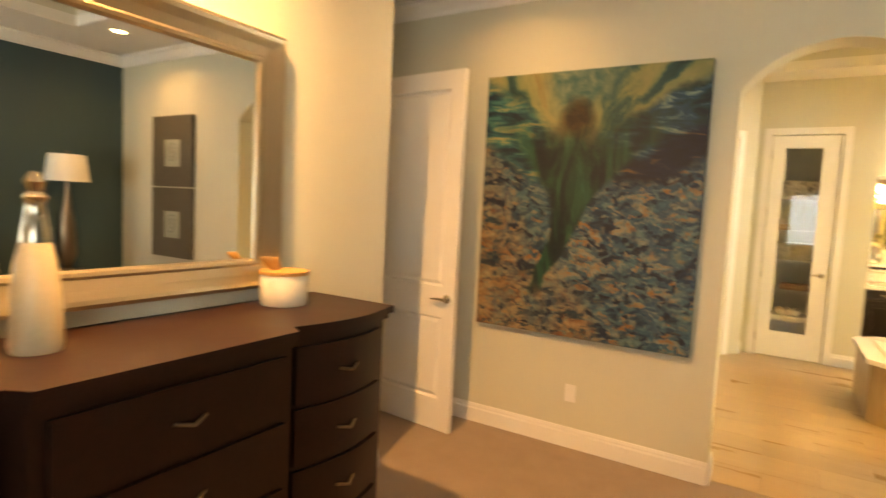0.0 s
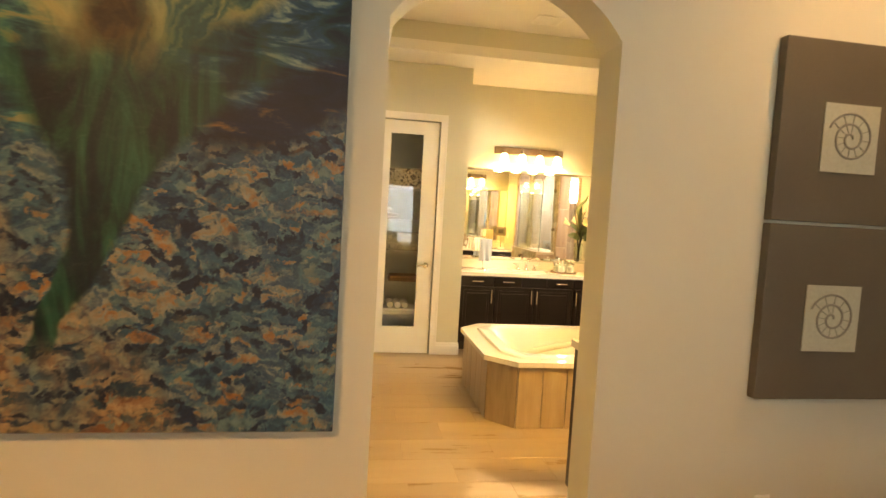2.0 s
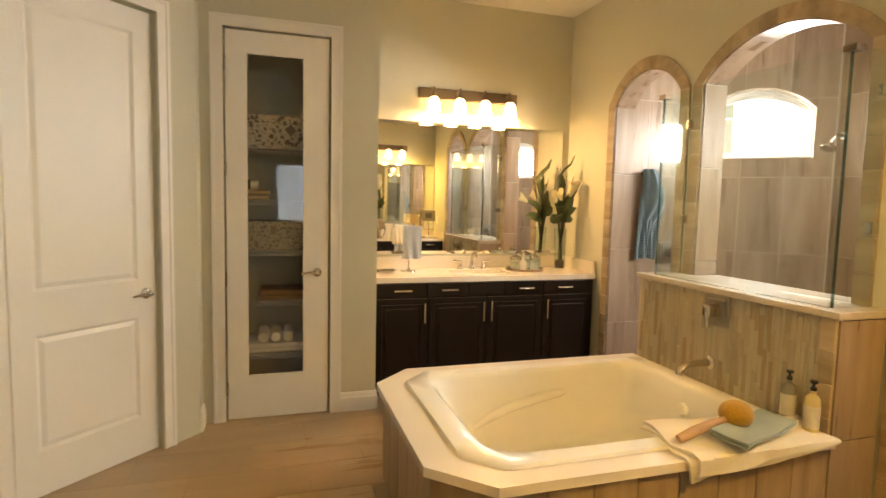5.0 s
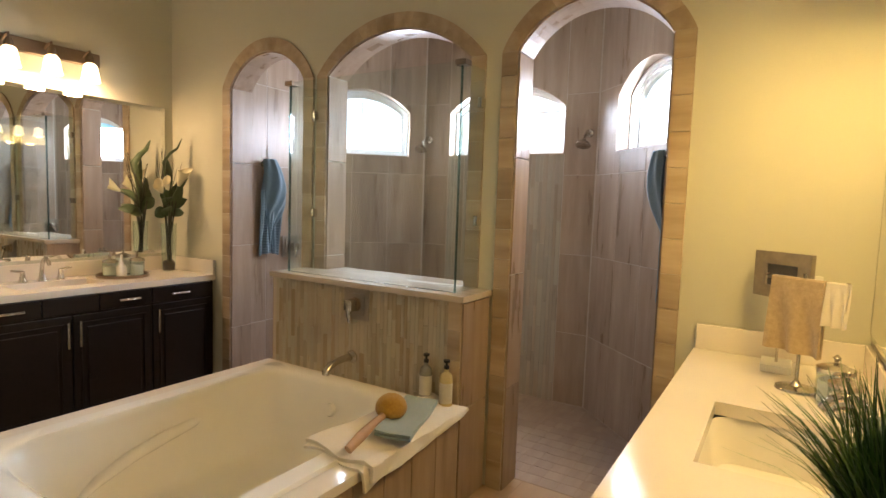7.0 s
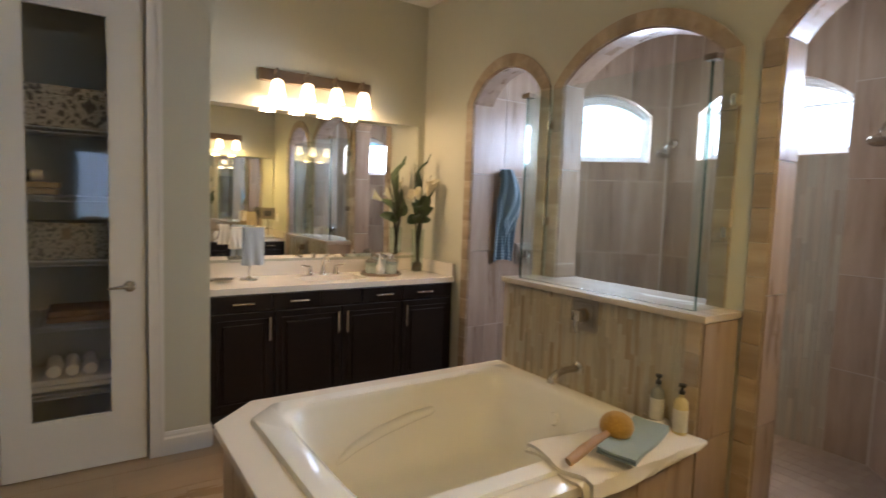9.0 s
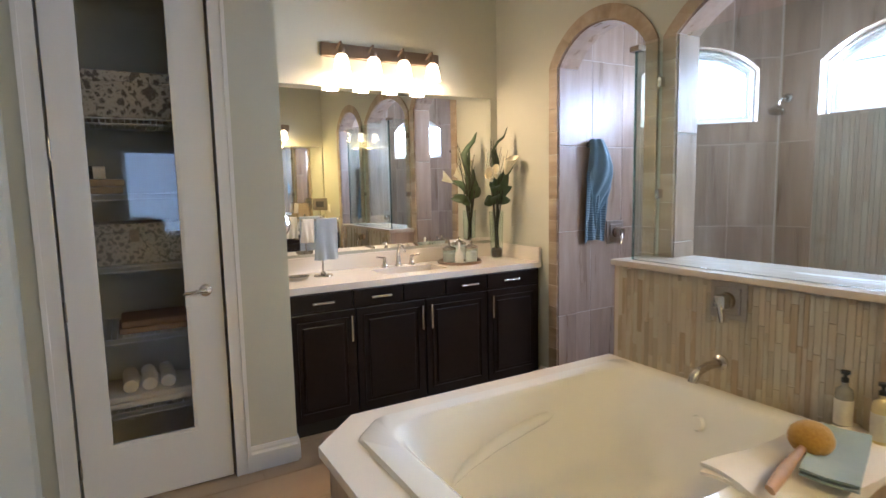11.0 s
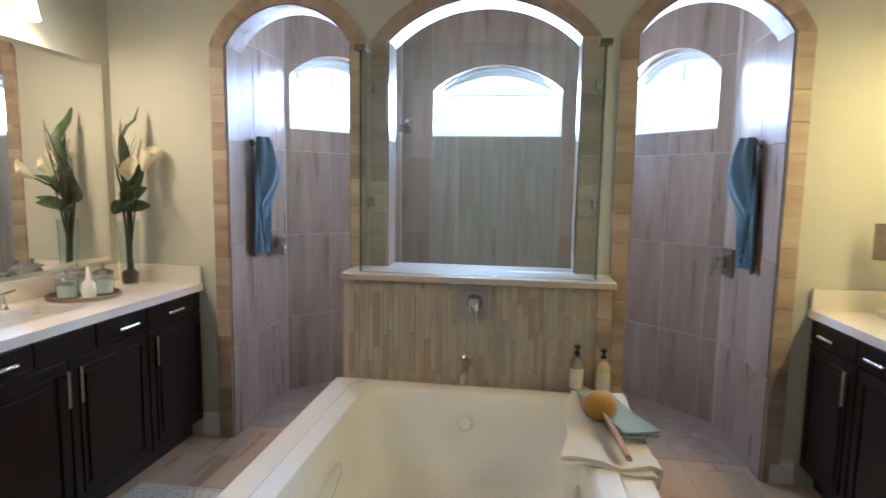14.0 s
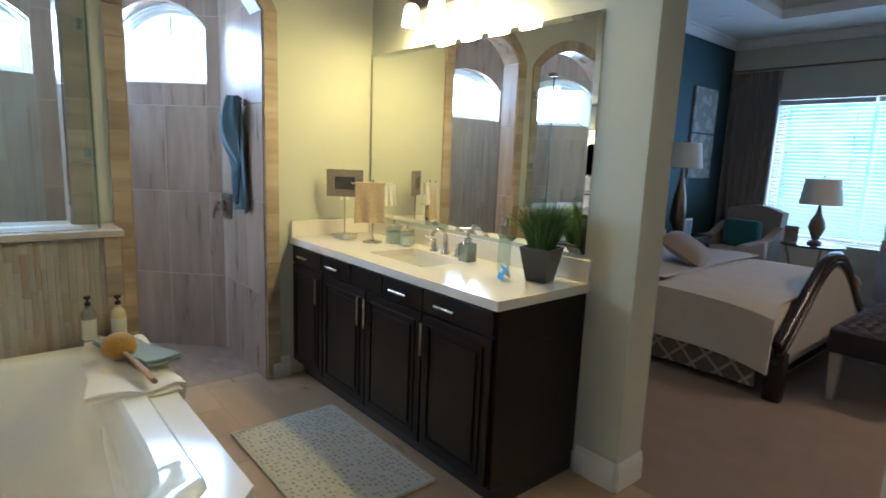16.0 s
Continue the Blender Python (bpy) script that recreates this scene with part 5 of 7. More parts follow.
def towel_stand(x, y, along, cloths, label, low=1.03):
    """A metal tree with a cross bar and hand towels over it."""
    s = thing("towel_stand", (x, y, T), label, "towel stand", "hand towel stands")
    part("base", lathe([(0, 0), (0.062, 0), (0.06, 0.008), (0.02, 0.014), (0.008, 0.03)], (x, y, T), 26), NICKEL, s, "", True)
    part("post", tube([(x, y, T + 0.02), (x, y, 1.30)], 0.006, 10), NICKEL, s)
    a = Vector((*along, 0)).normalized()
    p0, p1 = Vector((x, y, 1.275)) - a * 0.13, Vector((x, y, 1.275)) + a * 0.13
    part("bar", tube([p0 + Vector((0, 0, 0.012)), p0, p1, p1 + Vector((0, 0, 0.012))], 0.006, 10), NICKEL, s)
    side = Vector((-a.y, a.x, 0))
    for off, half, mat_, lab, drop in cloths:
        c = Vector((x, y, 0)) + a * off

        def f(u, v, c=c, half=half, drop=drop):
            t = (v - 0.5) * 2
            w = -half + 2 * half * u
            z = 1.284 - max(0.0, abs(t) - 0.08) * drop
            d = math.copysign(min(abs(t) / 0.08, 1.0) * 0.012, t) + 0.016 * t * math.sin(13 * u + 2 * t) * abs(t)
            return c + a * (w * (1 + 0.10 * abs(t))) + side * d + Vector((0, 0, z))

        single("hand_towel", sheet(f, 18, 40, 0.007), mat_, lab, "towel", "hand towels", smooth=True)


towel_stand(1.84, 9.28, (1, 0.15), ((0.035, 0.07, GREY_TOWEL, "grey-blue hand towel over a metal stand", 0.29), (-0.09, 0.035, WHITE_TOWEL, "white hand towel over a metal stand", 0.16)), "nickel hand towel stand on the far vanity")
towel_stand(2.955, 5.335, (0.57, 0.82), ((0.02, 0.085, TAN_TOWEL, "tan waffle hand towel over a metal stand", 0.27), (-0.105, 0.03, WHITE_TOWEL, "white hand towel over a metal stand", 0.15)), "nickel hand towel stand on the near vanity")


def jar(x, y, z, r, h, label):
    j = thing("glass_jar", (x, y, z), label, "jar", "apothecary jars")
    part("glass", lathe([(0, 0.001), (r, 0.001), (r, h), (r * 0.94, h), (r * 0.94, 0.006), (0, 0.006)], (x, y, z), 24), GLASS, j, "clear glass body", True)
    part("filling", lathe([(0, 0.007), (r * 0.88, 0.007), (r * 0.88, h * 0.72), (r * 0.6, h * 0.80), (0, h * 0.76)], (x, y, z), 20), plain("cotton", (0.78, 0.76, 0.70), 0.9, bump=0.4), j, "white cotton filling", True)
    part("lid", lathe([(r * 1.04, h), (r * 1.04, h + 0.012), (r * 0.6, h + 0.022), (0.006, h + 0.03), (0.006, h + 0.036), (0.012, h + 0.044), (0.0, h + 0.055)], (x, y, z), 24), NICKEL, j, "polished metal lid with knob", True)


tr = thing("vanity_tray", (2.86, 9.26, T), "round mirrored tray with a dark rim", "tray")
part("plate", lathe([(0, 0.006), (0.15, 0.006), (0.15, 0.0), (0, 0.0)], (2.86, 9.26, T), 40), MIRROR, tr)
part("rim", lathe([(0.15, 0.0), (0.162, 0.0), (0.164, 0.018), (0.158, 0.02), (0.151, 0.008)], (2.86, 9.26, T), 40), BRONZE, tr, "dark metal rim", True)
jar(2.79, 9.29, T + 0.0065, 0.048, 0.09, "clear jar of cotton with a metal lid")
jar(2.90, 9.33, T + 0.0065, 0.05, 0.12, "tall clear jar with a metal lid")
jar(2.93, 9.21, T + 0.0065, 0.046, 0.10, "clear jar with a domed metal lid")
tw = thing("white_dispenser", (2.82, 9.20, T + 0.0065), "small white ceramic bottle with a thin neck", "bottle")
part("bottle", lathe([(0, 0), (0.03, 0), (0.034, 0.03), (0.03, 0.07), (0.012, 0.09), (0.008, 0.15), (0.0, 0.152)], (2.82, 9.20, T + 0.0065), 18), PORCELAIN, tw, "", True)
sd = thing("soap_dish", (1.66, 9.22, T), "small chrome soap dish", "dish")
part("dish", lathe([(0, 0.006), (0.05, 0.008), (0.07, 0.022), (0.074, 0.022), (0.055, 0.002), (0.0, 0.0)], (1.66, 9.22, T), 24), NICKEL, sd, "", True)
mm = thing("makeup_mirror", (1.585, 9.33, T), "round chrome makeup mirror on a stem", "mirror")
part("base", lathe([(0, 0), (0.055, 0), (0.052, 0.008), (0.012, 0.02)], (1.585, 9.33, T), 22), NICKEL, mm, "", True)
part("stem", tube([(1.585, 9.33, T + 0.015), (1.585, 9.33, 1.18)], 0.006), NICKEL, mm)
mmm = Matrix.Translation((1.585, 9.33, 1.26)) @ pose(0, 0, 0, 80, 0, 20)
part("mirror", lathe([(0, 0.004), (0.075, 0.004), (0.075, -0.004), (0, -0.004)], n=30, m=mmm), MIRROR, mm)
part("ring", lathe([(0.0752, 0.006), (0.084, 0.004), (0.084, -0.004), (0.0752, -0.006)], n=30, m=mmm), NICKEL, mm, "", True)

# lilies in a glass vase
GREEN = plain("lily_leaf", (0.07, 0.105, 0.045), 0.45, grain=30, vary=0.35)
STEM = plain("dark_stem", (0.04, 0.038, 0.022), 0.6, grain=30, vary=0.3)
PETAL = plain("lily_petal", (0.72, 0.66, 0.46), 0.5, vary=0.06)
VX, VY = 3.20, 9.27
vs = thing("flower_vase", (VX, VY, T), "tall clear glass vase of cream calla lilies", "vase")
part("glass", lathe([(0, 0.001), (0.042, 0.001), (0.048, 0.03), (0.055, 0.36), (0.052, 0.36), (0.044, 0.03), (0.04, 0.012), (0, 0.012)], (VX, VY, T), 30), GLASS, vs, "clear tapered vase", True)
part("pebbles", lathe([(0, 0.013), (0.039, 0.013), (0.043, 0.07), (0.03, 0.085), (0.0, 0.08)], (VX, VY, T), 18), plain("river_pebbles", (0.09, 0.055, 0.03), 0.5, grain=120, vary=0.6, bump=0.9), vs, "brown pebbles", True)
rng = random.Random(4)
bm = bmesh.new()
for k in range(11):
    a, r = rng.uniform(0, 6.28), rng.uniform(0.004, 0.02)
    lean = rng.uniform(0.02, 0.07)
    tube([(VX + r * math.cos(a), VY + r * math.sin(a), T + 0.06), (VX + 0.8 * r * math.cos(a + 1), VY + 0.8 * r * math.sin(a + 1), T + 0.25), (VX + lean * math.cos(a + 1.4), VY + 0.7 * lean * math.sin(a + 1.4), T + 0.52)], [0.006, 0.006, 0.004], 7, bm)
part("stems", bm, STEM, vs, "dark bound stems", True)


def leaf_blade(base, tip, width, curl, bm=None):
    """A lily leaf with a fold along its rib."""
    b, t = Vector(base), Vector(tip)
    d = t - b
    side = d.cross(Vector((0.3, 1, 0.2))).normalized()
    up = side.cross(d).normalized()

    def f(u, v):
        w = width * math.sin(math.pi * min(1.0, u * 0.92 + 0.08)) ** 0.8
        k = (v - 0.5) * 2
        return b + d * u + side * (w * k) + up * (curl * math.sin(math.pi * u) + 0.25 * w * abs(k))
    return sheet(f, 10, 4, 0.0015, bm)


for base, tip, w, c in (((VX, VY, 1.35), (VX - 0.14, VY - 0.06, 1.37), 0.035, 0.02), ((VX, VY, 1.42), (VX - 0.10, VY - 0.1, 1.52), 0.03, 0.02), ((VX, VY, 1.36), (VX + 0.08, VY - 0.05, 1.56), 0.055, 0.02), ((VX, VY, 1.5), (VX + 0.0, VY + 0.02, 1.76), 0.03, -0.02), ((VX, VY, 1.45), (VX + 0.10, VY - 0.09, 1.62), 0.03, 0.02), ((VX, VY, 1.33), (VX - 0.08, VY - 0.12, 1.40), 0.04, 0.015), ((VX, VY, 1.36), (VX - 0.09, VY + 0.03, 1.33), 0.04, 0.02), ((VX, VY, 1.38), (VX + 0.13, VY - 0.03, 1.46), 0.045, 0.02), ((VX, VY, 1.40), (VX - 0.05, VY - 0.09, 1.47), 0.04, 0.02), ((VX, VY, 1.34), (VX + 0.06, VY - 0.10, 1.36), 0.035, 0.02)):
    part("leaf", leaf_blade(base, tip, w, c), GREEN, vs, "", True)
part("curled_leaf", tube([(VX, VY, 1.42), (VX - 0.02, VY, 1.60), (VX - 0.04, VY - 0.01, 1.72), (VX + 0.01, VY - 0.01, 1.79), (VX + 0.06, VY - 0.02, 1.83), (VX + 0.095, VY - 0.02, 1.905)], [0.008, 0.02, 0.028, 0.025, 0.02, 0.006], 8, flat=0.35), GREEN, vs, "long curled green leaf", True)
for k in range(16):
    a = rng.uniform(0, 6.28)
    part("twig", tube([(VX, VY, 1.36), (VX + 0.05 * math.cos(a), VY + 0.04 * math.sin(a), 1.52), (VX + 0.10 * math.cos(a + 0.3), VY - abs(0.07 * math.sin(a + 0.3)), rng.uniform(1.62, 1.82))], [0.003, 0.0025, 0.0015], 5), STEM, vs)


def calla(base, m, s=1.0):
    bm = tube([(VX, VY, 1.38), ((VX + base[0]) / 2, (VY + base[1]) / 2, (1.38 + base[2]) / 2 + 0.02), base], 0.005, 7)
    part("flower_stem", bm, GREEN, vs, "", True)

    def f(u, v):
        a = 2 * math.pi * u
        r = s * (0.006 + 0.028 * v ** 0.8) * (1 + 0.35 * v * max(0.0, math.cos(a)))
        return m @ Vector((r * math.cos(a), r * math.sin(a), s * (0.085 * v + 0.035 * v * v * max(0.0, math.cos(a)))))
    part("flower", sheet(f, 20, 10, 0.0015), PETAL, vs, "cream calla lily bloom", True)


calla((VX - 0.10, VY - 0.09, 1.50), Matrix.Translation((VX - 0.10, VY - 0.09, 1.50)) @ pose(0, 0, 0, 30, -50, 0))
calla((VX + 0.03, VY - 0.08, 1.55), Matrix.Translation((VX + 0.03, VY - 0.08, 1.55)) @ pose(0, 0, 0, 15, 10, 0), 1.3)
calla((VX - 0.03, VY - 0.05, 1.52), Matrix.Translation((VX - 0.03, VY - 0.05, 1.52)) @ pose(0, 0, 0, 25, -35, 0), 0.9)

# near vanity: picture on a stand, canisters, soap pump, potted grass, card
WOOD_GREY = plain("weathered_wood", (0.26, 0.22, 0.17), 0.7, grain=30, vary=0.3, bump=0.3)
pf = thing("picture_stand", (3.19, 5.395, T), "weathered wood picture frame on a stem and block", "picture")
part("block", box(3.12, 5.345, T, 3.26, 5.445, T + 0.028, 0.004), WHITE, pf, "white block base")
part("stem", tube([(3.19, 5.395, T + 0.02), (3.19, 5.395, 1.20)], 0.005), NICKEL, pf)
F_M = basis((3.19, 5.395, 0), (0.65, 0.76), (-0.76, 0.65))
part("frame", band([(-0.065, 1.225), (0.065, 1.225), (0.065, 1.305), (-0.065, 1.305)], [(-0.115, 1.18), (0.115, 1.18), (0.115, 1.35), (-0.115, 1.35)], -0.008, 0.012, F_M, closed=True), WOOD_GREY, pf, "weathered wood frame")
part("photo", box(-0.066, 1.224, -0.006, 0.066, 1.306, 0.002, m=F_M), plain("dark_photo", (0.09, 0.085, 0.08), 0.4, grain=14, vary=0.6), pf, "dark blurred landscape photograph")
jar(2.86, 5.24, T, 0.05, 0.10, "clear canister with a metal lid")
jar(2.75, 5.22, T, 0.045, 0.085, "clear canister with a metal lid")
sp = thing("soap_dispenser", (2.19, 5.24, T), "glass soap dispenser with teal liquid and pump", "dispenser")
part("bottle", box(2.155, 5.205, T, 2.225, 5.275, T + 0.10, 0.008), plain("teal_soap", (0.42, 0.50, 0.42), 0.1, **{"Transmission Weight": 0.6}), sp, "teal filled glass body", True)
bm = lathe([(0.02, 0.10), (0.02, 0.125), (0.008, 0.128), (0.008, 0.165), (0.016, 0.168), (0.014, 0.18), (0, 0.182)], (2.19, 5.24, T), 16)
tube([(2.19, 5.24, T + 0.172), (2.225, 5.27, T + 0.172), (2.24, 5.285, T + 0.16)], 0.007, 8, bm)
part("pump", bm, NICKEL, sp, "nickel pump head", True)
tg = thing("glass_bottle", (1.90, 5.27, T), "slim clear glass bottle", "bottle")
part("glass", lathe([(0, 0.001), (0.032, 0.001), (0.032, 0.15), (0.014, 0.19), (0.014, 0.235), (0.011, 0.235), (0.011, 0.188), (0.028, 0.148), (0.028, 0.006), (0, 0.006)], (1.90, 5.27, T), 20), GLASS, tg, "", True)
part("stopper", lathe([(0.011, 0.225), (0.016, 0.24), (0.014, 0.262), (0, 0.268)], (1.90, 5.27, T), 14), NICKEL, tg, "", True)
K_M = basis((1.80, 5.40, T), (-0.85, 0.5), (0.5, 0.85))
kc = thing("sign_card", (1.80, 5.40, T), "small folded blue and white card", "card")
part("card", box(-0.04, 0.0, 0.0, 0.04, 0.062, 0.0015, m=K_M @ pose(0, 0, 0, -18, 0, 0)), plain("blue_card", (0.04, 0.22, 0.55), 0.5), kc, "blue printed front")
part("card_back", box(-0.04, 0.0, -0.04, 0.04, 0.062, -0.0385, m=K_M @ pose(0, 0, 0, 18, 0, 0)), WHITE, kc)
part("print_bar", box(-0.035, 0.03, 0.0017, -0.002, 0.05, 0.0025, m=K_M @ pose(0, 0, 0, -18, 0, 0)), WHITE, kc, "white print")
PX, PY = 1.69, 5.25
pl = thing("potted_grass", (PX, PY, T), "artificial green grass in a square dark pot", "plant")
bm = bmesh.new()
lv = [(0.048, 0.0), (0.075, 0.15), (0.078, 0.155), (0.07, 0.155), (0.066, 0.13), (0.0, 0.13)]
rows = [[bm.verts.new((PX + s * math.cos(math.pi / 4 + k * math.pi / 2 + 0.25) * 1.414, PY + s * math.sin(math.pi / 4 + k * math.pi / 2 + 0.25) * 1.414, T + z)) for k in range(4)] for s, z in lv[:-1]]
for a, b in zip(rows, rows[1:]):
    for k in range(4):
        bm.faces.new((a[k], a[(k + 1) % 4], b[(k + 1) % 4], b[k]))
bm.faces.new(rows[0][::-1])
part("pot", bm, plain("graphite_glaze", (0.035, 0.033, 0.034), 0.35, vary=0.2), pl, "tapered square dark pot")
part("soil", lathe([(0, 0.128), (0.075, 0.126), (0.0, 0.124)], (PX, PY, T), 12), plain("moss", (0.05, 0.06, 0.02), 0.9, vary=0.5, bump=0.8), pl)
verts, faces = [], []
for k in range(850):
    a, r = rng.uniform(0, 6.283), 0.06 * math.sqrt(rng.random())
    h, out = rng.uniform(0.15, 0.275), rng.uniform(0.0, 0.125) * (0.3 + r / 0.06)
    bx, by = PX + r * math.cos(a), PY + r * math.sin(a)
    w, tw_ = rng.uniform(0.002, 0.0042), rng.uniform(0, 3.14)
    sx, sy = w * math.cos(tw_), w * math.sin(tw_)
    o = len(verts)
    for i in range(5):
        t = i / 4
        x, y, z = bx + out * t * t * math.cos(a), by + out * t * t * math.sin(a), T + 0.13 + h * (t - 0.25 * t * t * out / 0.1)
        y = max(y, SOUTH + 0.02)
        kk = 1 - 0.9 * t
        verts += [(x - sx * kk, y - sy * kk, z), (x + sx * kk, y + sy * kk, z)]
    faces += [(o + 2 * i, o + 2 * i + 1, o + 2 * i + 3, o + 2 * i + 2) for i in range(4)]
me = bpy.data.meshes.new("grass_blades")
me.from_pydata(verts, [], faces)
n = Nodes("grass_blade")
g = n.node("ShaderNodeNewGeometry")
me.materials.append(n.set(n.ramp(g.outputs["Random Per Island"], (0.0, (0.016, 0.05, 0.010)), (0.5, (0.04, 0.11, 0.02)), (1.0, (0.13, 0.23, 0.05))), 0.45))
gb = new("grass_blades", me)
gb.parent, gb.matrix_parent_inverse = pl, Matrix.Translation(pl.location).inverted()

# ---------------------------------------------------------------- linen closet
WIRE = plain("white_wire", (0.62, 0.61, 0.57), 0.4, vary=0.03)
SHELVES = (0.395, 0.765, 1.115, 1.46, 1.815)
for z in SHELVES:
    sh = thing("wire_shelf", (0.86, 9.15, z), "white wire closet shelf", "shelf", "wire shelves")
    bm = bmesh.new()
    for y in (8.915, 9.18, 9.44):
        tube([(0.362, y, z), (1.368, y, z)], 0.0035, 6, bm)
    tube([(0.362, 8.915, z - 0.025), (1.368, 8.915, z - 0.025)], 0.0035, 6, bm)
    part("rail", bm, WIRE, sh)
    bm = bmesh.new()
    for k in range(38):
        x = 0.375 + k * 0.0265
        box(x - 0.0015, 8.915, z + 0.002, x + 0.0015, 9.445, z + 0.005, bm=bm)
        box(x - 0.0015, 8.9135, z - 0.025, x + 0.0015, 8.9165, z + 0.002, bm=bm)
    part("wires", bm, WIRE, sh)


def floral(name, base, ink, scale):
    n = Nodes(name)
    v = n.coord()
    a = n.noise(v, scale, 3, 0.5, 2.5)
    vo = n.node("ShaderNodeTexVoronoi", Scale=scale * 0.9)
    n.link(v, vo.inputs["Vector"])
    f = n.math("ADD", n.math("MULTIPLY", a, 0.5), n.math("MULTIPLY", vo.outputs["Distance"], 0.5))
    return n.set(n.ramp(f, (0.38, ink), (0.44, base), (0.56, base), (0.62, ink)), 0.8)


def storage_box(x0, x1, y0, y1, z, h, material, label, flap=True):
    b = thing("storage_box", ((x0 + x1) / 2, (y0 + y1) / 2, z), label, "box", "linen closet boxes")
    part("body", box(x0, y0, z, x1, y1, z + h * 0.78, 0.006), material, b)
    part("lid", box(x0 - 0.006, y0 - 0.006, z + h * 0.7805, x1 + 0.006, y1 + 0.006, z + h, 0.006), material, b)
    if flap:
        part("clasp", box((x0 + x1) / 2 - 0.02, y0 - 0.012, z + h * 0.55, (x0 + x1) / 2 + 0.02, y0 - 0.007, z + h * 0.85, 0.003), WOOD_GREY, b)


def towel_stack(x0, x1, y0, y1, z, count, material, label, each=0.035):
    b = thing("folded_towels", ((x0 + x1) / 2, (y0 + y1) / 2, z), label, "towels", "linen closet towels")
    for k in range(count):
        part("towel", box(x0 + 0.012 * (k % 2), y0 + 0.01 * ((k + 1) % 2), z + k * each, x1 - 0.01 * ((k + 1) % 2), y1, z + (k + 0.96) * each, 0.012), material, b, "", True)


e = 0.006
storage_box(0.56, 1.02, 8.93, 9.25, SHELVES[4] + e, 0.215, floral("floral_print", (0.50, 0.45, 0.36), (0.12, 0.10, 0.085), 26), "cream storage box with a dark floral print", False)
storage_box(0.57, 1.03, 8.94, 9.25, SHELVES[2] + e, 0.20, floral("damask_print", (0.40, 0.38, 0.31), (0.20, 0.19, 0.165), 34), "grey-green damask storage box with a clasp")
towel_stack(0.56, 0.78, 8.95, 9.2, SHELVES[3] + e, 2, TAN_TOWEL, "two folded tan towels on a wire shelf")
towel_stack(0.70, 1.02, 8.95, 9.22, SHELVES[1] + e, 2, plain("rust_cloth", (0.28, 0.17, 0.10), 0.9, bump=0.3), "folded rust-coloured cloths on a wire shelf")
towel_stack(0.60, 1.04, 8.94, 9.25, SHELVES[0] + e, 2, WHITE_TOWEL, "folded white towels on a wire shelf")
rt = thing("rolled_towels", (0.82, 9.06, SHELVES[0] + e + 0.07), "three rolled white towels", "towels")
for k in range(3):
    x = 0.73 + 0.085 * k
    part("roll", tube([(x, 8.965, SHELVES[0] + e + 0.104), (x, 8.975, SHELVES[0] + e + 0.105), (x + 0.006, 9.1, SHELVES[0] + e + 0.108), (x, 9.2, SHELVES[0] + e + 0.105)], [0.032, 0.037, 0.039 - 0.003 * k, 0.036], 16), WHITE_TOWEL, rt, "", True)
rb = thing("ribbon_roll", (0.66, 9.05, SHELVES[3] + 0.08), "small rolled cloth tied with dark ribbon", "cloth")
part("roll", tube([(0.58, 9.02, SHELVES[3] + 0.108), (0.70, 9.02, SHELVES[3] + 0.108)], 0.03, 16), WHITE_TOWEL, rb, "", True)
part("ribbon", tube([(0.63, 9.02, SHELVES[3] + 0.108), (0.65, 9.02, SHELVES[3] + 0.108)], 0.0315, 16), BLACK, rb, "dark ribbon")

# ceiling vent in the tray
cv = thing("ceiling_vent", (2.0, 7.9, TRAY), "white slatted ceiling vent", "vent")
part("frame", band([(1.90, 7.82), (2.10, 7.82), (2.10, 7.98), (1.90, 7.98)], [(1.87, 7.79), (2.13, 7.79), (2.13, 8.01), (1.87, 8.01)], TRAY - 0.012, TRAY - 0.001, flat, closed=True), WHITE, cv)
for k in range(6):
    part("slat", box(1.90, 7.832 + k * 0.025, TRAY - 0.010, 2.10, 7.846 + k * 0.025, TRAY - 0.002), WHITE, cv)

# ---------------------------------------------------------------- bedroom furniture
LINEN = woven("linen_spread", (0.56, 0.51, 0.43), (0.74, 0.68, 0.59), 120)
PALE = woven("pale_runner", (0.50, 0.48, 0.45), (0.64, 0.62, 0.58), 120)
CHAIR = woven("beige_upholstery", (0.24, 0.19, 0.15), (0.36, 0.30, 0.24), 150)
CUSHION = woven("teal_cushion", (0.015, 0.10, 0.11), (0.03, 0.17, 0.18), 150)
LEATHER = plain("dark_velvet", (0.030, 0.022, 0.024), 0.6, grain=90, vary=0.3, bump=0.15)
DARKWOOD = plain("black_walnut", (0.022, 0.014, 0.012), 0.25, grain=35, vary=0.35)
WASHED = plain("whitewashed_leg", (0.48, 0.46, 0.42), 0.5, grain=40, vary=0.12)
LAMPSHADE = plain("linen_shade", (0.82, 0.78, 0.70), 0.85, grain=160, vary=0.05, bump=0.1)

bed = thing("bed", (2.2, 2.5, 0), "made bed with taupe spread and dark scrolled footboard", "bed")
BY_0, BY_1 = 1.58, 3.42
part("mattress", box(1.30, BY_0 + 0.04, 0.30, 3.22, BY_1 - 0.04, 0.60, 0.05), WHITE_TOWEL, bed, "", True)


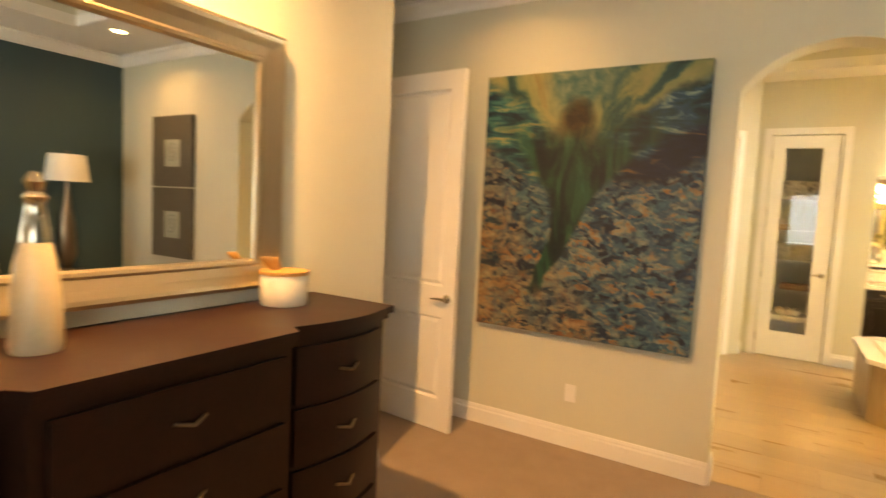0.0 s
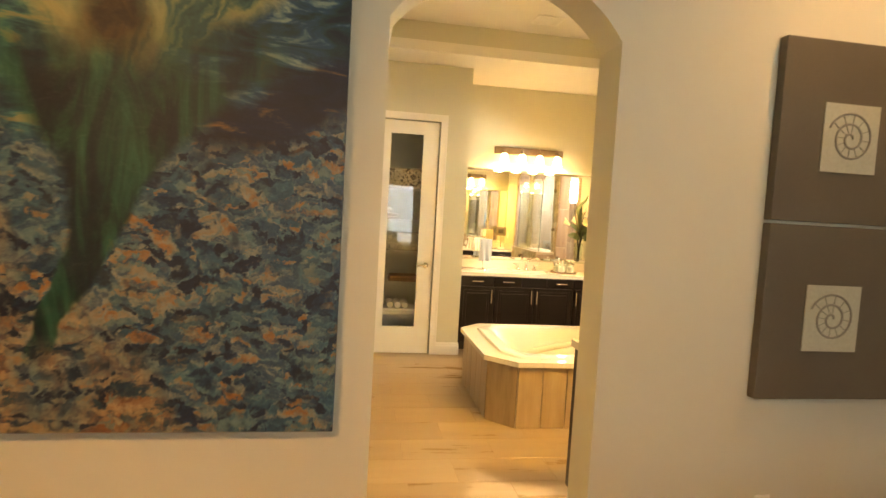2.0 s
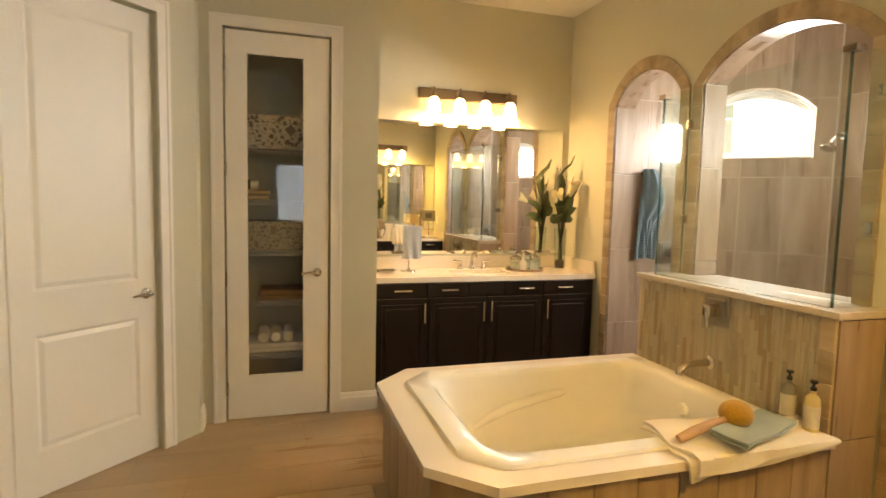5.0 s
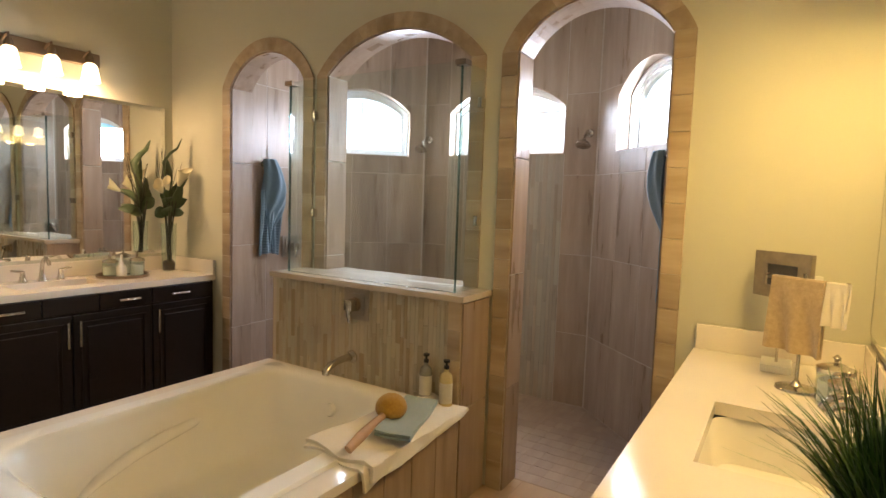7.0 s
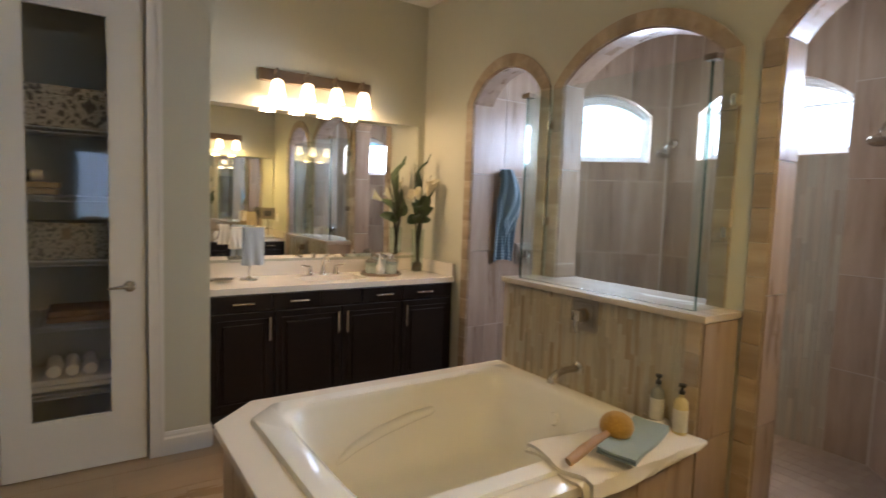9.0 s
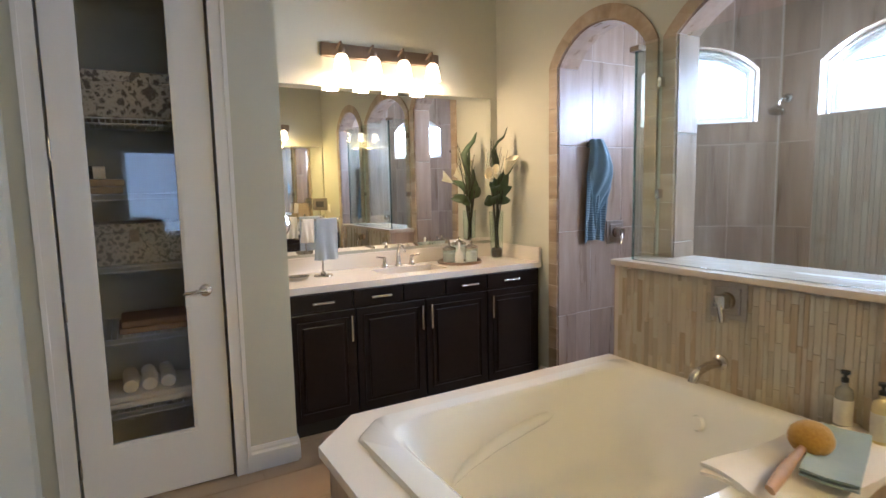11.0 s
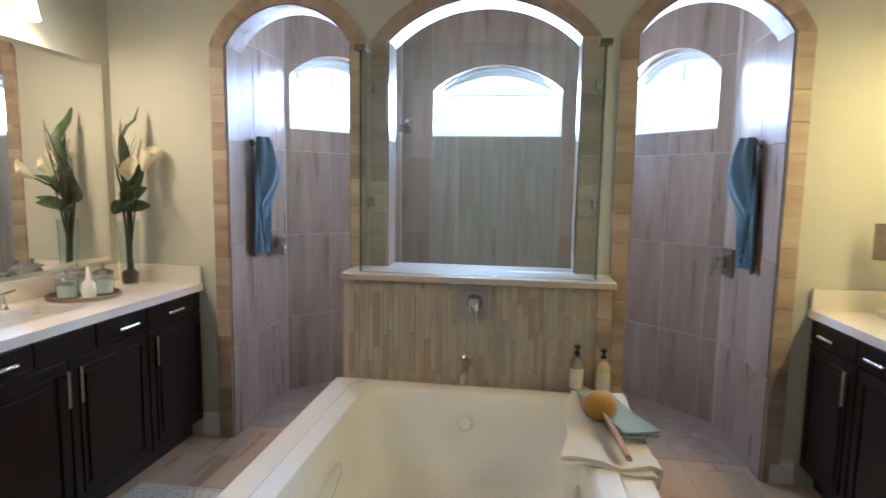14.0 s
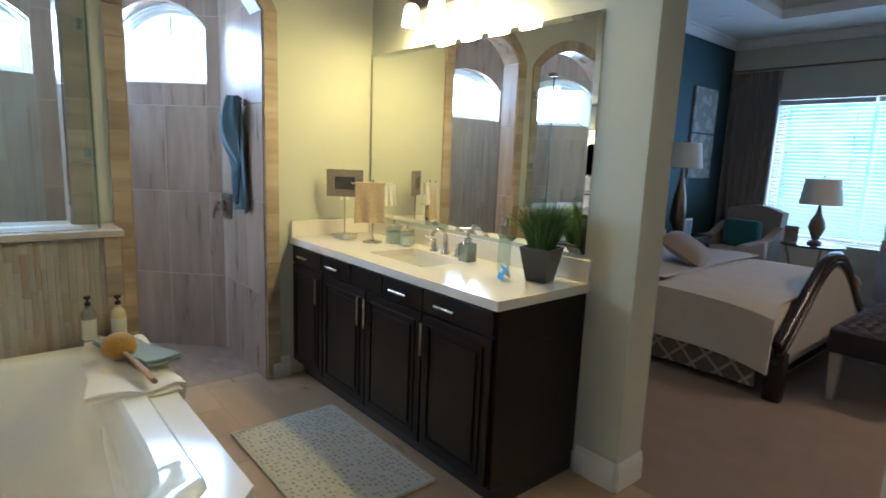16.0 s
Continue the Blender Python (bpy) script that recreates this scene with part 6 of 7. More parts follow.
def spread(u, v):
    x = 1.285 + 1.65 * u
    s = (v - 0.5) * 2
    half, drop = (BY_1 - BY_0) / 2 + 0.02, 0.36
    k = abs(s) * (half + drop)
    yc = (BY_0 + BY_1) / 2
    ripple = 0.012 * math.sin(14 * u + 2 * s) * max(0.0, k - half) / drop
    corner = 0.10 * (1 - u) ** 6
    if k < half:
        return Vector((x, yc + math.copysign(k, s), 0.635 + 0.012 * math.sin(5 * u) * math.sin(4 * v) - 0.03 * (k / half) ** 6))
    return Vector((x - corner * 0.2, yc + math.copysign(half + 0.012 + ripple + 0.04 * (k - half) + corner * 0.3, s), 0.605 - (k - half) - corner * 0.6))


part("bedspread", sheet(spread, 40, 44, 0.014), LINEN, bed, "taupe linen bedspread hanging to the skirt", True)
part("blanket", sheet(lambda u, v: Vector((2.05 + 0.8 * u, BY_0 + 0.03 + (BY_1 - BY_0 - 0.06) * v, 0.662 + 0.006 * math.sin(9 * u + 5 * v))), 12, 20, 0.012), PALE, bed, "pale folded blanket", True)
n = Nodes("trellis_fabric")
v = n.coord("Object", (8, 8, 8), (0, radians(45), 0))
wv = n.node("ShaderNodeTexVoronoi", Scale=1.0)
wv.feature = "DISTANCE_TO_EDGE"
wv.inputs["Randomness"].default_value = 0.0
n.link(v, wv.inputs["Vector"])
SKIRT = n.set(n.ramp(wv.outputs["Distance"], (0.05, (0.50, 0.46, 0.38)), (0.11, (0.17, 0.14, 0.11)), (0.26, (0.20, 0.17, 0.13)), (0.31, (0.46, 0.42, 0.35))), 0.9)
for y, s in ((BY_1 - 0.01, 1), (BY_0 + 0.01, -1)):
    part("bed_skirt", sheet(lambda u, w: Vector((1.36 + 1.85 * u, y + s * 0.006 * math.sin(40 * u), 0.055 + 0.30 * w)), 60, 4, 0.006), SKIRT, bed, "trellis patterned bed skirt", True)


def footboard_top(t):
    return 0.36 + 0.50 * math.sin(math.pi * t) ** 1.3


N_F = 30
fb = [(BY_0 + (BY_1 - BY_0) * k / N_F, footboard_top(k / N_F)) for k in range(N_F + 1)]
FB_M = basis((1.265, 0, 0), (0, 1), (-1, 0))
part("footboard", prism([(y, 0.14) for y in (BY_1 - 0.03, BY_0 + 0.03)] + [(y, z - 0.05) for y, z in fb], -0.01, 0.03, FB_M), woven("footboard_linen", (0.34, 0.32, 0.29), (0.46, 0.44, 0.41), 140), bed, "padded footboard panel")
for off, r in ((0.0, 0.035), (0.045, 0.018)):
    part("scroll_rail", tube([(1.25 - off * 0.6, y, z - off * 1.1) for y, z in fb], r, 12), DARKWOOD, bed, "dark carved top rail", True)
part("bottom_rail", box(1.235, BY_0 + 0.05, 0.14, 1.28, BY_1 - 0.05, 0.21, 0.008), DARKWOOD, bed)
for y in (BY_0 + 0.02, BY_1 - 0.02):
    part("bed_leg", box(1.19, y - 0.05, 0.0, 1.30, y + 0.05, 0.33, 0.02), DARKWOOD, bed, "heavy dark foot", True)
part("headboard", prism([(BY_0 - 0.03, 0.0), (BY_1 + 0.03, 0.0)] + [(BY_1 + 0.03 - (BY_1 - BY_0 + 0.06) * k / 20, 1.15 + 0.28 * math.sin(math.pi * k / 20)) for k in range(21)], 0.0, 0.07, basis((3.33, 0, 0), (0, 1), (-1, 0))), DARKWOOD, bed, "dark arched headboard")


def pillow(x, y, z, sx, sy, sz, rot, material, label):
    m = pose(x, y, z, *rot)

    def f(u, v):
        a, b = (u - 0.5) * 2, (v - 0.5) * 2
        return (a, b, (1 - a ** 4) ** 0.6 * (1 - b ** 4) ** 0.6)
    bm = sheet(lambda u, v: m @ Vector((f(u, v)[0] * sx * (1 - 0.06 * f(u, v)[1] ** 2), f(u, v)[1] * sy * (1 - 0.06 * f(u, v)[0] ** 2), f(u, v)[2] * sz)), 16, 16)
    sheet(lambda u, v: m @ Vector((f(u, v)[0] * sx * (1 - 0.06 * f(u, v)[1] ** 2), f(u, v)[1] * sy * (1 - 0.06 * f(u, v)[0] ** 2), -f(u, v)[2] * sz * 0.7)), 16, 16, bm=bm)
    bmesh.ops.remove_doubles(bm, verts=bm.verts, dist=0.0006)
    return single("pillow", bm, material, label, "pillow", "bed pillows", smooth=True)


pillow(2.28, 2.62, 0.765, 0.20, 0.27, 0.09, (0, -30, 14), CHAIR, "taupe fringed lumbar pillow on the bed")
pillow(2.98, 2.95, 0.84, 0.24, 0.34, 0.10, (0, -62, 0), LINEN, "taupe standing bed pillow")
pillow(2.98, 2.1, 0.84, 0.24, 0.34, 0.10, (0, -62, 0), LINEN, "taupe standing bed pillow")
pillow(2.86, 3.05, 0.80, 0.17, 0.24, 0.07, (0, -50, 0), PALE, "small pale bed pillow")

# tufted bench
bn = thing("tufted_bench", (0.80, 2.5, 0), "dark tufted velvet bench with whitewashed legs", "bench")
BN = (0.52, 1.07, 1.92, 3.10)


def tuft(u, v):
    x, y = BN[0] + (BN[1] - BN[0]) * u, BN[2] + (BN[3] - BN[2]) * v
    p, q = u * 4, v * 8
    dip = (math.sin(math.pi * (p + q)) * math.sin(math.pi * (p - q))) ** 2
    edge = min(1.0, 6 * min(u, 1 - u, v * 2, (1 - v) * 2)) ** 0.5
    return Vector((x, y, 0.47 + 0.035 * edge * dip ** 0.4 + 0.01 * edge))


part("cushion", sheet(tuft, 40, 80), LEATHER, bn, "deep-buttoned dark top", True)
part("apron", box(BN[0], BN[2], 0.32, BN[1], BN[3], 0.472, 0.015), LEATHER, bn, "", True)
for p in range(1, 4):
    for q in range(1, 8):
        if (p + q) % 2 == 0:
            x, y = BN[0] + (BN[1] - BN[0]) * p / 4, BN[2] + (BN[3] - BN[2]) * q / 8
            part("button", lathe([(0.012, 0.0), (0.009, 0.007), (0, 0.009)], (x, y, 0.48), 8), LEATHER, bn)
for x in (BN[0] + 0.05, BN[1] - 0.05):
    for y in (BN[2] + 0.05, BN[3] - 0.05):
        bm = bmesh.new()
        a = [bm.verts.new((x + sx * 0.02, y + sy * 0.02, 0)) for sx, sy in ((-1, -1), (1, -1), (1, 1), (-1, 1))]
        b = [bm.verts.new((x + sx * 0.034, y + sy * 0.034, 0.3195)) for sx, sy in ((-1, -1), (1, -1), (1, 1), (-1, 1))]
        for k in range(4):
            bm.faces.new((a[k], a[(k + 1) % 4], b[(k + 1) % 4], b[k]))
        bm.faces.new(a[::-1])
        bm.faces.new(b)
        part("leg", bm, WASHED, bn, "tapered whitewashed leg")


def armchair(at, turn, label):
    """An upholstered chair facing its local +y."""
    c = thing("armchair", (0, 0, 0), label, "armchair", "window armchairs")
    part("seat", box(-0.33, -0.30, 0.18, 0.33, 0.36, 0.42, 0.04), CHAIR, c, "", True)
    part("seat_cushion", box(-0.27, -0.20, 0.421, 0.27, 0.38, 0.53, 0.045), CHAIR, c, "", True)
    back = [(-0.34, 0.20), (0.34, 0.20)] + [(0.34 - 0.68 * k / 16, 0.96 + 0.07 * math.sin(math.pi * k / 16)) for k in range(17)]
    part("backrest", prism(back, -0.02, 0.11, Matrix(((1, 0, 0, 0), (0, -0.12, 1, -0.40), (0, 1, 0, 0), (0, 0, 0, 1)))), CHAIR, c, "", True)
    for s in (-1, 1):
        part("arm", prism([(-0.38, 0.20), (0.36, 0.20), (0.36, 0.56), (0.30, 0.62), (-0.15, 0.66), (-0.38, 0.80)], s * 0.335 - 0.055, s * 0.335 + 0.055, Matrix(((0, 0, 1, 0), (1, 0, 0, 0), (0, 1, 0, 0), (0, 0, 0, 1)))), CHAIR, c, "", True)
        for y in (-0.30, 0.30):
            part("leg", tube([(s * 0.29, y, 0.0), (s * 0.29, y, 0.19)], [0.016, 0.026], 8), DARKWOOD, c)
    c.matrix_basis = pose(*at, 0, 0, turn)
    m = c.matrix_basis
    bm = bmesh.new()
    box(-0.22, -0.26, 0.54, 0.22, -0.14, 0.86, 0.05, bm)
    bm.transform(m)
    single("throw_cushion", bm, CUSHION, "teal square cushion on an armchair", "cushion", "armchair cushions", smooth=True)


armchair((2.80, 0.40, 0), -10, "beige upholstered armchair by the window")
armchair((0.90, 0.45, 0), 25, "beige upholstered armchair by the window")

# side table, lamp and photo frame
st = thing("side_table", (2.00, 0.28, 0), "round glass-topped side table with metal legs", "side table")
part("tabletop", lathe([(0, 0.0), (0.30, 0.0), (0.31, 0.01), (0.30, 0.022), (0, 0.022)], (2.00, 0.28, 0.655), 40), plain("smoked_top", (0.06, 0.06, 0.06), 0.08), st, "", True)
for k in range(3):
    a = 2.1 * k + 0.4
    part("leg", tube([(2.00 + 0.24 * math.cos(a), 0.28 + 0.24 * math.sin(a), 0.0), (2.00 + 0.16 * math.cos(a), 0.28 + 0.16 * math.sin(a), 0.33), (2.00 + 0.25 * math.cos(a), 0.28 + 0.25 * math.sin(a), 0.655)], 0.011, 8), BRONZE, st)


def table_lamp(x, y, z, label, body, lift=0.0):
    t = thing("table_lamp", (x, y, z), label, "table lamp", "bedroom table lamps")
    part("base", lathe([(0, 0), (0.07, 0), (0.07, 0.02), (0.03, 0.04), (0.055, 0.10), (0.085, 0.18), (0.07, 0.25 + lift * 0.5), (0.03, 0.33 + lift * 0.8), (0.014, 0.42 + lift), (0.014, 0.46 + lift), (0, 0.46 + lift)], (x, y, z), 26), body, t, "", True)
    part("shade", lathe([(0.20, 0.43 + lift), (0.165, 0.70 + lift), (0.163, 0.70 + lift), (0.198, 0.43 + lift)], (x, y, z), 36), LAMPSHADE, t, "drum shade", True)
    part("finial", tube([(x, y, z + 0.46 + lift), (x, y, z + 0.74 + lift)], [0.005, 0.008], 8), BRONZE, t)


table_lamp(2.00, 0.22, 0.678, "taupe ceramic table lamp with a linen drum shade", plain("taupe_glaze", (0.16, 0.12, 0.09), 0.3, vary=0.2))
ph = thing("photo_frame", (2.18, 0.36, 0.678), "small dark photo frame on the side table", "photo frame")
part("frame", box(2.12, 0.36, 0.678, 2.26, 0.375, 0.86, 0.006), WOOD_GREY, ph)
part("photo", box(2.145, 0.3755, 0.71, 2.235, 0.3775, 0.83), plain("sepia_photo", (0.20, 0.15, 0.11), 0.4, vary=0.5, grain=20), ph)


def nightstand(y, label):
    nd = thing("nightstand", (3.08, y, 0), label, "nightstand", "nightstands")
    part("body", box(2.86, y - 0.27, 0.08, 3.30, y + 0.27, 0.66, 0.006), DARKWOOD, nd)
    part("top", box(2.84, y - 0.29, 0.6605, 3.31, y + 0.29, 0.69, 0.006), DARKWOOD, nd)
    for z in (0.12, 0.39):
        d = part("drawer", box(2.842, y - 0.24, z, 2.8595, y + 0.24, z + 0.24, 0.004), DARKWOOD, nd)
        part("knob", lathe([(0.0, 0.02), (0.012, 0.018), (0.006, 0.0)], n=12, m=Matrix.Translation((2.842, y, z + 0.12)) @ pose(0, 0, 0, 0, -90, 0)), BRONZE, d)
    for s in (-1, 1):
        for x in (2.88, 3.27):
            part("leg", box(x - 0.02, y + s * 0.24 - 0.02, 0, x + 0.02, y + s * 0.24 + 0.02, 0.08), DARKWOOD, nd)


nightstand(1.10, "dark wood nightstand beside the bed")
nightstand(4.15, "dark wood nightstand beside the bed")
table_lamp(3.08, 1.20, 0.69, "tall bronze table lamp with a taupe drum shade", BRONZE, 0.32)
table_lamp(3.08, 4.2, 0.69, "tall bronze table lamp with a cream drum shade", BRONZE, 0.50)
np_ = thing("photo_frame", (2.95, 1.25, 0.69), "white photo frame on the nightstand", "photo frame")
part("frame", box(2.90, 1.22, 0.69, 2.92, 1.38, 0.90, 0.005, m=None), WHITE, np_)
part("photo", box(2.8975, 1.24, 0.715, 2.8995, 1.36, 0.875), plain("blue_photo", (0.18, 0.28, 0.36), 0.3, vary=0.5, grain=18), np_)
for z0 in (1.32, 1.87):
    wa = thing("wall_art", (BED_E, 0.32, z0), "pale abstract panel on the teal wall", "picture", "teal wall panels")
    part("canvas", box(BED_E - 0.035, 0.02, z0, BED_E - 0.002, 0.60, z0 + 0.53, 0.003), floral("misty_paint", (0.20, 0.20, 0.17), (0.33, 0.31, 0.26), 5), wa)

# blinds, curtains and rod at the bedroom window
bl = thing("window_blind", (1.78, BED_S + 0.03, 0.64), "white slatted blind with open slats", "blind")
for x0, x1 in ((0.815, 1.765), (1.795, 2.745)):
    part("headrail", box(x0, BED_S - 0.05, 2.235, x1, BED_S + 0.0, 2.29, 0.003), WHITE, bl)
    base = None
    for k in range(36):
        z = 0.665 + k * 0.0435
        m = pose((x0 + x1) / 2, BED_S - 0.026, z, 24, 0, 0)
        if base is None:
            base = finish(box(-(x1 - x0) / 2, -0.023, -0.0013, (x1 - x0) / 2, 0.023, 0.0013), "slat", WHITE)
        o = new("slat", base)
        o.matrix_world = Matrix.Translation(bl.location).inverted() @ m
        o.parent = bl
    for f in (0.15, 0.85):
        x = x0 + (x1 - x0) * f
        part("ladder_tape", box(x - 0.004, BED_S - 0.0005, 0.66, x + 0.004, BED_S + 0.001, 2.24), WHITE, bl)


def curtain(x0, x1, label):
    c = thing("curtain", ((x0 + x1) / 2, BED_S + 0.09, 0.01), label, "curtain", "bedroom curtains")
    part("cloth", sheet(lambda u, v: Vector((x0 + (x1 - x0) * u, BED_S + 0.10 + 0.035 * math.sin(2 * math.pi * 6.5 * u) * (0.6 + 0.4 * (1 - v)), 0.015 + 2.62 * v)), 90, 10, 0.004), woven("taupe_drape", (0.16, 0.13, 0.11), (0.25, 0.21, 0.18), 120), c, "", True)


curtain(2.72, 3.30, "taupe pleated curtain hanging to the floor")
curtain(0.18, 0.80, "taupe pleated curtain hanging to the floor")
ro = thing("curtain_rod", (1.75, BED_S + 0.10, 2.66), "dark metal curtain rod with ball finials", "curtain rod")
part("rod", tube([(0.10, BED_S + 0.10, 2.665), (3.33, BED_S + 0.10, 2.665)], 0.012, 10), BRONZE, ro)
for x in (0.3, 1.75, 3.2):
    part("bracket", tube([(x, BED_S + 0.002, 2.665), (x, BED_S + 0.10, 2.665)], 0.008, 8), BRONZE, ro)
# crown moulding
for a, b, out in (((-4.0, BED_N), (BED_E, BED_N), (0, -1)), ((BED_W, BED_S), (BED_E, BED_S), (0, 1)), ((BED_E, BED_S), (BED_E, BED_N), (-1, 0)), ((BED_W, BED_S), (BED_W, 3.92), (1, 0))):
    m = basis(a, (b[0] - a[0], b[1] - a[1]), out)
    w = math.hypot(b[0] - a[0], b[1] - a[1])
    bm = bmesh.new()
    prof = [(0.001, BED_C - 0.11), (0.012, BED_C - 0.11), (0.02, BED_C - 0.085), (0.06, BED_C - 0.03), (0.085, BED_C - 0.018), (0.085, BED_C - 0.001), (0.001, BED_C - 0.001)]
    rows = [[bm.verts.new(m @ Vector((u, z, d))) for d, z in prof] for u in (0, w)]
    for i in range(len(prof)):
        j = (i + 1) % len(prof)
        bm.faces.new((rows[0][i], rows[0][j], rows[1][j], rows[1][i]))
    single("trim_crown", bm, WHITE, "white crown moulding", "trim", kind="structure")

# things on the dresser
MERCURY = metal("mercury_glass", (0.62, 0.58, 0.48), 0.12)
bv = thing("decor_bottle", (-1.05, 2.10, DR_H), "tall bottle, silver neck over a cream body", "bottle")
part("body", lathe([(0, 0), (0.06, 0), (0.064, 0.02), (0.06, 0.14), (0.05, 0.24), (0.036, 0.30), (0.0, 0.30)], (-1.05, 2.10, DR_H), 28), plain("cream_glaze", (0.55, 0.47, 0.32), 0.3, vary=0.1), bv, "cream glazed body", True)
part("neck", lathe([(0.037, 0.298), (0.033, 0.34), (0.026, 0.37), (0.022, 0.40), (0.03, 0.42), (0.018, 0.435), (0.026, 0.46), (0.014, 0.485), (0, 0.49)], (-1.05, 2.10, DR_H), 24), MERCURY, bv, "silvered glass neck", True)
cn = thing("canister", (-1.12, 3.04, DR_H), "white ribbed canister with a wooden lid", "canister")
n_ = 40
bm = bmesh.new()
prof = [(0.0, 0.0), (0.095, 0.0), (0.10, 0.01), (0.10, 0.12), (0.096, 0.128), (0.0, 0.128)]
part("body", lathe(prof, (-1.12, 3.04, DR_H), n_, bm), plain("white_ceramic", (0.62, 0.58, 0.48), 0.25, grain=30, vary=0.1, bump=0.3), cn, "textured white ceramic", True)
part("lid", lathe([(0, 0.1285), (0.103, 0.1285), (0.103, 0.143), (0.0, 0.146)], (-1.12, 3.04, DR_H), n_), plain("honey_wood", (0.38, 0.21, 0.08), 0.45, vary=0.2), cn, "honey-coloured wooden lid", True)
part("finial", tube([(-1.14, 3.02, DR_H + 0.146), (-1.14, 2.99, DR_H + 0.18), (-1.15, 2.94, DR_H + 0.20)], [0.02, 0.03, 0.006], 10, flat=0.5), plain("honey_wood_knob", (0.40, 0.22, 0.08), 0.45, vary=0.2), cn, "leaf-shaped wooden knob", True)
jv = thing("decor_jar", (-1.02, 1.80, DR_H), "cream ceramic jar on the dresser", "jar")
part("body", lathe([(0, 0), (0.06, 0), (0.085, 0.05), (0.08, 0.14), (0.05, 0.19), (0.055, 0.2), (0, 0.2)], (-1.02, 1.80, DR_H), 24), plain("ivory_glaze", (0.55, 0.48, 0.35), 0.3, vary=0.1), jv, "", True)


def downlight(x, y, z, power, label="recessed ceiling downlight with a white ring"):
    d = thing("ceiling_downlight", (x, y, z), label, "ceiling lamp", "ceiling downlights")
    part("ring", lathe([(0.055, -0.004), (0.085, -0.004), (0.085, 0.0), (0.055, 0.0)], (x, y, z - 0.001), 28), WHITE, d)
    part("lens", lathe([(0, -0.002), (0.054, -0.002), (0.054, -0.001), (0, -0.001)], (x, y, z - 0.001), 24), glow("downlight_lens", (1.0, 0.75, 0.45), 12) if power else PLASTIC, d)
    if power:
        lamp("downlight", "AREA", look((x, y, z - 0.02), (x, y, 0)), power, (1.0, 0.63, 0.31), 0.11, spread=150)


# the downlight at (2.3, 4.3) is unseen, added to brighten the wall beside the passage
for x, y, p in ((-0.85, 2.3, 22), (-0.85, 4.3, 1.6), (2.3, 4.3, 2.5), (2.95, 0.9, 0.0)):
    downlight(x, y, BED_C, p)

# self-lit cards outside the windows; their emission stands in for blown-out daylight
n = Nodes("glowing_outdoors")
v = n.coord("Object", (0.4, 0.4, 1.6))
sky_glow = n.ramp(n.noise(v, 1.1, 3), (0.35, (0.62, 0.86, 1.0)), (0.6, (0.95, 1.0, 1.0)))
OUTDOOR_GLOW = n.set((0.5, 0.5, 0.5), 1.0, 0.0, **{"Emission Color": sky_glow, "Emission Strength": 1.9})
single("backdrop", box(11.0, -4, -0.3, 11.1, 19, 9), OUTDOOR_GLOW, "self-lit pale card standing in for bright daylight outside the shower windows", "backdrop", kind="structure")
# garden card: daylight on the greenery is put in as bluish emission
n = Nodes("glowing_garden")
v = n.coord("Object", (1, 1, 1))
sp_ = n.node("ShaderNodeSeparateXYZ")
n.link(v, sp_.inputs[0])
leafy = n.ramp(n.noise(v, 1.6, 5, 0.6), (0.4, (0.10, 0.40, 0.55)), (0.6, (0.45, 0.85, 1.0)))
lawn_mix = n.mix(n.math("MULTIPLY", n.math("SUBTRACT", sp_.outputs[2], 0.3), 0.6, clamp=True), (0.40, 0.62, 0.28), leafy)
GARDEN = n.set((0.3, 0.3, 0.3), 1.0, 0.0, **{"Emission Color": lawn_mix, "Emission Strength": 1.1})
single("backdrop_garden", box(-8, -8.1, -0.3, 12, -8.0, 8), GARDEN, "self-lit card standing in for the daylit garden outside the bedroom window", "backdrop", kind="structure")

# ---------------------------------------------------------------- tiles, the pieces that can be told apart
GAP = 0.0042


def tile_mesh(name, w, h, t, material):
    """A tile that lies on u (w) and v (h), its back at d = 0, with eased edges."""
    bm = bmesh.new()
    e = 0.0015
    low = [bm.verts.new((x, y, 0)) for x, y in ((0, 0), (w, 0), (w, h), (0, h))]
    mid = [bm.verts.new((x, y, t - e)) for x, y in ((0, 0), (w, 0), (w, h), (0, h))]
    top = [bm.verts.new((x, y, t)) for x, y in ((e, e), (w - e, e), (w - e, h - e), (e, h - e))]
    for a, b in ((low, mid), (mid, top)):
        for k in range(4):
            bm.faces.new((a[k], a[(k + 1) % 4], b[(k + 1) % 4], b[k]))
    bm.faces.new(top)
    return finish(bm, name, material)


MESHES = {}


def tile(name, w, h, t, material, parent, m):
    key = (name, round(w, 3), round(h, 3), t, material.name)
    if key not in MESHES:
        MESHES[key] = tile_mesh(name, w, h, t, material)
    ob = new(name, MESHES[key])
    ob.parent = parent
    ob.matrix_world = m
    return ob


def piece(name, points, t, material, parent, m):
    """An odd-shaped tile."""
    bm = prism(points, 0.0, t)
    ob = new(name, finish(bm, name, material))
    ob.parent = parent
    ob.matrix_world = m
    return ob


ROWS_Z = (0.0, 0.545, 1.14, 1.73, 2.32, 2.915)


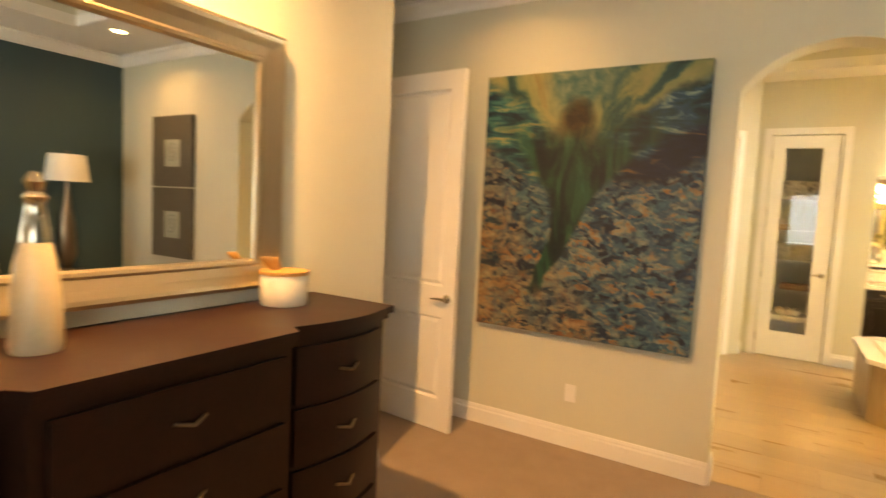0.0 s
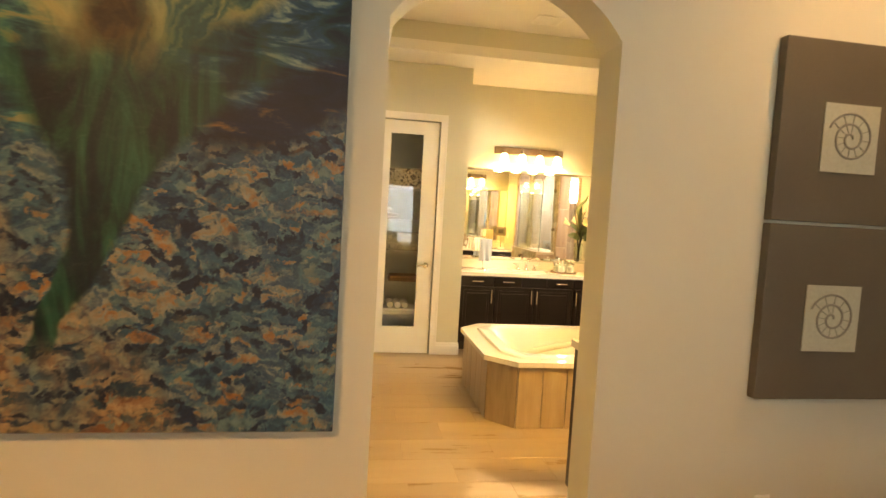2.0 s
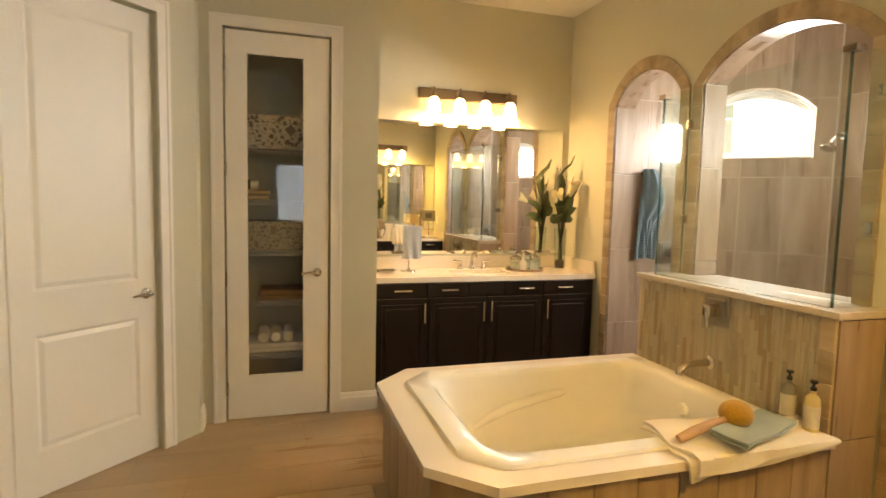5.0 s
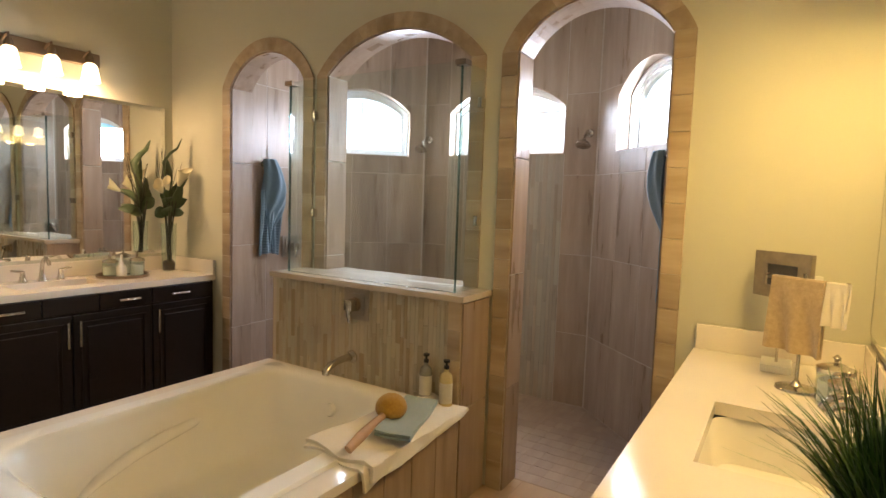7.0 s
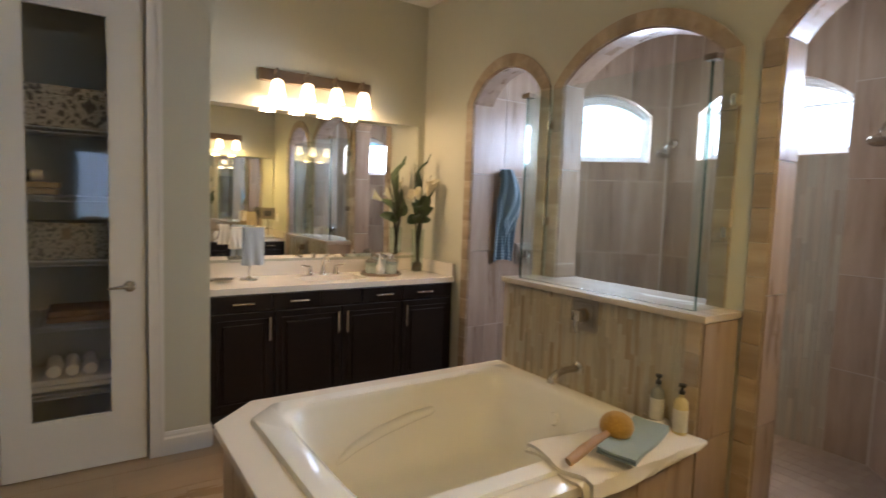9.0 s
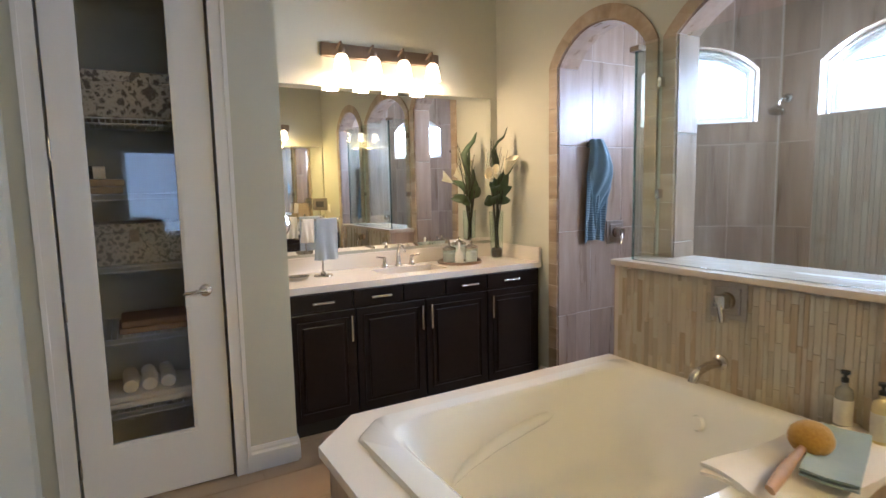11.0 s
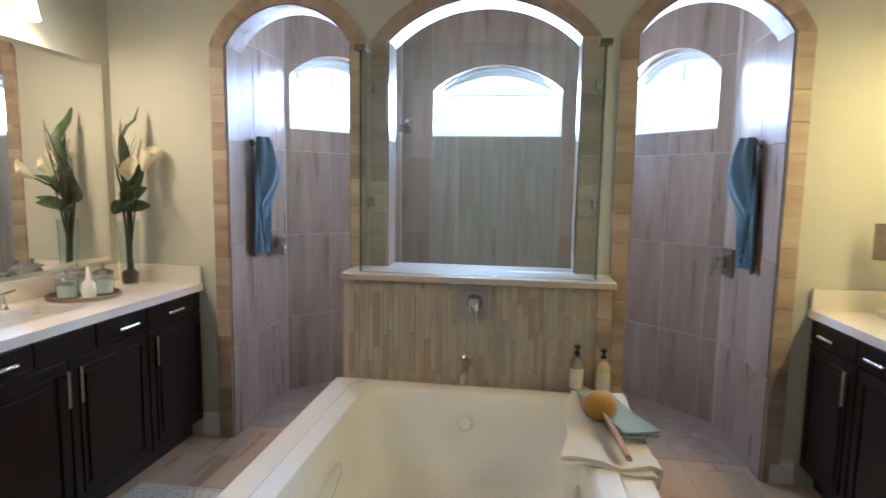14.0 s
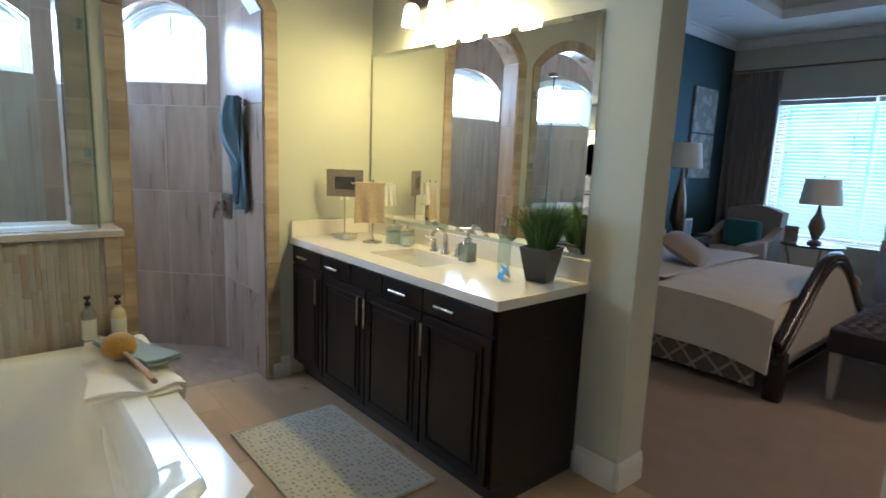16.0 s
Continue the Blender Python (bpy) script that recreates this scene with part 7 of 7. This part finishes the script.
def tile_wall(parent, m, u0, u1, material, opening=None, wide=0.305, skip=None):
    """Upright tiles on a wall, cut round an arched opening."""
    cols = [u0]
    while cols[-1] + wide < u1 - 0.04:
        cols.append(cols[-1] + wide)
    cols.append(u1)
    t = 0.005
    for a, b in zip(cols, cols[1:]):
        for z0, z1 in zip(ROWS_Z, ROWS_Z[1:]):
            p, q, r, s = a + GAP / 2, b - GAP / 2, z0 + GAP / 2, z1 - GAP / 2
            if skip and p > skip[0] - 0.001 and q < skip[1] + 0.001:
                continue
            if not opening or q <= opening[0] - opening[1] or p >= opening[0] + opening[1] or s <= opening[2] or r >= opening[4]:
                tile("tile", q - p, s - r, t, material, parent, m @ Matrix.Translation((p, r, -0.0035)))
                continue
            c, half, sill, spring, crown = opening
            curve = arc(c, half, spring, crown, 40)
            left, right = c - half, c + half
            for x0, x1 in ((p, min(q, left)), (max(p, right), q)):
                if x1 - x0 > 0.004:
                    tile("tile", x1 - x0, s - r, t, material, parent, m @ Matrix.Translation((x0, r, -0.0035)))
            x0, x1 = max(p, left), min(q, right)
            if x1 - x0 > 0.004:
                if r < sill:
                    tile("tile", x1 - x0, min(s, sill) - r, t, material, parent, m @ Matrix.Translation((x0, r, -0.0035)))
                if s > spring:
                    us = [x0 + (x1 - x0) * k / 10 for k in range(11)]
                    lowz = [max(r, float(np.interp(u, [k[0] for k in curve], [k[1] for k in curve]))) for u in us]
                    if max(s - z for z in lowz) > 0.004:
                        piece("tile", [(u, min(z, s - 0.001)) for u, z in zip(us, lowz)] + [(x1, s), (x0, s)], t, material, parent, m @ Matrix.Translation((0, 0, -0.0035)))


n_m = basis((EAST + 0.0, MID + SIDE_N), (1, 0), (0, -1))
s_m = basis((EAST + 0.0, MID - SIDE_S), (1, 0), (0, 1))
tile_wall(shower_n, n_m, 0.004, SLANT - SIDE_N - EAST - 0.012, WALL_TILE)
tile_wall(shower_s, s_m, 0.004, SLANT - SIDE_S - EAST - 0.012, WALL_TILE)
tile_wall(wall_sn, sn_m, 0.006, SL - 0.015, WALL_TILE, (W_C, W_H, 1.875, 2.25, 2.43))
tile_wall(wall_ss, ss_m, 0.006, SL - 0.015, WALL_TILE, (W_C3, W_H3, 1.875, 2.25, 2.43))
tile_wall(wall_back, back_m, MID - CORNER + 0.006, MID - 0.505, WALL_TILE)
tile_wall(wall_back, back_m, MID + 0.505, MID + CORNER - 0.006, WALL_TILE)
# above the middle window
for z0, z1 in ((2.445, 2.915),):
    us = [MID - 0.503 + 1.006 * k / 24 for k in range(25)]
    curve = arc(MID, 0.505, 2.245, 2.44, 40)
    low = [float(np.interp(u, [k[0] for k in curve], [k[1] for k in curve])) for u in us]
    piece("tile", list(zip(us, low)) + [(MID + 0.503, 2.913), (MID - 0.503, 2.913)], 0.005, WALL_TILE, wall_back, back_m @ Matrix.Translation((0, 0, -0.0035)))
# strips under the middle window
rng = random.Random(11)
u = MID - 0.503
while u < MID + 0.49:
    w = rng.choice((0.026, 0.034, 0.042))
    z = -rng.uniform(0, 0.25)
    while z < 1.883:
        h = rng.choice((0.28, 0.36, 0.48))
        a, b = max(0.0, z), min(1.883, z + h)
        if b - a > 0.012:
            tile("strip_tile", round(min(w, MID + 0.503 - u), 3) - 0.0012, round(b - a, 2) - 0.0012, rng.choice((0.0036, 0.0042)), STRIP_SHOWER, wall_back, back_m @ Matrix.Translation((u, a, 0.0005)))
        z += h
    u += w
# tiled piers behind the arches: the inner face of the arched wall
in_m = basis((EAST + 0.16, 0), (0, 1), (1, 0))
for a, b in ((MID - A_S + A_IN, MID - B_IN), (MID + B_IN, MID + A_N - A_IN)):
    for z0, z1 in zip(ROWS_Z, ROWS_Z[1:]):
        tile("tile", b - a - GAP, z1 - z0 - GAP, 0.010, WALL_TILE, east_wall, in_m @ Matrix.Translation((a + GAP / 2, z0, 0.001)))
# jambs of the side arches and of the middle one
for c, half, sill, spring, crown in ARCHES:
    for y, o in ((c - half, 1), (c + half, -1)):
        jm = basis((EAST - 0.002, y), (1, 0), (0, o))
        for z0, z1 in zip(ROWS_Z, ROWS_Z[1:]):
            lo, hi = max(z0, 1.053 if sill else 0.0), min(z1, spring)
            if hi - lo > 0.02:
                tile("tile", 0.168, hi - lo - GAP, 0.008, WALL_TILE, east_wall, jm @ Matrix.Translation((0, lo, 0.001)))
    curve = arc(c, half, spring, crown, 24)
    inner = arc(c, half - 0.009, spring, crown - 0.009, 24)
    for k in range(0, 24, 2):
        bm = band(inner[k:k + 3], curve[k:k + 3], 0.002, -0.166, east_m)
        o = new("tile", finish(bm, "tile", WALL_TILE))
        o.parent = east_wall
# stone trim round the arches
for c, half_in, half_out, sill in ((MID - A_S, A_IN, A_HALF, 0.0), (MID, B_IN, B_HALF, 1.053), (MID + A_N, A_IN, A_HALF, 0.0)):
    w = half_out - half_in
    z = sill
    while z < SPR - 0.01:
        h = min(0.152, SPR - z)
        for y in (c - half_out, c + half_in):
            tile("trim_tile", w - 0.001, h - 0.002, 0.014, TRIM_TILE, east_wall, east_m @ Matrix.Translation((y + 0.0005, z + 0.001, 0.001)))
        z += 0.152
    a, b = arc(c, half_in, SPR, IN_T, 40), arc(c, half_out, SPR, OUT_T, 40)
    step = 4
    for k in range(0, 40, step):
        ob = new("trim_tile", finish(band(a[k:k + step + 1], b[k:k + step + 1], 0.001, 0.015, east_m), "trim_tile", TRIM_TILE))
        ob.parent = east_wall
# strips on the low wall, with stone trim at its ends
hw_m = basis((3.077, 0), (0, 1), (-1, 0))
y = MID - HW + 0.075
while y < MID + HW - 0.03:
    w = rng.choice((0.020, 0.026, 0.030))
    z = 0.40 - rng.uniform(0, 0.15)
    while z < 1.018:
        h = rng.choice((0.14, 0.20, 0.28))
        a, b = max(0.40, z), min(1.018, z + h)
        if b - a > 0.012 and y + w < MID + HW - 0.005:
            tile("strip_tile", w - 0.0008, round(b - a, 2) - 0.0008, rng.choice((0.0030, 0.0038)), STRIP_TILE, half_wall, hw_m @ Matrix.Translation((y, a, 0.001)))
        z += h
    y += w
for k in range(7):
    tile("trim_tile", 0.068, 0.144, 0.011, TRIM_TILE, half_wall, hw_m @ Matrix.Translation((MID - HW + 0.005, 0.005 + 0.146 * k, 0.001)))
for y, o, a in ((MID - HW + 0.006, -1, 3.077), (MID + HW - 0.006, 1, 3.077)):
    em = basis((a, y), (1, 0), (0, o))
    for z0, z1 in ((0.0, 0.49), (0.49, 1.018)):
        tile("tile", 0.265, z1 - z0 - GAP, 0.009, WALL_TILE, half_wall, em @ Matrix.Translation((0.004, z0, 0.001)))
# apron of the tub
o = tub_outline(0.045)
for k in range(6):
    a, b = Vector(o[k]), Vector(o[(k + 1) % 6])
    if k == 2:
        continue
    d = b - a
    L = d.length
    out = Vector((d.y, -d.x)).normalized()
    am = basis(a, d, out)
    cnt = max(1, round(L / 0.2))
    for i in range(cnt):
        tile("tile", L / cnt - GAP, DECK - 0.046, 0.010, APRON_TILE, apron_core, am @ Matrix.Translation((i * L / cnt, 0.001, 0.001)))
# bathroom floor
flat_m = Matrix.Identity(4)
y, r = 4.985, 0
while y < 9.46:
    x = WEST - (0.305 if r % 2 else 0.0)
    while x < EAST + 0.15:
        x0, x1, y0, y1 = max(x, WEST), min(x + 0.61, EAST + 0.155), y, min(y + 0.305, 9.47)
        inside_tub = x0 > TUB_X0 + 0.3 and x1 < TUB_X1 and y0 > TUB_Y0 + 0.1 and y1 < TUB_Y1 - 0.1
        if x1 - x0 > 0.02 and not inside_tub:
            tile("floor_tile", x1 - x0 - 0.0018, y1 - y0 - 0.0018, 0.006, FLOOR_TILE, floor_bath, Matrix.Translation((x0, y0, -0.006)))
        x += 0.61
    y, r = y + 0.305, r + 1
# small squares on the shower floor
bm = bmesh.new()
for i in range(14):
    for j in range(31):
        x, y = EAST + 0.16 + i * 0.1, MID - 1.5 + j * 0.1
        if x + abs(y + 0.05 - MID) < SLANT + 0.1 and x < BACK:
            prism([(x + 0.001, y + 0.001), (x + 0.099, y + 0.001), (x + 0.099, y + 0.099), (x + 0.001, y + 0.099)], -0.0055, 0.0, flat_m, bm)
sf = single("shower_floor_tiles", bm, FLOOR_JOINED, kind="stuff")
sf.parent = floor_bath
